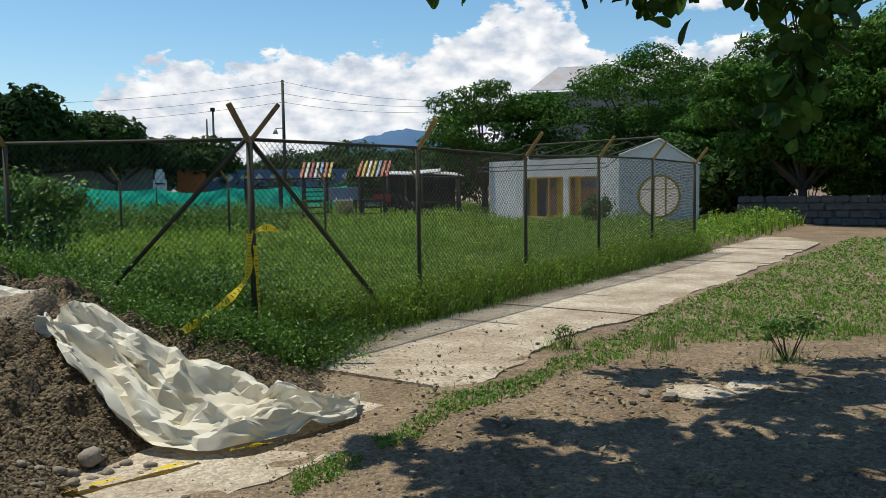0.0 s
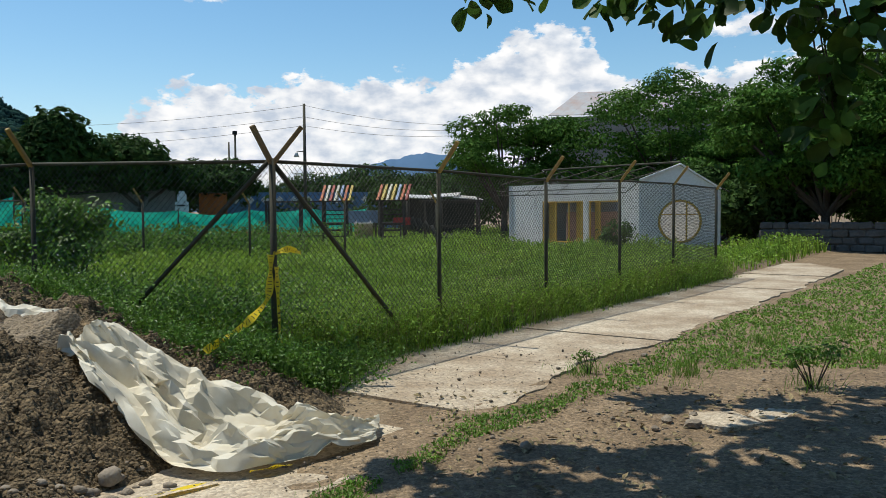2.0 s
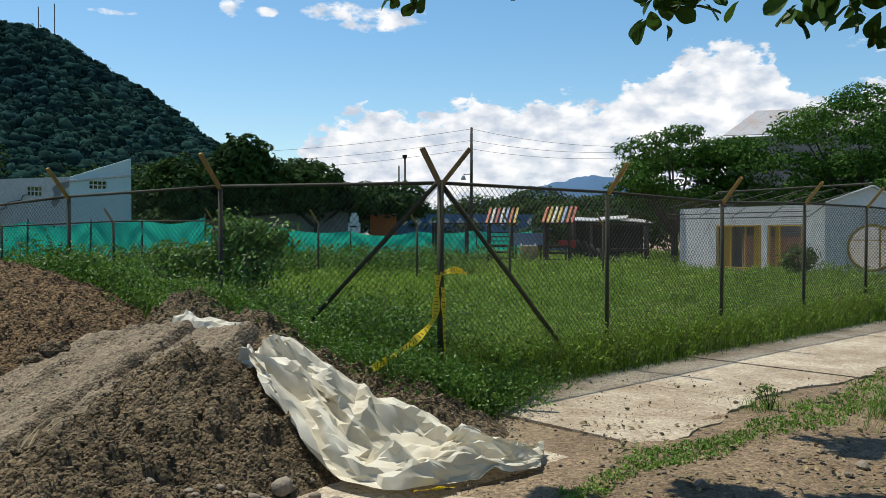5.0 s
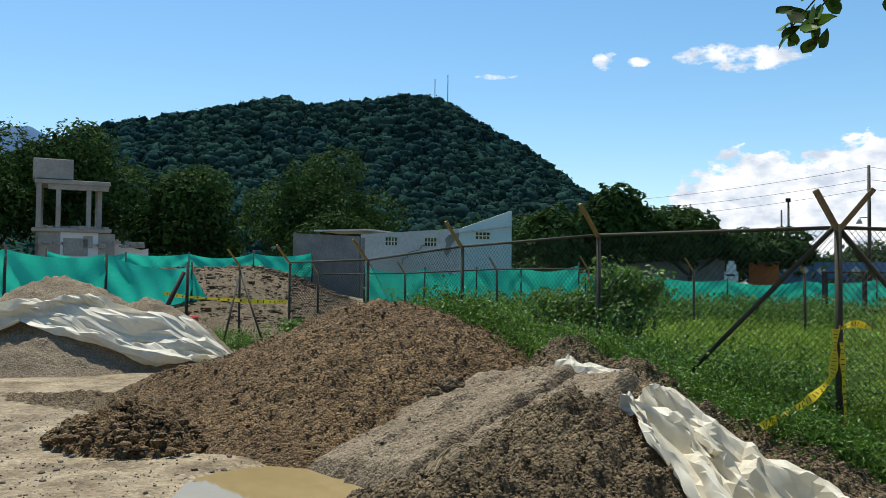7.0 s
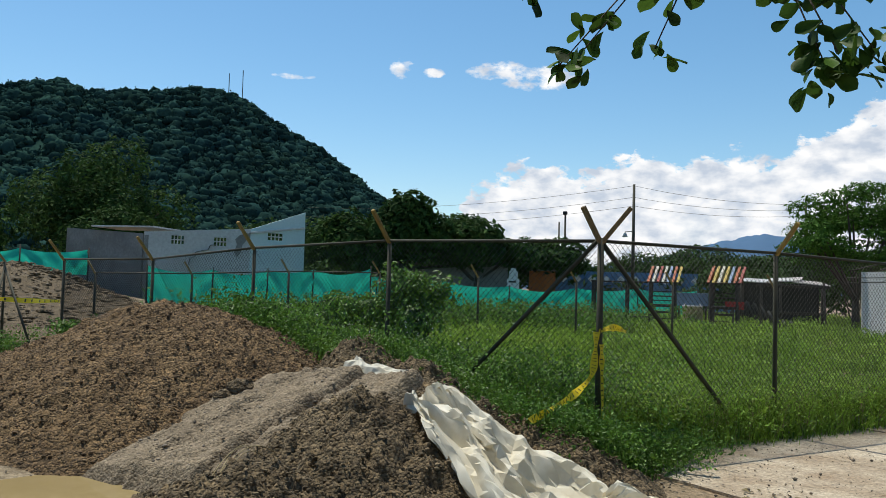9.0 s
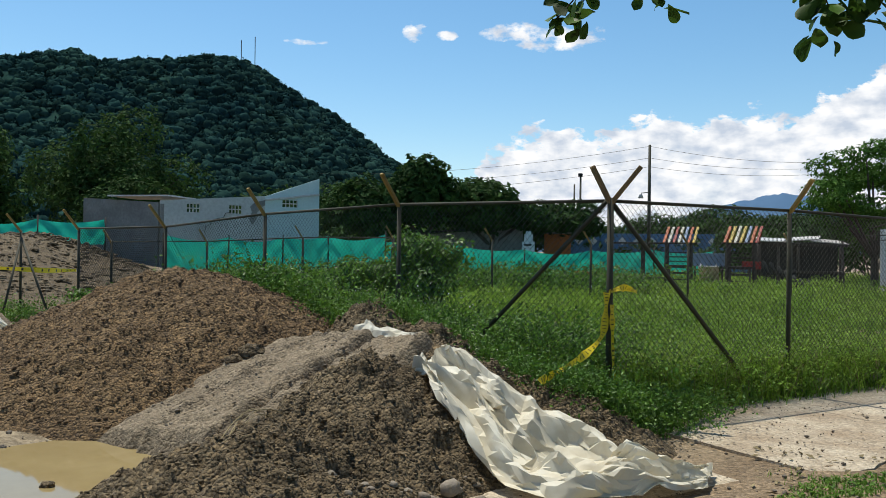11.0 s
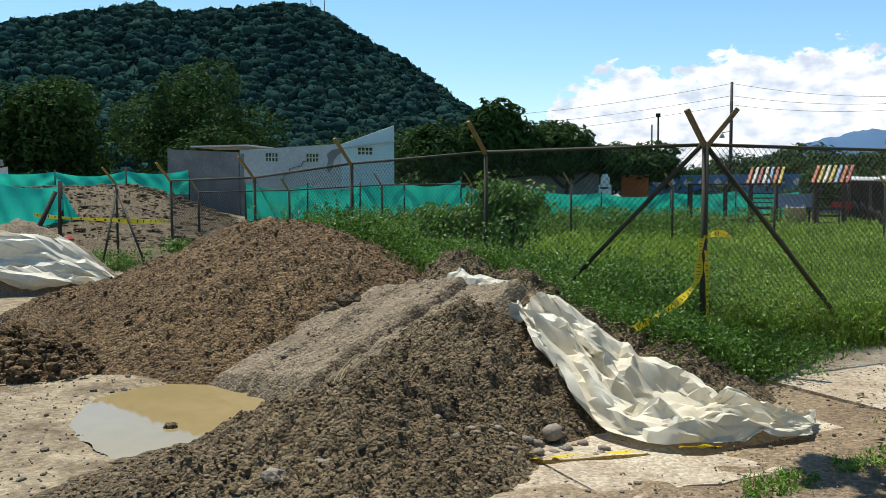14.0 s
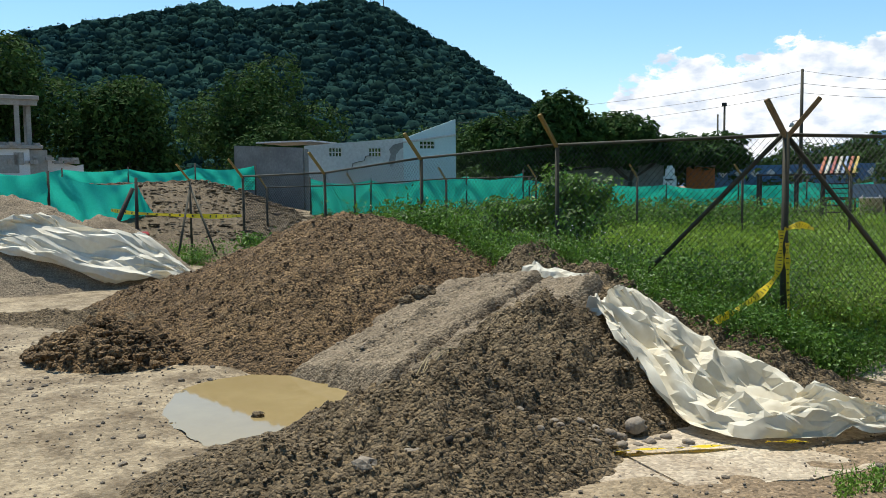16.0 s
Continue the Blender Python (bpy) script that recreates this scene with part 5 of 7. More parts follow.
# ---- playground ----
def play_tower(x, y, rz, slats, label):
    t = thing("play_tower", (x, y, 0), label, "playground tower", "play towers")
    c, s = math.cos(rz), math.sin(rz)

    def P(a, b, z):
        return Vector((x + a * c - b * s, y + a * s + b * c, z))
    for a, b in ((-0.5, -0.5), (0.5, -0.5), (-0.5, 0.5), (0.5, 0.5)):
        beam("post", P(a * 1.1, b * 1.1, -0.1), P(a, b, 2.2), 0.13, 0.13, M_DKWOOD, t)
    bm = bmesh.new()
    bm_box(bm, P(0, 0, 1.05), (1.2, 1.2, 0.08), rz, 0.01)
    part("platform", bm, M_DKWOOD, t)
    for a, b, e, f, z in ((-0.5, -0.5, 0.5, -0.5, 1.45), (-0.5, 0.5, 0.5, 0.5, 1.45), (0.5, -0.5, 0.5, 0.5, 1.45), (-0.5, -0.5, 0.5, -0.5, 2.15), (-0.5, 0.5, 0.5, 0.5, 2.15)):
        beam("rail", P(a, b, z), P(e, f, z), 0.07, 0.05, M_DKWOOD, t)
    for i, col in enumerate(slats):
        a = -0.62 + 1.24 * i / (len(slats) - 1)
        m = mat("slat_%d_%d_%d" % tuple(int(100 * v) for v in col), [col, tuple(0.8 * v for v in col)], 3, 20, rough=0.6, bump=0.1)
        beam("roof_slat", P(a, -0.72, 2.08), P(a + 0.18, 0.12, 2.78), 0.11, 0.03, m, t)
        beam("roof_slat", P(a, 0.96, 2.08), P(a + 0.18, 0.14, 2.78), 0.11, 0.03, m, t)
    for k in range(4):
        beam("rung", P(-0.35, -0.55 - 0.12 * k, 1.0 - 0.26 * k), P(0.35, -0.55 - 0.12 * k, 1.0 - 0.26 * k), 0.07, 0.05, M_DKWOOD, t)
    for z in (0.45, 0.75, 1.25, 1.65):
        beam("side_board", P(-0.5, 0.5, z), P(0.5, 0.5, z), 0.16, 0.04, M_DKWOOD, t)
    for e in (-0.5, 0.5):
        beam("side_brace", P(e, -0.5, 0.1), P(e, 0.5, 1.0), 0.09, 0.06, M_DKWOOD, t)
        beam("side_rail", P(e, -0.5, 1.75), P(e, 0.5, 1.75), 0.1, 0.05, M_DKWOOD, t)
    beam("roof_purlin", P(-0.75, -0.66, 2.05), P(0.75, -0.66, 2.05), 0.08, 0.06, M_DKWOOD, t)
    beam("roof_purlin", P(-0.55, 0.12, 2.72), P(0.9, 0.12, 2.72), 0.08, 0.06, M_DKWOOD, t)
    for a in (-0.38, 0.38):
        beam("ladder_side", P(a, -0.52, 1.05), P(a, -1.05, -0.05), 0.07, 0.05, M_DKWOOD, t)
    return t


OR, YE, BL, RE, WH = (0.45, 0.10, 0.03), (0.55, 0.38, 0.06), (0.25, 0.33, 0.5), (0.35, 0.05, 0.04), (0.6, 0.55, 0.45)
play_tower(-1.85, 39.6, 0.05, [OR, WH, RE, WH, BL, OR, YE], "weathered timber play tower with slatted red and white roof")
play_tower(0.75, 38.4, -0.05, [OR, YE, WH, YE, BL, OR, RE], "weathered timber play tower with slatted orange and yellow roof")


def play_extras():
    b = thing("climbing_frame", (-4.0, 39.5, 0), "dark timber climbing frame beside the tower", "climbing frame")
    for x in (-4.9, -3.4):
        for y in (39.2, 40.0):
            beam("post", (x, y, -0.1), (x, y, 2.1), 0.1, 0.1, M_DKWOOD, b)
    for z in (0.5, 2.05):
        for y in (39.2, 40.0):
            beam("rail", (-5.0, y, z), (-2.5, y, z), 0.08, 0.06, M_DKWOOD, b)
    br = thing("rope_bridge", (-0.5, 39.0, 0), "plank bridge linking the two play towers", "play bridge")
    for k in range(8):
        x = -1.3 + 1.5 * k / 7
        box("plank", (x, 39.0, 1.0 - 0.18 * math.sin(math.pi * k / 7)), (0.16, 0.9, 0.05), M_DKWOOD, br, 0, 0.01)
    sl = thing("slide", (-0.2, 37.4, 0), "short pale plastic slide", "slide")
    bm = bmesh.new()
    m = Matrix.Translation((-0.5, 37.6, 0.7)) @ Matrix.Rotation(radians(-28), 4, "X")
    bm_box(bm, None, (0.8, 1.7, 0.05), 0, 0.01, m)
    part("chute", bm, M_METAL, sl)
    for dx in (-0.3, 0.3):
        bm = bmesh.new()
        bm_box(bm, None, (0.05, 1.6, 0.16), 0, 0.01, Matrix.Translation((-0.5 + dx, 37.6, 0.76)) @ Matrix.Rotation(radians(-28), 4, "X"))
        part("side_lip", bm, M_METAL, sl)
    beam("prop", (-0.5, 38.2, 0.0), (-0.5, 38.2, 1.0), 0.08, 0.08, M_DKWOOD, sl)
    pb = thing("panel_bridge", (-0.55, 38.6, 0), "blue-grey painted panel between the play towers", "play bridge")
    box("panel", (-0.55, 38.55, 1.35), (1.3, 0.05, 0.55), mat("grey_blue_panel", [(0.13, 0.19, 0.27), (0.17, 0.24, 0.33)], 3, 20, bump=0.1), pb, 0.03, 0.01)
    for x in (-1.1, 0.0):
        beam("prop", (x, 38.6, -0.1), (x, 38.6, 1.1), 0.08, 0.08, M_DKWOOD, pb)
    ty = thing("tyre_bridge", (2.6, 38.2, 0), "sagging bridge of old black tyres beside the swing frame", "tyre bridge")
    for k in range(7):
        f = k / 6
        bm = bmesh.new()
        ring = []
        m = Matrix.Translation((1.7 + 1.7 * f, 38.0, 1.05 - 0.75 * math.sin(f * math.pi / 2) ** 2)) @ Matrix.Rotation(radians(70), 4, "Y")
        for i in range(14):
            a = 2 * math.pi * i / 14
            ring.append([bm.verts.new(m @ Vector(((0.23 + 0.075 * math.cos(b)) * math.cos(a), (0.23 + 0.075 * math.cos(b)) * math.sin(a), 0.075 * math.sin(b)))) for b in [2 * math.pi * j / 8 for j in range(8)]])
        for i in range(14):
            for j in range(8):
                bm.faces.new((ring[i][j], ring[(i + 1) % 14][j], ring[(i + 1) % 14][(j + 1) % 8], ring[i][(j + 1) % 8]))
        part("tyre", bm, M_SHEET, ty, smooth=True)
    r = thing("play_board", (1.2, 38.0, 0), "faded red play panel on the tower", "play panel")
    box("panel", (1.15, 37.84, 1.15), (0.75, 0.05, 0.32), mat("faded_red", [(0.30, 0.03, 0.03), (0.38, 0.05, 0.04)], 3, 20, bump=0.1), r, 0, 0.01)
    sw = thing("a_frame", (3.4, 38.6, 0), "dark timber A-frame swing support", "swing frame")
    for x in (2.2, 4.6):
        for dy in (-0.7, 0.7):
            beam("leg", (x, 38.6 + dy, -0.1), (x, 38.6, 2.0), 0.1, 0.1, M_DKWOOD, sw)
    beam("top_beam", (2.0, 38.6, 2.0), (4.8, 38.6, 2.0), 0.12, 0.12, M_DKWOOD, sw)
    beam("tyre_rail", (2.2, 38.2, 0.9), (4.6, 38.2, 0.9), 0.12, 0.12, M_DKWOOD, sw)
    box_b = thing("brick_planter", (-5.9, 40.8, 0), "low planter of orange bricks in the grass", "planter")
    for i in range(5):
        for j in range(3):
            box("brick", (-6.6 + 0.4 * i + 0.2 * (j % 2), 40.8, 0.3 + 0.16 * j), (0.38, 0.2, 0.14), mat("brick_orange", [(0.45, 0.13, 0.05), (0.52, 0.18, 0.07)], 5, 30, bump=0.2, rnd=0.2), box_b, 0, 0.01)


play_extras()


# ---- second fence across the yard ----
def far_fence():
    f = thing("chain_link_fence", (-12, 22, 0), "distant chain-link fence with yellow-tipped posts", "fence")
    pts = [Vector(p) for p in ((-17.0, 21.5, 1.75), (-14.4, 22.6, 1.8), (-11.7, 23.6, 1.95), (-9.2, 24.7, 1.98), (-6.4, 25.8, 1.95), (-3.6, 27.0, 1.9), (-0.8, 28.2, 1.9), (2.2, 29.4, 1.9))]
    d = Vector((0.92, 0.4, 0))
    for p in pts:
        po = bar("post", (p.x, p.y, -0.1), p, 0.035, M_PIPE, f, 8)
        beam("arm", p - Vector((0, 0, 0.04)), p + Vector((-0.22, -0.1, 0.36)), 0.06, 0.05, M_ARM, po, "worn yellow angled arm")
    for a, b in list(zip(pts, pts[1:]))[:3]:
        bar("rail", a, b, 0.02, M_PIPE, f, 6)
        chain_link("wire_mesh", (a.x, a.y, 0), (b.x, b.y, 0), 0.2, a.z, b.z, f, 0.16)


far_fence()


# ---- tarpaulins ----
def smooth_line(pts, s):
    pts = np.array(pts, float)
    k = np.linspace(0, 1, len(pts))
    out = np.stack([np.interp(s, k, pts[:, i]) for i in range(3)], -1)
    # soften the corners
    w = 0.06
    return (np.stack([np.interp(np.clip(s - w, 0, 1), k, pts[:, i]) for i in range(3)], -1) + 2 * out + np.stack([np.interp(np.clip(s + w, 0, 1), k, pts[:, i]) for i in range(3)], -1)) / 4


def tarp(name, A, B, ns, nt, amp, seed, label, along=2.4, across=5.0, parent=None, clear=0.012):
    s, t = np.meshgrid(np.linspace(0, 1, ns), np.linspace(0, 1, nt))
    a, b = smooth_line(A, s.ravel()), smooth_line(B, s.ravel())
    tt = t.ravel()[:, None]
    ss = s.ravel()
    wob = 0.08 * fbm(ss * 3, tt[:, 0] * 2, 0.5, 3, seed)
    P = a + (b - a) * np.clip(tt + wob[:, None], -0.05, 1.05)
    tv = tt[:, 0]
    warp = 0.5 * fbm(ss * 2.2, tv * 1.6, 0.6, 3, seed + 8)
    warp2 = 0.5 * fbm(ss * 2.5 + 4, tv * 2.0, 0.5, 3, seed + 9)

    def tri(q):
        return np.abs((q % 1.0) * 2 - 1)
    mod = np.clip(0.55 + 1.1 * fbm(ss * 2, tv * 2, 0.5, 2, seed + 10), 0.1, 1.2)
    fold = amp * mod * (0.9 * tri(tv * across * 0.45 - ss * along * 0.3 + 1.1 * warp) ** 1.1 + 0.5 * tri(tv * across * 0.35 + ss * along * 0.55 + 1.3 * warp2)
                        + 0.3 * tri(tv * across * 0.8 - ss * along * 0.9 + 1.5 * warp + warp2) + 0.5 * tri(tv * across * 1.25 + ss * along * 0.4 + 1.4 * warp2) + 0.12 * tri(tv * across * 1.7 - ss * along * 0.5 + 2.2 * warp))
    edge = np.clip(np.minimum(tt[:, 0], 1 - tt[:, 0]) * 6, 0.12, 1) * np.clip(np.minimum(ss, 1 - ss) * 12, 0.25, 1)
    fold = fold * edge * (1.05 - 0.6 * ss)
    lo = heap_top(P[:, 0], P[:, 1]) + clear
    P[:, 2] = np.maximum(P[:, 2], lo) + fold
    P[:, 0] += 0.2 * amp * fbm(ss * 8, tt[:, 0] * 8, 1.0, 3, seed + 4)
    P[:, 1] += 0.2 * amp * fbm(ss * 8 + 9, tt[:, 0] * 8, 1.0, 3, seed + 5)
    rj = np.random.default_rng(seed)
    inner = ((tv > 0.01) & (tv < 0.99))[:, None]
    P += inner * rj.normal(size=P.shape) * amp * np.array([0.03, 0.03, 0.03])
    Q = grid_faces(ns, nt)
    flip = rj.random(len(Q)) < 0.5
    T = np.concatenate([np.where(flip[:, None], Q[:, [0, 1, 2]], Q[:, [0, 1, 3]]), np.where(flip[:, None], Q[:, [0, 2, 3]], Q[:, [1, 2, 3]])])
    ob = mesh_ob(name, P, T, M_TARP, smooth=False)
    return tagged(ob, label, "tarpaulin")


def settle(P, floor, slack_s, slack_t, seed, rounds=140, lift=0.2, folds=4.2):
    """Lets a sheet that is larger than its outline fall in creases: P is a grid (rows, columns, 3), its rim held in plan."""
    P = P.copy()
    d = lambda A, B: np.linalg.norm(A - B, axis=-1)
    nt, ns, _ = P.shape
    ls = np.maximum(d(P[:, 1:], P[:, :-1]), 0.004) * slack_s
    lt = np.maximum(d(P[1:], P[:-1]), 0.004) * slack_t
    lsm, ltm = np.zeros((nt, ns)), np.zeros((nt, ns))
    lsm[:, :-1], ltm[:-1] = ls, lt
    lsm[:, -1], ltm[-1] = ls[:, -1], lt[-1]
    gy, gx = np.meshgrid(np.linspace(0, 1, nt), np.linspace(0, 1, ns), indexing="ij")
    rim = np.clip(np.minimum(gy, 1 - gy) * 8, 0, 1) * np.clip(np.minimum(gx, 1 - gx) * 10, 0, 1)
    # long folds run down the sheet, bent and broken by slower waves
    warp = 1.2 * fbm(gx * 3.0, gy * 1.5, 1.0, 2, seed) + 0.5 * fbm(gx * 6, gy * 3, 1.0, 2, seed + 2)
    q = gy * folds - gx * 0.9 + warp
    ridge = 1 - np.abs((q % 1.0) * 2 - 1)
    size = np.clip(0.8 + 1.4 * fbm(gx * 4, gy * 3, 1.0, 2, seed + 3), 0.25, 1.6)
    P[..., 2] += lift * (0.35 + 0.65 * rim) * (ridge * size + 0.35 * fbm(gx * 9, gy * 5, 1.0, 2, seed + 5))
    hold = np.zeros((nt, ns), bool)
    hold[[0, -1]] = True
    hold[:, [0, -1]] = True
    home = P[..., :2].copy()
    old = P.copy()
    links = []
    for di, dj, k in ((0, 1, 1.0), (1, 0, 1.0), (1, 1, 0.6), (1, -1, 0.6), (0, 2, 0.3), (2, 0, 0.12), (0, 4, 0.12)):
        a = (slice(0, nt - di), slice(max(0, -dj), ns - max(0, dj)))
        b = (slice(di, nt), slice(max(0, dj), ns + min(0, dj)))
        links.append((a, b, np.hypot(lsm[a] * abs(dj), ltm[a] * di), k * 0.25))
    for it in range(rounds):
        v = (P - old) * 0.88
        old = P.copy()
        P = P + v
        P[..., 2] -= 0.0010
        for k_ in range(3):
            D = np.zeros_like(P)
            for a, b, L0, k in links:
                e = P[b] - P[a]
                n = np.linalg.norm(e, axis=-1) + 1e-9
                c = (k * (n - L0) / n)[..., None] * e
                D[a] += c
                D[b] -= c
            P = P + D * 0.55
        lo = floor(P[..., 0], P[..., 1])
        low = P[..., 2] < lo
        P[..., 2] = np.maximum(P[..., 2], lo)
        P[..., :2][low] = old[..., :2][low] * 0.6 + P[..., :2][low] * 0.4
        P[..., :2][hold] = home[hold]
    # finer sheet between the creases, their edges just rounded
    k = 4
    up = lambda M, ax: np.stack([np.take(M, np.minimum(np.arange(M.shape[ax] * k - k + 1) // k, M.shape[ax] - 2), ax), np.take(M, np.minimum(np.arange(M.shape[ax] * k - k + 1) // k, M.shape[ax] - 2) + 1, ax)])
    for ax in (0, 1):
        n = P.shape[ax] * k - k + 1
        i = np.arange(n)
        f = i / k - np.minimum(i // k, P.shape[ax] - 2)
        lo_, hi_ = up(P, ax)
        shape = [1, 1, 1]
        shape[ax] = n
        f = f.reshape(shape)
        P = lo_ * (1 - f) + hi_ * f
    for k_ in range(2):
        Q = P.copy()
        Q[1:-1, 1:-1] = 0.4 * P[1:-1, 1:-1] + 0.15 * (P[2:, 1:-1] + P[:-2, 1:-1] + P[1:-1, 2:] + P[1:-1, :-2])
        P = Q
    # sharp stiff creases: long ones down the sheet, shorter ones across them, each leaning over a little
    gy, gx = np.meshgrid(np.linspace(0, 1, P.shape[0]), np.linspace(0, 1, P.shape[1]), indexing="ij")
    w1, w2 = fbm(gx * 4, gy * 2.2, 1.0, 3, seed + 11), fbm(gx * 5 + 3, gy * 3, 1.0, 3, seed + 12)
    tri = lambda q: 1 - np.abs((q % 1.0) * 2 - 1)
    m1, m2, m3 = [np.clip(0.55 + 1.7 * fbm(gx * 5, gy * 3, 1.0, 2, seed + k_), 0.0, 1.3) for k_ in (21, 22, 23)]
    crease = 1.0 * m1 * tri(gy * folds * 0.8 - gx * 1.3 + 0.9 * w1) ** 1.3 + 0.6 * m2 * tri(gy * folds * 0.9 + gx * 4.0 + 1.3 * w2) + 0.42 * m3 * tri(gy * folds * 1.5 - gx * 6.0 + 1.4 * w1 - w2) + 0.2 * tri(gy * folds * 2.2 + gx * 9 + 2 * w2)
    fade = np.clip(np.minimum(gy, 1 - gy) * 9, 0.3, 1) * np.clip(np.minimum(gx, 1 - gx) * 14, 0.4, 1)
    crease *= lift * 0.7 * fade * (1.1 - 0.45 * gx) * np.clip(0.35 + gx * 5, 0, 1)
    P[..., 2] += crease
    P[..., 1] -= 0.45 * crease * fade
    P[..., 0] -= 0.2 * crease * fade
    P[..., 2] = np.maximum(P[..., 2], floor(P[..., 0], P[..., 1]))
    return P


def stiff_sheet(P, seed, si=2, sj=4):
    """The sheet as flat facets with sharp creases, their diagonals turned either way."""
    rj = np.random.default_rng(seed)
    i, j = np.unique(np.r_[0:P.shape[0]:si, P.shape[0] - 1]), np.unique(np.r_[0:P.shape[1]:sj, P.shape[1] - 1])
    G = P[np.ix_(i, j)].copy()
    step = np.linalg.norm(G[1:, 1:] - G[:-1, :-1], axis=-1).mean()
    G[1:-1, 1:-1] += rj.normal(size=G[1:-1, 1:-1].shape) * step * np.array([0.08, 0.08, 0.06])
    Q = grid_faces(G.shape[1], G.shape[0])
    flip = (rj.random(len(Q)) < 0.5)[:, None]
    T = np.concatenate([np.where(flip, Q[:, [0, 1, 2]], Q[:, [0, 1, 3]]), np.where(flip, Q[:, [0, 2, 3]], Q[:, [1, 2, 3]])])
    ob = mesh_ob("tarpaulin", G.reshape(-1, 3), T, M_TARP, smooth=True)
    ob.data.set_sharp_from_angle(angle=radians(24))
    return ob


def cloth_floor(x, y):
    return np.maximum(heap_top(x, y) + 0.07 * np.clip(heap_dark(x, y) * 6 + 0.2, 0, 1), 0.012) + 0.024


def big_tarp():
    """The sheet over the sand mound: near edge A and far edge B in plan."""
    A = [(-1.87, 8.02), (-1.6, 7.68), (-1.37, 7.43), (-1.05, 7.22), (-0.84, 6.97), (-0.58, 6.84), (-0.32, 6.78), (-0.05, 6.98), (0.2, 7.17), (0.38, 7.32), (0.56, 7.5)]
    B = [(-1.70, 8.36), (-1.45, 8.38), (-1.27, 8.22), (-1.08, 8.28), (-0.86, 8.26), (-0.62, 8.2), (-0.38, 8.1), (-0.12, 7.96), (0.12, 7.84), (0.34, 7.86), (0.58, 8.0)]
    ns, nt = 46, 25
    s, t = np.meshgrid(np.linspace(0, 1, ns), np.linspace(0, 1, nt))
    lift = lambda pts: [(x, y, 0.0) for x, y in pts]
    a, b = smooth_line(lift(A), s.ravel()), smooth_line(lift(B), s.ravel())
    P = (a + (b - a) * t.ravel()[:, None]).reshape(nt, ns, 3)
    P[..., :2] += 0.02 * np.stack([fbm(s * 14, t * 9, 1.0, 2, 5), fbm(s * 14, t * 9, 1.0, 2, 6)], -1)
    P[..., 2] = cloth_floor(P[..., 0], P[..., 1]) + 0.02
    # the crest end stands up over the ridge, and the far tip is turned up
    P[..., 2] += 0.03 * np.exp(-((s - 0.1) / 0.13) ** 2) * t + 0.16 * np.exp(-((s - 1) / 0.07) ** 2 - ((t - 0.9) / 0.25) ** 2)
    P = settle(P, cloth_floor, 1.05, 1.32, 3)
    ob = stiff_sheet(P, 31)
    tagged(ob, "crumpled dirty-white tarpaulin draped over the sand mound", "tarpaulin")


big_tarp()


def sand_top(x, y):
    return np.maximum.reduce([ground_z(x, y), dome(x, y, -14.2, 11.0, 2.9, 2.6, 1.62, 0, 1.3), dome(x, y, -12.7, 11.9, 1.8, 1.7, 1.22, 0, 1.3)])


HEAP_FUNCS.append(sand_top)
def far_tarp():
    A = [(-15.2, 8.0), (-14.6, 8.3), (-13.4, 9.1), (-12.6, 9.75), (-11.5, 10.6), (-10.9, 11.4), (-10.5, 12.1)]
    B = [(-15.2, 8.5), (-14.6, 8.9), (-13.5, 9.7), (-12.8, 10.6), (-12.0, 11.6), (-11.4, 12.3), (-10.9, 12.6)]
    ns, nt = 36, 16
    s, t = np.meshgrid(np.linspace(0, 1, ns), np.linspace(0, 1, nt))
    lift = lambda pts: [(x, y, 0.0) for x, y in pts]
    a, b = smooth_line(lift(A), s.ravel()), smooth_line(lift(B), s.ravel())
    P = (a + (b - a) * t.ravel()[:, None]).reshape(nt, ns, 3)
    P[..., :2] += 0.06 * np.stack([fbm(s * 12, t * 6, 1.0, 2, 7), fbm(s * 12, t * 6, 1.0, 2, 8)], -1)
    ground = lambda x, y: sand_top(x, y) + 0.07
    P[..., 2] = ground(P[..., 0], P[..., 1]) + 0.03
    P = settle(P, ground, 1.05, 1.3, 17, 140, 0.3, 2.6)
    ob = stiff_sheet(P, 37)
    tagged(ob, "crumpled white tarpaulin at the foot of the sand pile", "tarpaulin")


far_tarp()
tarp("cloth_rag", [(-2.75, 8.72, 0.8), (-2.5, 8.66, 0.8), (-2.1, 8.75, 0.78)], [(-2.8, 8.9, 0.85), (-2.45, 8.95, 0.85), (-2.05, 8.88, 0.8)], 18, 8, 0.08, 23, "small dirty white rag half buried in the mound", 3, 3, clear=0.03)
tarp("cloth_rag", [(-8.6, 11.8, 0.2), (-8.1, 11.9, 0.2), (-7.7, 12.1, 0.2)], [(-8.7, 12.1, 0.3), (-8.2, 12.3, 0.3), (-7.6, 12.4, 0.3)], 14, 7, 0.1, 29, "white plastic scrap behind the gravel mound", 3, 3, clear=0.05)


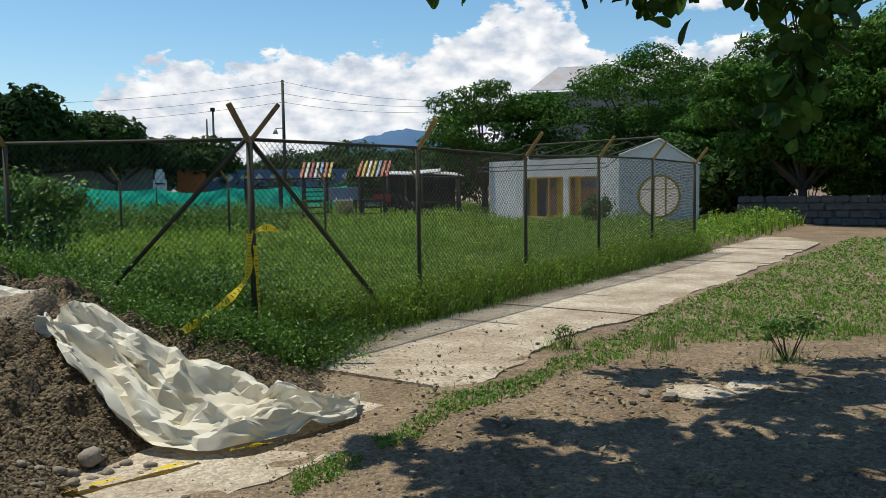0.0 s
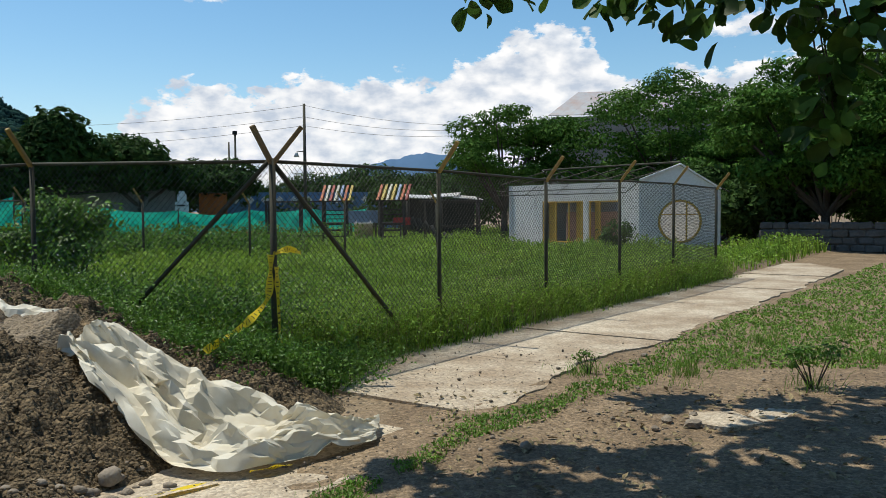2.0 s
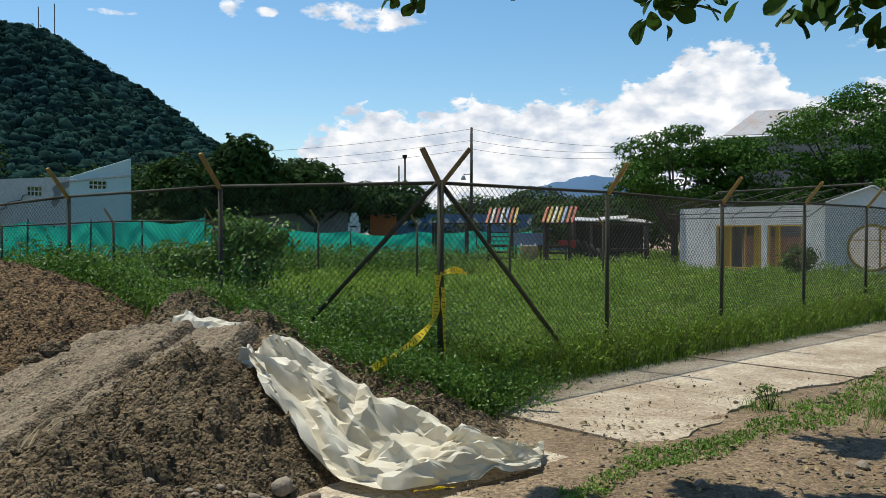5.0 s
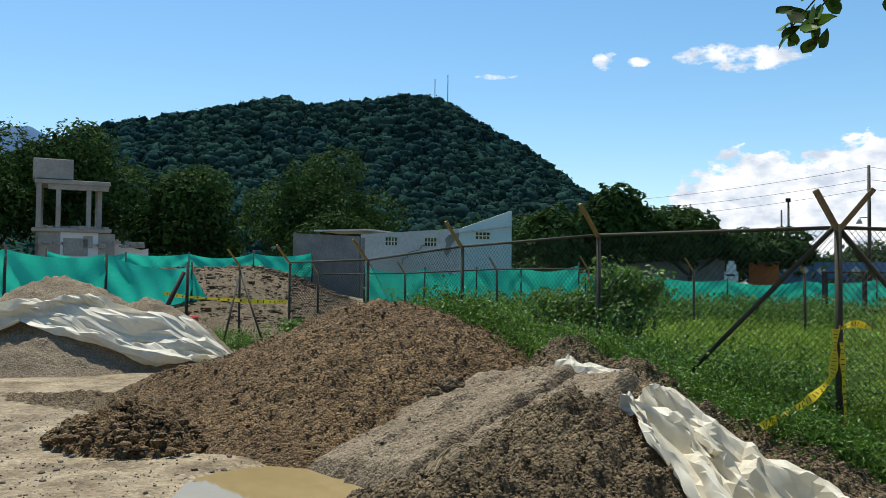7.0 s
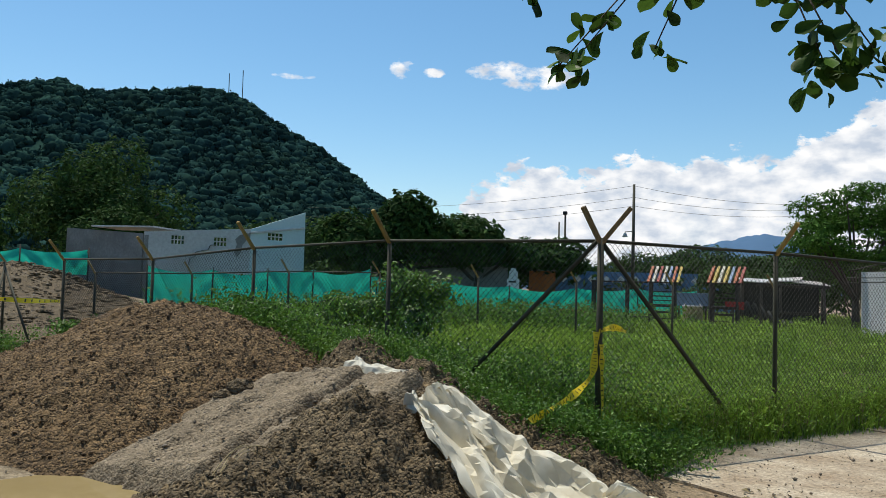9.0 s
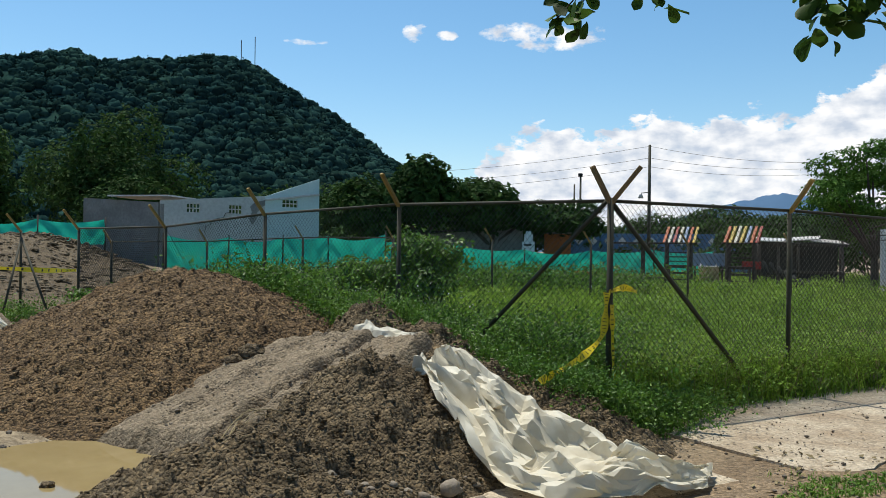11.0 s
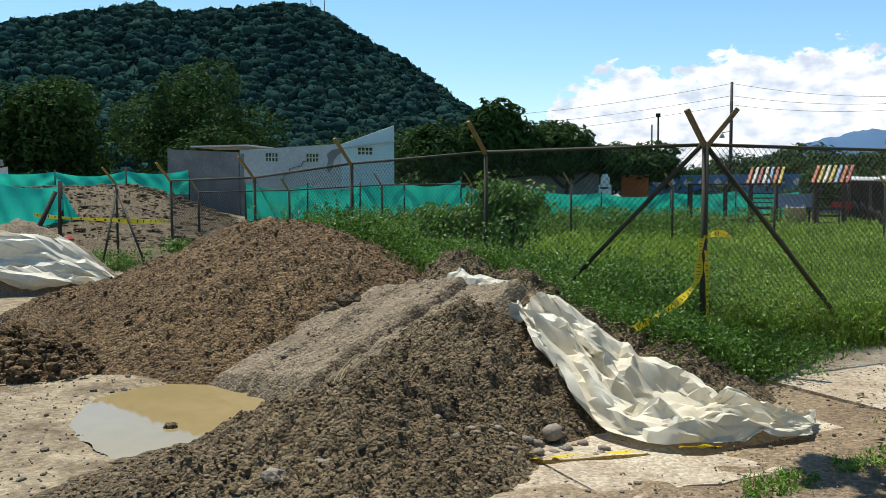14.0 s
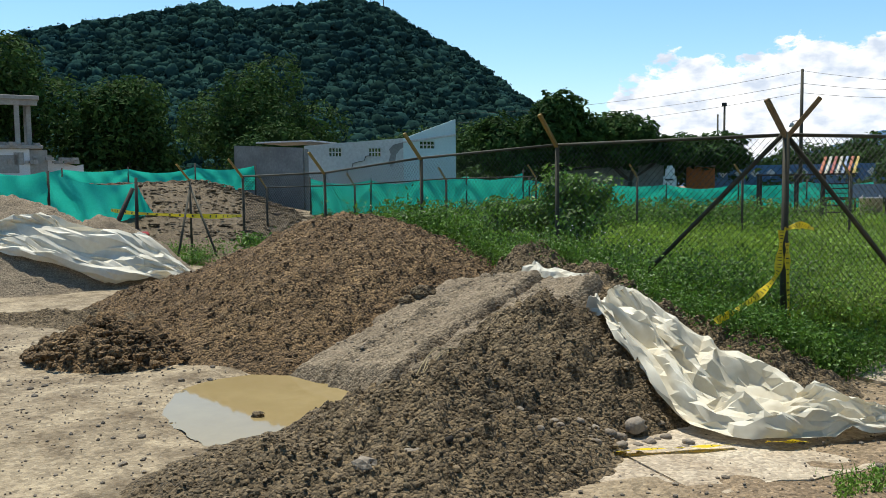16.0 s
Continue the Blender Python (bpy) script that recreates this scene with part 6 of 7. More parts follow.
# ---- caution tape ----
def tape(pts, width, label, seed, sagfold=0.0, up=None, twist=0.0):
    """Yellow ribbon through pts with black printed bars as its own strips."""
    rng = random.Random(seed)
    t = thing("caution_tape", pts[0], label, "caution tape", "caution tape")
    pts = [Vector(p) for p in pts]
    n = 24 * (len(pts) - 1)
    line = []
    k = [i / (len(pts) - 1) for i in range(len(pts))]
    for i in range(n + 1):
        s = i / n * (len(pts) - 1)
        j = min(int(s), len(pts) - 2)
        f = s - j
        p0, p1, p2, p3 = pts[max(j - 1, 0)], pts[j], pts[j + 1], pts[min(j + 2, len(pts) - 1)]
        line.append(0.5 * ((2 * p1) + (p2 - p0) * f + (2 * p0 - 5 * p1 + 4 * p2 - p3) * f * f + (3 * p1 - p0 - 3 * p2 + p3) * f ** 3))
    rows = []
    for i, p in enumerate(line):
        d = (line[min(i + 1, n)] - line[max(i - 1, 0)]).normalized()
        a = twist * math.sin(i * 0.21 + seed) + (0.0 if up is None else up)
        side = d.cross(Vector((0.3, -1, 0.1))).normalized()
        nr = d.cross(side)
        side = side * math.cos(a) + nr * math.sin(a)
        w = width * (0.75 + 0.25 * math.sin(i * 0.17 + 2 * seed))
        rows.append((p - side * w / 2, p + side * w / 2, nr * math.cos(a) - side * 0 * 1))
    rb = mesh_ob("ribbon", [v for r in rows for v in r[:2]], [(2 * i, 2 * i + 1, 2 * i + 3, 2 * i + 2) for i in range(n)], M_TAPE, t, smooth=True)
    Vv, F = [], []
    for off in (0.002, -0.002):
        for i in range(0, n - 1):
            if (i % 7) in (0, 3):
                o = len(Vv)
                for q in (i + 0.15, i + 0.75):
                    j = int(q)
                    f = q - j
                    a, b = rows[j][0].lerp(rows[j + 1][0], f), rows[j][1].lerp(rows[j + 1][1], f)
                    e = rows[j][2] * off
                    Vv += [a.lerp(b, 0.22) + e, a.lerp(b, 0.78) + e]
                F.append((o, o + 1, o + 3, o + 2))
    tagged(mesh_ob("print", Vv, F, M_BLACK, rb, "black printed bars"), kind="stuff")
    return t


C = uv(0, 0)
tape([(C.x - 0.02, C.y - 0.05, 1.22), (C.x - 0.03, C.y - 0.06, 1.0), (C.x - 0.06, C.y - 0.12, 0.78), (-0.66, 9.3, 0.64), (-0.78, 8.85, 0.56), (-0.86, 8.45, 0.52)], 0.08, "sagging yellow caution tape tied to the corner post", 1, twist=0.5)
tape([(C.x + 0.0, C.y - 0.045, 1.23), (C.x + 0.14, C.y + 0.1, 1.26), (C.x + 0.24, C.y + 0.2, 1.22)], 0.08, "loose end of caution tape on the corner post", 2, twist=0.8)
tape([(C.x + 0.03, C.y - 0.04, 1.1), (C.x + 0.04, C.y - 0.05, 0.8), (C.x + 0.06, C.y - 0.05, 0.3)], 0.06, "caution tape wound down the corner post", 3, twist=0.9)
tape([(-1.27, 6.12, 0.02), (-1.05, 6.28, 0.018), (-0.87, 6.42, 0.02), (-0.62, 6.6, 0.018), (-0.42, 6.76, 0.02)], 0.075, "yellow caution tape lying on the ground", 4, up=1.45, twist=0.18)
tape([(-0.24, 6.83, 0.04), (-0.12, 6.9, 0.04), (0.0, 6.98, 0.03)], 0.06, "scrap of caution tape under the tarpaulin", 5, up=1.2, twist=0.3)
tape([(-17.5, 16.0, 1.2), (-15.6, 15.2, 1.15), (-13.6, 15.5, 1.08), (-12.0, 14.9, 1.12)], 0.11, "yellow caution tape strung across the gap", 6, twist=0.1)


# ---- stakes, barrel, boards and rubble behind the mounds ----
st = tagged(bar("stake", (-15.6, 14.0, -0.1), (-15.0, 14.6, 1.75), 0.07, M_DKWOOD, None, 7, 0.05), "leaning charred stake by the netting", "stake", "site stakes")
st = tagged(bar("stake", (-15.4, 15.0, -0.1), (-15.35, 15.0, 2.0), 0.05, M_DKWOOD, None, 7, 0.035), "upright rough stake by the netting", "stake", "site stakes")
bl = thing("red_barrel", (-15.6, 15.2, 0), "small red plastic container behind the tape", "container")
box("body", (-15.6, 15.2, 0.35), (0.45, 0.4, 0.7), mat("red_plastic", [(0.45, 0.03, 0.02), (0.52, 0.05, 0.03)], 3, 20, rough=0.4, bump=0.05), bl, 0.3, 0.05)
bar("cap", (-15.6, 15.2, 0.68), (-15.6, 15.2, 0.76), 0.07, M_BLACK, bl, 10)
rng_ = random.Random(77)
for k in range(5):
    a = (-9.6 + rng_.uniform(-0.6, 0.4), 12.4 + rng_.uniform(-0.4, 0.4))
    o = beam("board", (a[0] - 0.6, a[1] - 0.3 + 0.1 * k, 0.06 + 0.05 * k), (a[0] + 0.7, a[1] + 0.2 + 0.1 * k, 0.08 + 0.05 * k), 0.14, 0.035, M_DKWOOD if k % 2 else M_RUIN)
    tagged(o, "weathered loose board behind the mound", "board", "loose boards")


def chunk_field(name, n, place, size, material, label, category, seed, sub=1, flat=0.75):
    """Many small rough lumps joined as loose ground cover."""
    rng = np.random.default_rng(seed)
    bm = bmesh.new()
    bmesh.ops.create_icosphere(bm, subdivisions=sub, radius=1.0)
    bm.verts.ensure_lookup_table()
    bv = np.array([v.co[:] for v in bm.verts])
    bf = np.array([[v.index for v in f.verts] for f in bm.faces])
    bm.free()
    c, s = place(rng, n)
    n = len(c)
    s = s if s is not None else np.clip(size[0] * (1 - rng.random(n)) ** -0.38, size[0], size[1])
    j = 1 + rng.uniform(-0.25, 0.25, (n, len(bv), 1))
    ang = rng.uniform(0, 6.28, n)
    ca, sa = np.cos(ang)[:, None], np.sin(ang)[:, None]
    st_ = rng.uniform(0.65, 1.35, (n, 1, 3)) * np.array([1, 1, flat])
    q = bv[None] * j * st_
    q = np.stack([q[..., 0] * ca - q[..., 1] * sa, q[..., 0] * sa + q[..., 1] * ca, q[..., 2]], -1)
    P = c[:, None] + q * s[:, None, None]
    F = (bf[None] + (np.arange(n) * len(bv))[:, None, None]).reshape(-1, 3)
    ob = mesh_ob(name, P.reshape(-1, 3), F, material, smooth=False)
    return tagged(ob, label, category, kind="stuff")


def on(f, x0, x1, y0, y1, zmin, sink=0.0):
    def place(rng, n):
        x, y = rng.uniform(x0, x1, n * 3), rng.uniform(y0, y1, n * 3)
        z = f(x, y)
        k = (z >= heap_top(x, y) - 0.02) & (z > zmin)
        z = heap_surface(f, x, y)
        x, y, z = x[k][:n], y[k][:n], z[k][:n]
        return np.stack([x, y, z + sink], -1), None
    return place


chunk_field("gravel", 15000, on(heap_brown, -9, -2.4, 7, 12.4, 0.03, 0.004), (0.006, 0.02), mat("gravel_stone", [(0.13, 0.08, 0.042), (0.21, 0.14, 0.078), (0.065, 0.042, 0.024)], 6, 50, bump=0.3, isl=0.45), "loose brown gravel and crumbs over the mound", "gravel", 201)
chunk_field("clods", 12000, on(heap_dark, -3.6, -0.1, 4.0, 10.6, 0.0, 0.004), (0.006, 0.02), mat("clod_stone", [(0.14, 0.102, 0.058), (0.23, 0.172, 0.104), (0.055, 0.04, 0.025)], 6, 50, bump=0.3, isl=0.45), "dark crumbling clods over the sand mound", "clods", 202)
chunk_field("ramp_grit", 500, on(heap_ramp, -4.6, -1.9, 6.8, 9.3, 0.05, 0.003), (0.006, 0.02), M_STONE, "scattered grit on the packed ramp", "grit", 203)
chunk_field("small_heap_clods", 700, lambda rng, n: ((lambda a, r: (np.stack([-6.5 + 1.0 * r * np.cos(a), 7.0 + 0.7 * r * np.sin(a), 0.36 * (1 - r ** 1.2) + 0.04 + 0 * r], -1), None))(rng.uniform(0, 6.28, n), rng.random(n) ** 0.6)), (0.018, 0.07), M_GRAVEL, "soil clods on the small heap", "clods", 204)
chunk_field("yard_pebbles", 3500, lambda rng, n: ((lambda x, y: (np.stack([x, y, ground_z(x, y) + 0.004], -1), None))(rng.uniform(-9, 0.5, n), rng.uniform(3.6, 9, n))), (0.006, 0.03), M_STONE, "pebbles strewn over the trodden ground", "pebbles", 205)
chunk_field("path_pebbles", 1800, lambda rng, n: ((lambda x, y: (np.stack([x, y, np.maximum(ground_z(x, y), 0.012) + 0.003], -1), None))(rng.uniform(0, 6, n), rng.uniform(4.5, 11.5, n))), (0.005, 0.022), M_STONE, "pebbles and crumbs on path and earth", "pebbles", 206)
chunk_field("demolition_rubble", 700, lambda rng, n: ((lambda a, r: (np.stack([-27.0 + 5.0 * r * np.cos(a), 31.0 + 3.5 * r * np.sin(a), bank_top(-27.0 + 5.0 * r * np.cos(a), 31.0 + 3.5 * r * np.sin(a)) + 0.03 + 0.3 * np.clip(1 - r, 0, 1) * rng.random(n) + 0.05], -1), None))(rng.uniform(0, 6.28, n), rng.random(n) ** 0.6)), (0.05, 0.2), M_DARK, "heap of demolition rubble in front of the house", "rubble", 207, flat=0.5)


chunk_field("site_debris", 6500, lambda rng, n: ((lambda x, y: (np.stack([x, y, np.maximum(bank_top(x, y) + 0.07, ground_z(x, y) + 0.01)], -1), None))(rng.uniform(-36, -11.5, n), rng.uniform(17, 42, n))), (0.04, 0.17), M_DARK, "scattered demolition debris on the bare site", "debris", 208, flat=0.4)


def stone(x, y, r, z=None, seed=0, label="rounded grey river stone at the mound's foot", material=None):
    rng = random.Random(seed)
    bm = bmesh.new()
    bmesh.ops.create_icosphere(bm, subdivisions=2, radius=1.0)
    ph = [rng.uniform(0, 6) for _ in range(3)]
    for v in bm.verts:
        k = 1 + 0.13 * math.sin(3 * v.co.x + ph[0]) + 0.1 * math.sin(4 * v.co.y + ph[1]) + 0.08 * math.sin(5 * v.co.z + ph[2])
        k *= rng.uniform(0.96, 1.04)
        if not label.startswith("rounded"):
            k *= rng.uniform(0.8, 1.15)
        v.co = Vector((v.co.x * r * k * 1.15, v.co.y * r * k, v.co.z * r * k * 0.75))
    zz = float(heap_top(x, y)) if z is None else z
    bmesh.ops.translate(bm, verts=bm.verts, vec=(x, y, zz + r * 0.5))
    tagged(part("stone", bm, material or M_STONE, None, "", label.startswith("rounded")), label, "stone", "loose stones")


rs = random.Random(15)
stone(-1.06, 6.75, 0.07, seed=1)
for k in range(40):
    a = rs.uniform(0, 1)
    stone(-1.55 + 0.75 * a + rs.uniform(-0.2, 0.2), 6.1 + 0.75 * a + rs.uniform(-0.16, 0.22), rs.choice([0.014, 0.018, 0.022, 0.028, 0.036]), seed=20 + k)
for x, y, r in ((-1.62, 4.75, 0.045), (-1.5, 4.82, 0.04), (-0.75, 4.6, 0.03), (-1.85, 5.2, 0.05), (-2.05, 5.0, 0.06)):
    stone(x, y, r, seed=int(100 * r), label="loose stone on the bare ground")
# a black shoe, its shape stood in for by a dark stone
stone(-3.71, 6.03, 0.045, -0.045, 5, "black shoe in the puddle, built as a dark lump", M_DARK)
for x, y, r in ((1.55, 7.26, 0.07), (1.35, 7.5, 0.03), (3.45, 10.69, 0.06), (2.9, 7.75, 0.09), (2.75, 7.9, 0.07), (3.0, 8.0, 0.06), (2.6, 7.7, 0.05), (3.3, 8.6, 0.04), (2.2, 8.3, 0.035), (2.45, 9.2, 0.03)):
    stone(x, y, r * 0.6, seed=int(1000 * r + 10 * x), label="lump of broken concrete on the earth")
stone(-2.1, 7.5, 0.075, 0.69, 3, "dark squared clod on the mound's crest", M_DARK)
stone(-3.75, 8.55, 0.11, None, 6, "dark clod beside the packed ramp", M_DARK)
stone(-3.85, 8.4, 0.09, None, 8, "dark clod beside the packed ramp", M_DARK)
stick = bar("stick", (-1.74, 5.38, 0.24), (-1.67, 5.61, 0.26), 0.022, M_DKWOOD, None, 7, 0.016)
tagged(stick, "short charred stick lying on the sand mound", "stick")


def twig_hoop(a, b, rise):
    """A thin dry twig, bowed between two points."""
    a, b = Vector(a), Vector(b)
    bm = bmesh.new()
    pts = [a.lerp(b, i / 10) + Vector((0, 0, rise * math.sin(math.pi * (0.15 + 0.75 * i / 10)) - rise * 0.4)) for i in range(11)]
    for p0, p1 in zip(pts, pts[1:]):
        bm_bar(bm, p0, p1, 0.0035, 5)
    tagged(part("dry_twig", bm, M_DRY), "thin bowed dry twig stuck in the sand mound", "twig", "dry twigs")


twig_hoop((-2.28, 5.91, 0.39), (-2.7, 7.13, 0.37), 0.16)
twig_hoop((-2.25, 5.93, 0.4), (-2.45, 7.02, 0.39), 0.2)
twig_hoop((-2.28, 6.02, 0.41), (-2.8, 7.21, 0.37), 0.12)
twig_hoop((-2.35, 6.22, 0.39), (-2.53, 7.0, 0.35), 0.14)
prism_slab = thing("broken_slab", (3.3, 7.9, 0), "cracked concrete slab fragment sunk in the earth", "slab")
for k, poly in enumerate(([(2.9, 7.8), (3.1, 7.6), (3.42, 7.7), (3.36, 8.08), (3.0, 8.1)], [(3.46, 7.74), (3.85, 7.8), (3.95, 8.12), (3.6, 8.2), (3.44, 8.0)])):
    prism("fragment", poly, -0.1, 0.022 - 0.008 * k, M_CONC, prism_slab)


# ---- grass and weeds ----
def blades(name, xy, z, h, w, material, label, category, seed, lean=0.35):
    """Bent tapering blades, three triangles each."""
    rng = np.random.default_rng(seed)
    n = len(xy)
    a = rng.uniform(0, 2 * np.pi, n)
    d = np.stack([np.cos(a), np.sin(a), np.zeros(n)], -1)
    b = rng.uniform(0, 2 * np.pi, n)
    l = np.stack([np.cos(b), np.sin(b), np.zeros(n)], -1) * (lean * rng.random(n) * h)[:, None]
    base = np.concatenate([xy, z[:, None]], 1)
    up = np.array([0, 0, 1.0])
    hw = (w * rng.uniform(0.6, 1.3, n))[:, None] * 0.5
    m = base + l * 0.35 + up * (h * 0.55)[:, None]
    t = base + l + up * h[:, None]
    P = np.stack([base - d * hw, base + d * hw, m + d * hw * 0.8, m - d * hw * 0.8, t], 1).reshape(-1, 3)
    o = (np.arange(n) * 5)[:, None]
    F = np.concatenate([o + np.array([0, 1, 2]), o + np.array([0, 2, 3]), o + np.array([3, 2, 4])], 0)
    ob = mesh_ob(name, P, F, material)
    return tagged(ob, label, category, kind="stuff")


def leaves(name, c, s, material, label, category, seed, parent=None, up=0.6):
    """Small folded leaf quads at the given centres."""
    rng = np.random.default_rng(seed)
    n = len(c)
    nrm = rng.normal(size=(n, 3)) * 0.7 + np.array([0, 0, up])
    nrm /= np.linalg.norm(nrm, axis=1)[:, None]
    t = np.cross(nrm, rng.normal(size=(n, 3)))
    t /= np.linalg.norm(t, axis=1)[:, None] + 1e-9
    b = np.cross(nrm, t)
    k = np.asarray(s).reshape(-1, 1)
    P = np.stack([c - t * k, c - b * k * 0.5 + nrm * k * 0.2, c + t * k, c + b * k * 0.5 + nrm * k * 0.2], 1).reshape(-1, 3)
    ob = mesh_ob(name, P, np.arange(4 * n).reshape(n, 4), material, parent)
    return tagged(ob, label, category, kind="stuff")


def yard_points(n, rng, far=60.0, near=7.5):
    """Points in the yard, denser towards its corner."""
    r = near * (far / near) ** rng.random(n * 3)
    a = rng.uniform(radians(48), radians(160), n * 3)
    x, y = 0.6 + r * np.cos(a), 1.7 + r * np.sin(a)
    k = inside_yard(x, y, -0.12) & ((x + 8) * 18.5 + (y - 13.5) * 14 + 12 * fbm(x, y, 2.0, 3, 6) > 0) & ~((x > 5.3) & (y > 31 - (x - 9.7) * 0.2) & (y < 46))
    return x[k][:n], y[k][:n]


def field():
    rng = np.random.default_rng(301)
    x, y = yard_points(100000, rng)
    d = np.hypot(x - 0.6, y - 1.7)
    tall = 0.78 + 1.1 * fbm(x, y, 2.2, 3, 4) + 1.0 * fbm(x, y, 0.7, 3, 9)
    h = np.clip(0.36 * tall, 0.10, 0.7) * rng.uniform(0.45, 1.2, len(x))
    z = ground_z(x, y)
    blades("field_grass", np.stack([x, y], -1), z, h, 0.006 + 0.0011 * d, M_GRASS, "knee-high bright green grass filling the yard", "grass", 302)
    x, y = yard_points(130000, rng)
    d = np.hypot(x - 0.6, y - 1.7)
    tall = 0.78 + 1.1 * fbm(x, y, 2.2, 3, 4) + 1.0 * fbm(x, y, 0.7, 3, 9)
    zz = ground_z(x, y) + np.clip(0.36 * tall, 0.10, 0.7) * (0.35 + 0.75 * rng.random(len(x)) ** 0.6)
    leaves("field_weeds", np.stack([x, y, zz], -1), (0.013 + 0.0014 * d) * rng.uniform(0.6, 1.3, len(x)), M_GRASS, "small-leaved weeds growing through the grass", "weeds", 303)
    # small white flowers among the weeds behind the fence
    w, q = rng.uniform(2, 11, 420), -np.abs(rng.normal(size=420)) * 1.6
    p = CORNER + w[:, None] * W + q[:, None] * WN
    leaves("white_flowers", np.concatenate([p, (ground_z(p[:, 0], p[:, 1]) + rng.uniform(0.35, 0.95, 420))[:, None]], 1), rng.uniform(0.012, 0.024, 420), M_WHITE, "small white flowers on the tall weeds", "flowers", 304)


field()


def weed_band(name, pts, n, rad, height, size, seed, material, label):
    """Shrubby weeds: stems with leaves, thickest along pts."""
    rng = np.random.default_rng(seed)
    pts = np.array([p[:2] for p in pts], float)
    i = rng.integers(0, len(pts), n // 30)
    c = pts[i] + rng.normal(size=(len(i), 2)) * rad
    hh = height * rng.uniform(0.45, 1.15, len(i))
    g = heap_top(c[:, 0], c[:, 1])
    k = np.repeat(np.arange(len(i)), 30)
    f = rng.random(len(k)) ** 0.7
    spread = rng.normal(size=(len(k), 2)) * (0.05 + 0.14 * f)[:, None]
    tilt = (rng.normal(size=(len(i), 2)) * 0.18)[k] * (f * hh[k])[:, None]
    P = np.concatenate([c[k] + spread + tilt, (g[k] + hh[k] * f)[:, None]], 1)
    leaves(name, P, size * rng.uniform(0.6, 1.4, len(k)), material, label, "weeds", seed + 1)
    j = rng.random(len(i)) < 0.9
    blades("weed_stems", c[j], g[j], hh[j], np.full(j.sum(), 0.012), M_WEED, "thin green stems of the weeds", "weeds", seed + 2, 0.5)


def line_pts(a, b, n):
    return [Vector(a).lerp(Vector(b), i / (n - 1)) for i in range(n)]


# thick dark weeds between the mounds and the fence, and round the corner post
weed_band("corner_weeds", line_pts(wv(-0.1, 0.35), wv(4.6, 0.5), 34) + line_pts((-0.85, 9.15, 0), (-0.1, 9.5, 0), 14) + line_pts((-0.5, 8.95, 0), (-1.5, 9.7, 0), 14) + line_pts((-0.25, 9.6, 0), (0.2, 10.4, 0), 8), 56000, 0.22, 0.33, 0.019, 310, M_WEED, "dense dark weeds at the foot of the fence")
weed_band("fence_weeds", line_pts(wv(0.3, -0.5), wv(9, -0.6), 44), 54000, 0.45, 0.72, 0.025, 315, M_WEED, "tall leafy weeds behind the fence")
weed_band("path_weeds", line_pts(uv(0.2, -0.1), uv(13.5, -0.1), 50), 34000, 0.17, 0.42, 0.022, 320, M_GRASS, "weeds hanging over the footing along the path")
weed_band("mound_weeds", line_pts(wv(4.3, 0.6), wv(7.6, 1.0), 20), 14000, 0.3, 0.55, 0.03, 323, M_WEED, "weeds between the gravel mound and the fence")
weed_band("gap_weeds", line_pts(wv(13.5, 0.3), wv(15.5, 0.6), 12) + line_pts((-11.5, 15.5, 0), (-9.6, 13.6, 0), 10), 5000, 0.35, 0.4, 0.028, 325, M_WEED, "weeds round the end post of the fence")
weed_band("back_scrub", line_pts((-13.5, 26, 0), (-3, 33, 0), 30), 22000, 1.6, 1.0, 0.06, 330, M_WEED, "scrubby weeds at the back of the yard")


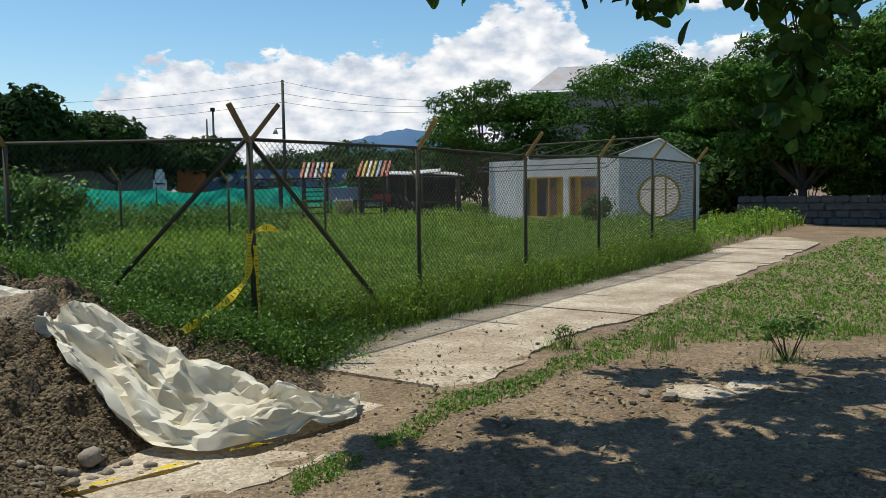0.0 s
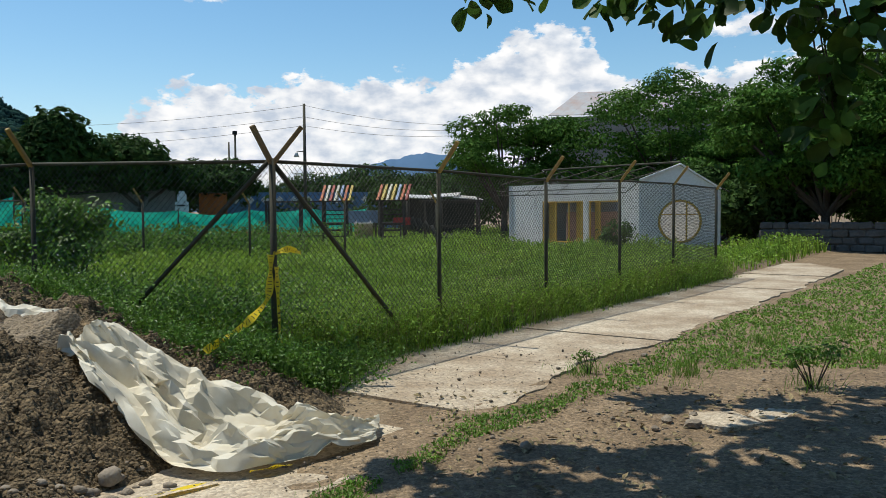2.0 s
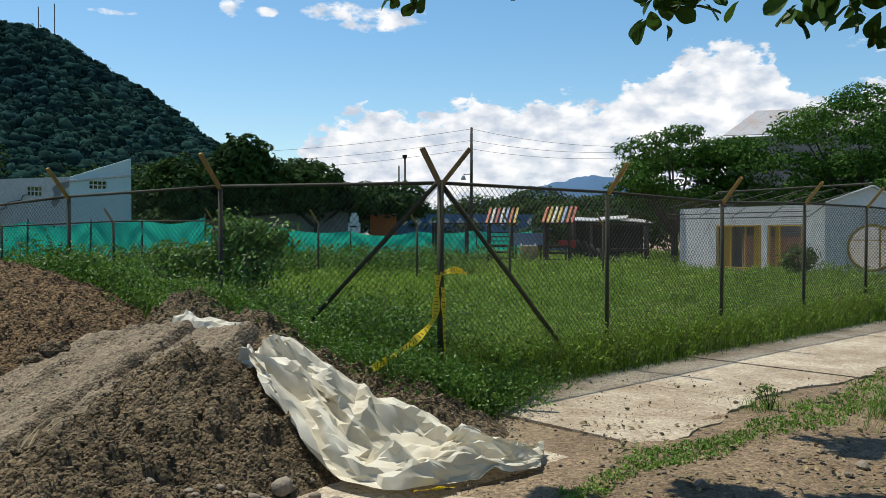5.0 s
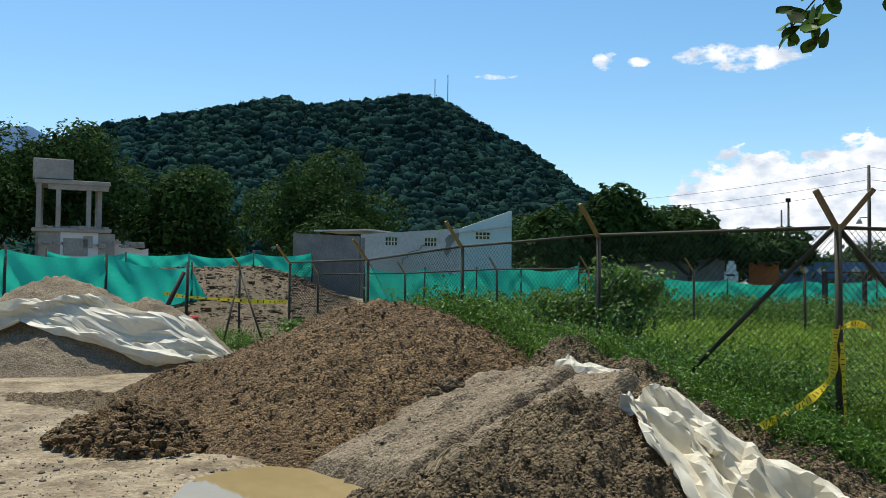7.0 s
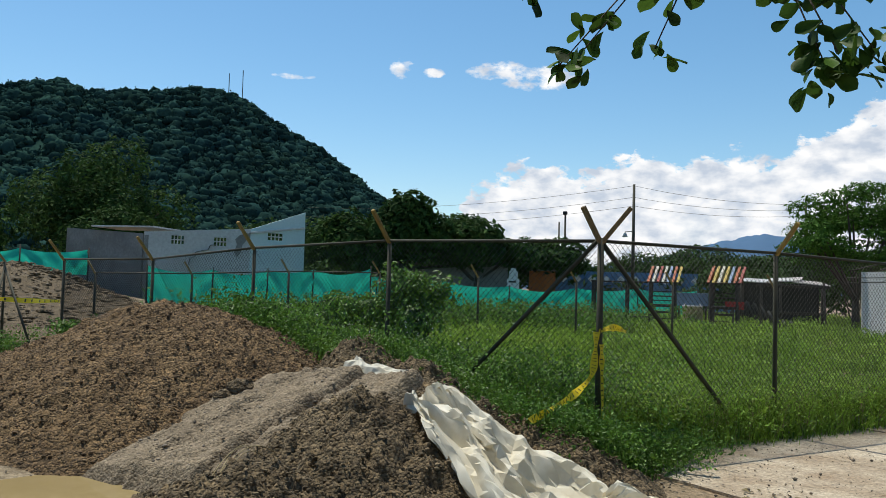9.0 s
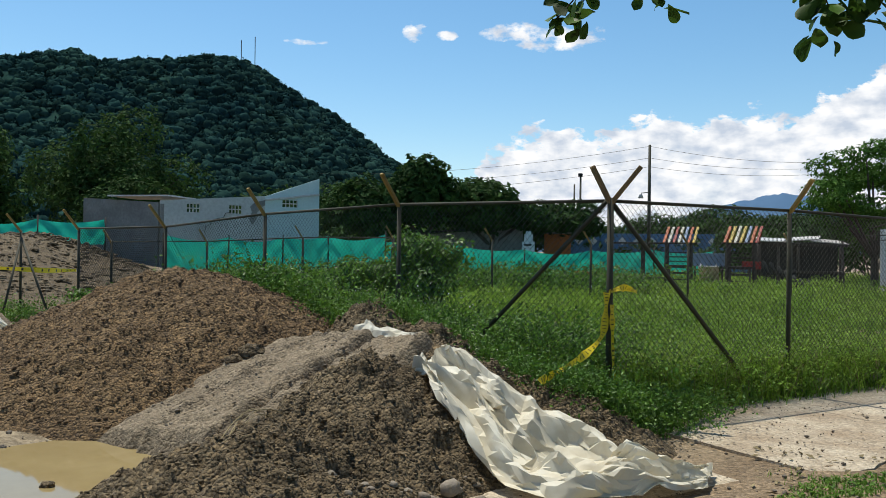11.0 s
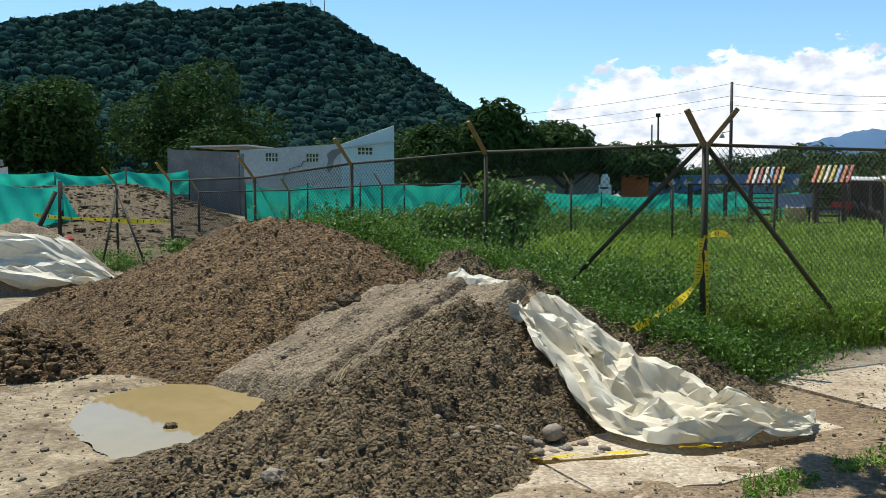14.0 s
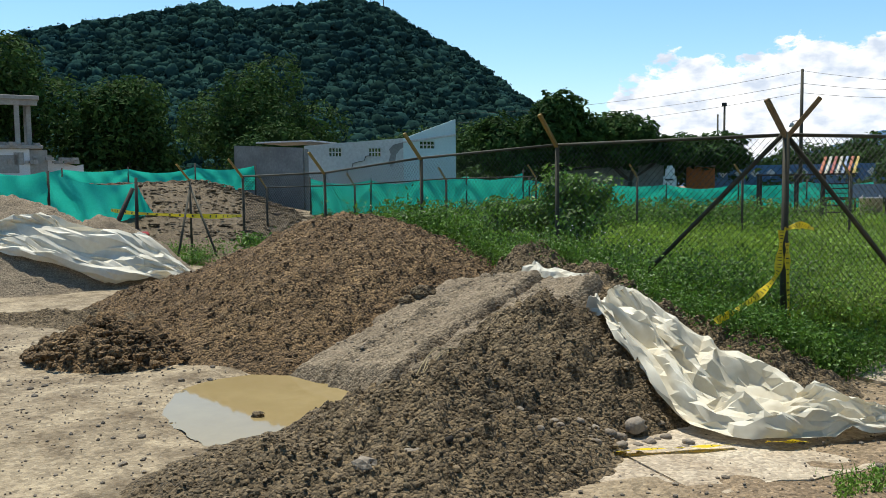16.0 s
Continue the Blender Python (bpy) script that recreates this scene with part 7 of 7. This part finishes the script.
def edge_grass():
    rng = np.random.default_rng(340)
    # coarse tufts along the path-side fence foot
    u, v = rng.uniform(-0.3, 14, 16000), np.abs(rng.normal(size=16000)) * 0.16 - 0.05
    p = CORNER + u[:, None] * U + v[:, None] * V
    blades("fence_grass", p, ground_z(p[:, 0], p[:, 1]) - 0.02, rng.uniform(0.12, 0.5, len(u)) * (1 - np.clip(v, 0, 0.5)), np.full(len(u), 0.010), M_GRASS, "long grass leaning over the path's edge", "grass", 341, 0.9)
    j = rng.random(len(u)) < 0.10
    blades("dry_stalks", p[j], ground_z(p[j, 0], p[j, 1]), rng.uniform(0.2, 0.6, j.sum()), np.full(j.sum(), 0.007), M_DRY, "dry yellow stalks at the fence foot", "grass", 342, 1.0)
    # short lawn in patches on the open side of the path
    n = 130000
    r = 3.2 * (26 / 3.2) ** rng.random(n)
    a = rng.uniform(radians(30), radians(95), n)
    x, y = 0.6 + r * np.cos(a), 1.7 + r * np.sin(a)
    dx, dy = x - CORNER[0], y - CORNER[1]
    v, u = dx * V[0] + dy * V[1], dx * U[0] + dy * U[1]
    m = fbm(x, y, 2.2, 4, 12) + 0.6 * fbm(x, y, 0.45, 3, 8)
    strip = np.exp(-((v - 2.8) / 0.34) ** 2) * (u > -3.4) * (u < 5)
    open_ = np.clip((x - 3.2) / 1.8, 0, 1) * np.clip((y - 9.2) / 1.4, 0, 1) * np.clip(1.0 + (x - 4) * 0.05, 0.9, 1.3)
    far = np.clip((u - 5) / 3, 0, 1)
    want = np.maximum.reduce([strip * 0.72, open_ * 0.68, far * 0.85]) + 0.55 * m
    on_slab = (v < 2.42) | ((u < -0.75) & (v < 2.72))
    k = (want > 0.42) & ~on_slab
    x, y = x[k], y[k]
    blades("lawn_patches", np.stack([x, y], -1), ground_z(x, y) - 0.005, rng.uniform(0.015, 0.055, len(x)), 0.005 + 0.0012 * r[k], M_LAWN, "short patchy grass beside the path", "grass", 343, 1.0)
    q = rng.random(len(x)) < 0.85
    zq = ground_z(x[q], y[q]) + rng.uniform(0.004, 0.035, q.sum())
    leaves("lawn_leaves", np.stack([x[q] + rng.normal(size=q.sum()) * 0.02, y[q] + rng.normal(size=q.sum()) * 0.02, zq], -1), (0.007 + 0.0016 * r[k][q]) * rng.uniform(0.6, 1.3, q.sum()), M_LAWN, "low spreading weeds in the patchy grass", "weeds", 347, None, 1.3)
    # loose tufts
    T = [(3.54, 9.64, 0.24, 160), (5.1, 11.34, 0.22, 120), (2.62, 9.9, 0.16, 90), (2.5, 9.75, 0.14, 60), (4.44, 8.89, 0.2, 80), (3.3, 9.2, 0.1, 40), (2.1, 8.6, 0.08, 50), (1.2, 8.1, 0.07, 40), (0.35, 6.5, 0.06, 60), (4.2, 10.2, 0.15, 80), (5.8, 10.0, 0.15, 80), (6.5, 12.0, 0.2, 100)]
    P, H = [], []
    for x0, y0, h, n in T:
        q = rng.normal(size=(n, 2)) * 0.12 + (x0, y0)
        P.append(q)
        H.append(h * rng.uniform(0.4, 1.2, n))
    P, H = np.concatenate(P), np.concatenate(H)
    blades("grass_tufts", P, ground_z(P[:, 0], P[:, 1]), H, np.full(len(P), 0.006), M_LAWN, "single tufts of coarse grass on the earth", "grass", 344, 1.1)
    # leaf litter under the foreground tree
    c = np.stack([rng.uniform(0.8, 5.5, 1500), rng.uniform(4.5, 9.0, 1500)], -1)
    z = np.maximum(ground_z(c[:, 0], c[:, 1]), 0) + 0.012
    leaves("leaf_litter", np.concatenate([c, z[:, None]], 1), rng.uniform(0.012, 0.045, len(c)), M_DRY, "dry fallen leaves under the tree", "leaf litter", 345, None, 2.5)


edge_grass()


# ---- shrubs ----
def shrub(name, x, y, h, r, n, size, material, label, seed, lobes=7, z0=0.0):
    rng = random.Random(seed)
    s = thing(name, (x, y, z0), label, "shrub")
    blobs = []
    bm = bmesh.new()
    for k in range(lobes):
        a = rng.uniform(0, 6.28)
        q = rng.uniform(0.2, 0.8) * r
        zc = z0 + h * rng.uniform(0.35, 0.85)
        g = rng.uniform(0.25, 0.5)
        blobs.append((x + q * math.cos(a), y + q * math.sin(a), zc, r * g, r * g, h * g * 0.55))
        bm_bar(bm, (x, y, z0 - 0.05), (x + q * math.cos(a), y + q * math.sin(a), zc), 0.004 + 0.012 * h, 5, 0.003)
    part("stem", bm, M_BARK, s)
    leaf_cloud("foliage", blobs, n, size, material, s, seed, 0.4, 0.2)


shrub("shrub", -5.5, 18.3, 2.0, 1.1, 4500, 0.07, M_WEED, "dark leafy shrub growing in the yard", 401, 12)
shrub("shrub", -6.9, 18.8, 1.5, 1.3, 3500, 0.07, M_WEED, "low dark shrub in the yard", 402, 9)
shrub("broadleaf_plant", -6.15, 12.75, 1.35, 0.75, 900, 0.085, M_LEAF, "bright broad-leaved plant behind the gravel mound", 403, 8)
shrub("broadleaf_plant", 7.5, 27.0, 1.5, 0.7, 900, 0.07, M_LEAF, "bright green bush before the small building", 404, 8)
shrub("shrub", 4.44, 8.89, 0.46, 0.3, 420, 0.028, M_WEED, "small dark weed bush on the bare earth", 405, 9)
shrub("shrub", 2.62, 9.85, 0.22, 0.2, 150, 0.02, M_WEED, "small weed at the path's edge", 406, 6)
shrub("shrub", -10.6, 13.9, 0.9, 0.7, 700, 0.05, M_WEED, "weed bush by the fence's end post", 407, 7)
shrub("shrub", -13.5, 20.2, 1.1, 0.8, 800, 0.06, M_LEAF, "bright young bush behind the fence", 408, 7)
for k, (x, y, h, r) in enumerate(((-20, 56, 4.0, 4), (-15, 60, 3.6, 4), (-8, 66, 3.6, 4.5), (-2, 68, 4.0, 4.5), (4, 60, 4.0, 4.5), (8, 56, 4.5, 4.0), (-26, 56, 3.5, 4), (-38, 52, 3.8, 4.5), (-42, 44, 3.5, 4), (-46, 36, 3.5, 4), (1, 57, 3.2, 3.5), (-50, 26, 4.0, 5))):
    shrub("hedge_bush", x, y, h, r, 3600, 0.24, M_TREE2, "dark overgrown scrub at the back of the grounds", 420 + k, 9)
# bushes added in dark leaf colour to stand in for shade under the trees
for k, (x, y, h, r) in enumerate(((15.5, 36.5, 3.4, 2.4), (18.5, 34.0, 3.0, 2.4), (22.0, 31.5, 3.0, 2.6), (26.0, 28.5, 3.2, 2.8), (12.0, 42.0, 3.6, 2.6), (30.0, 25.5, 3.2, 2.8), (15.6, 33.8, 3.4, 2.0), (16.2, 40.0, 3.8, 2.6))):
    shrub("hedge_bush", x, y, h, r, 5500, 0.17, M_TREE2, "dark-leaved undergrowth filling the deep shade behind the boundary wall", 440 + k, 9)


# ---- foreground almond tree ----
LEAF_T = np.array([0.0, 0.2, 0.42, 0.64, 0.82, 0.94, 1.0])
LEAF_W = np.array([0.02, 0.12, 0.22, 0.29, 0.27, 0.16, 0.0])


def big_leaves(name, base, direction, normal, length, material, parent):
    n = len(base)
    d = direction / np.linalg.norm(direction, axis=1)[:, None]
    b = np.cross(normal, d)
    b /= np.linalg.norm(b, axis=1)[:, None] + 1e-9
    nn = np.cross(d, b)
    rows = []
    for t, w in zip(LEAF_T, LEAF_W):
        mid = base + d * (t * length)[:, None] - nn * (0.12 * t * t * length)[:, None]
        off = b * (w * length)[:, None]
        rise = nn * (0.08 * (w > 0.05) * length)[:, None]
        rows += [mid - off + rise, mid, mid + off + rise]
    P = np.stack(rows, 1).reshape(-1, 3)
    k = len(LEAF_T) * 3
    f = []
    for i in range(len(LEAF_T) - 1):
        a = 3 * i
        f += [(a, a + 1, a + 4, a + 3), (a + 1, a + 2, a + 5, a + 4)]
    F = (np.array(f)[None] + (np.arange(n) * k)[:, None, None]).reshape(-1, 4)
    ob = mesh_ob(name, P, F, material, parent, smooth=True)
    return tagged(ob, kind="stuff")


def almond_tree():
    rng = np.random.default_rng(500)
    rnd = random.Random(500)
    root = Vector((3.55, 5.6, 0))
    t = thing("almond_tree", root, "broad-leaved almond tree with low hanging twigs", "tree")
    bm = bmesh.new()
    prev, r = root - Vector((0, 0, 0.1)), 0.24
    for k in range(8):
        q = root + Vector((0.05 * math.sin(k), 0.06 * math.cos(1.7 * k), 0.45 * (k + 1)))
        bm_bar(bm, prev, q, r, 12, r * 0.94)
        prev, r = q, r * 0.94
    part("trunk", bm, M_BARK, t, smooth=True)
    fork = prev
    bases, dirs, norms, lens = [], [], [], []

    def twig(a, b, n, spread, tip_droop=0.2, size=(0.09, 0.15)):
        """A thin twig with leaf rosettes along its last part."""
        a, b = Vector(a), Vector(b)
        for i in range(n):
            f = 0.35 + 0.65 * rng.random()
            p = a.lerp(b, f) + Vector(rng.normal(size=3)) * spread
            v = Vector(rng.normal(size=3)) + Vector((0, 0, -0.45))
            bases.append(p[:])
            dirs.append(v[:])
            norms.append((rng.normal(), rng.normal(), 1.6))
            lens.append(rng.uniform(*size))
    limbs = bmesh.new()
    # canopy overhead that throws the dappled shade: sprays stand sunwards of the shaded ground
    shade = [(2.0, 6.2, 1.1, 0.6), (1.3, 6.5, 0.45, 0.32), (2.35, 6.95, 0.5, 0.3), (3.0, 6.4, 0.7, 0.6), (3.6, 7.35, 0.6, 0.5), (4.6, 7.8, 0.7, 0.5), (3.05, 8.5, 0.42, 0.3), (4.2, 6.4, 1.0, 0.7), (2.6, 5.5, 1.2, 0.55),
             (1.25, 5.85, 0.45, 0.25), (0.7, 6.85, 0.16, 0.1), (5.4, 7.2, 0.9, 0.8), (3.9, 5.2, 1.2, 0.6), (3.9, 8.3, 0.4, 0.25), (5.2, 8.6, 0.6, 0.25), (1.75, 7.15, 0.2, 0.12)]
    for gx, gy, ax, ay in shade:
        z0 = rnd.uniform(4.2, 4.8)
        off = SUN_TO * (z0 / SUN_TO.z)
        tip = Vector((gx, gy, 0)) + off
        mid = fork.lerp(tip, 0.5) + Vector((0, 0, 0.5))
        bm_bar(limbs, fork, mid, 0.06, 6, 0.03)
        bm_bar(limbs, mid, tip, 0.03, 5, 0.008)
        for i in range(int(30 + 400 * ax * ay)):
            ang, q = rng.uniform(0, 6.28), math.sqrt(rng.random()) * (1 + 0.18 * rng.normal())
            dz = rng.uniform(-0.35, 0.35)
            p = tip + Vector((0.86 * ax * q * math.cos(ang), 0.8 * ay * q * math.sin(ang), 0)) + SUN_TO * dz
            bases.append(p[:])
            dirs.append((rng.normal(), rng.normal(), -0.3 + 0.3 * rng.normal()))
            norms.append((0.5 * rng.normal(), 0.5 * rng.normal(), 1.6))
            lens.append(rng.uniform(0.18, 0.28))
    # the high crown over and behind the viewer, out of view, added to block sky light
    crown = [(rnd.uniform(0.8, 9.0), rnd.uniform(-4.0, 7.2), rnd.uniform(5.6, 8.0), rnd.uniform(0.9, 1.5), rnd.uniform(0.9, 1.5), rnd.uniform(0.5, 0.9)) for _ in range(34)]
    leaf_cloud("crown", crown, 26000, 0.18, M_LEAF, t, 505, 0.8, 0.1)
    # second unseen crown, added at the back only to cut more sky light
    behind = [(rnd.uniform(-7, 10), rnd.uniform(-9.0, -3.5), rnd.uniform(2.5, 6.5), rnd.uniform(1.2, 2.0), rnd.uniform(1.2, 2.0), rnd.uniform(0.9, 1.5)) for _ in range(26)]
    leaf_cloud("rear_crown", behind, 6000, 0.34, M_LEAF, t, 506, 0.4, 0.1)
    # low twigs that hang into view
    hang = [((0.05, 5.15, 2.66), 7, 0.05), ((-0.03, 5.13, 2.62), 6, 0.045), ((0.37, 5.19, 2.68), 4, 0.04), ((1.04, 5.17, 2.57), 13, 0.07), ((1.21, 5.15, 2.62), 12, 0.07),
            ((1.08, 5.11, 2.6), 5, 0.04), ((1.5, 5.03, 2.51), 9, 0.06), ((1.62, 5.0, 2.49), 9, 0.06), ((1.73, 4.97, 2.46), 8, 0.06), ((1.89, 4.91, 2.42), 13, 0.07), ((2.04, 4.85, 2.48), 9, 0.07), ((2.18, 4.78, 2.42), 10, 0.06),
            ((2.34, 4.7, 2.30), 12, 0.06), ((2.32, 4.7, 2.20), 10, 0.05), ((2.28, 4.72, 2.10), 12, 0.05), ((2.29, 4.72, 1.99), 11, 0.05), ((2.27, 4.73, 1.92), 9, 0.045), ((2.42, 4.66, 2.32), 9, 0.06), ((2.5, 4.6, 2.4), 9, 0.06)]
    knot = Vector((2.2, 5.1, 3.3))
    bm_bar(limbs, fork, knot, 0.05, 6, 0.022)
    knot2 = Vector((0.7, 5.4, 3.25))
    bm_bar(limbs, knot, knot2, 0.022, 6, 0.012)
    for p, n, s in hang:
        p = Vector(p)
        src = knot if p.x > 1.4 else knot2
        mid = src.lerp(p, 0.6) + Vector((0, 0, 0.12))
        bm_bar(limbs, src, mid, 0.006, 5, 0.004)
        bm_bar(limbs, mid, p, 0.004, 5, 0.003)
        for i in range(n):
            q = mid.lerp(p, 0.25 + 0.75 * rng.random()) + Vector(rng.normal(size=3)) * s * 0.8
            bases.append(q[:])
            dirs.append((rng.normal() * 0.9, rng.normal() * 0.9, -0.6 + rng.normal() * 0.5))
            norms.append((rng.normal() * 1.2, -1.0 + rng.normal(), 0.9))
            lens.append(rng.uniform(0.075, 0.12))
        for i in range(int(n * 1.35)):
            q = p + Vector(rng.normal(size=3)) * s * 0.85
            v = Vector((rng.normal() * 0.9, rng.normal() * 0.9, -0.75 + rng.normal() * 0.5))
            bases.append(q[:])
            dirs.append(v[:])
            norms.append((rng.normal() * 1.2, -1.0 + rng.normal(), 0.9))
            lens.append(rng.uniform(0.075, 0.125))
    part("limb", limbs, M_BARK, t, smooth=True)
    big_leaves("foliage", np.array(bases), np.array(dirs), np.array(norms), np.array(lens), M_LEAF, t)


almond_tree()
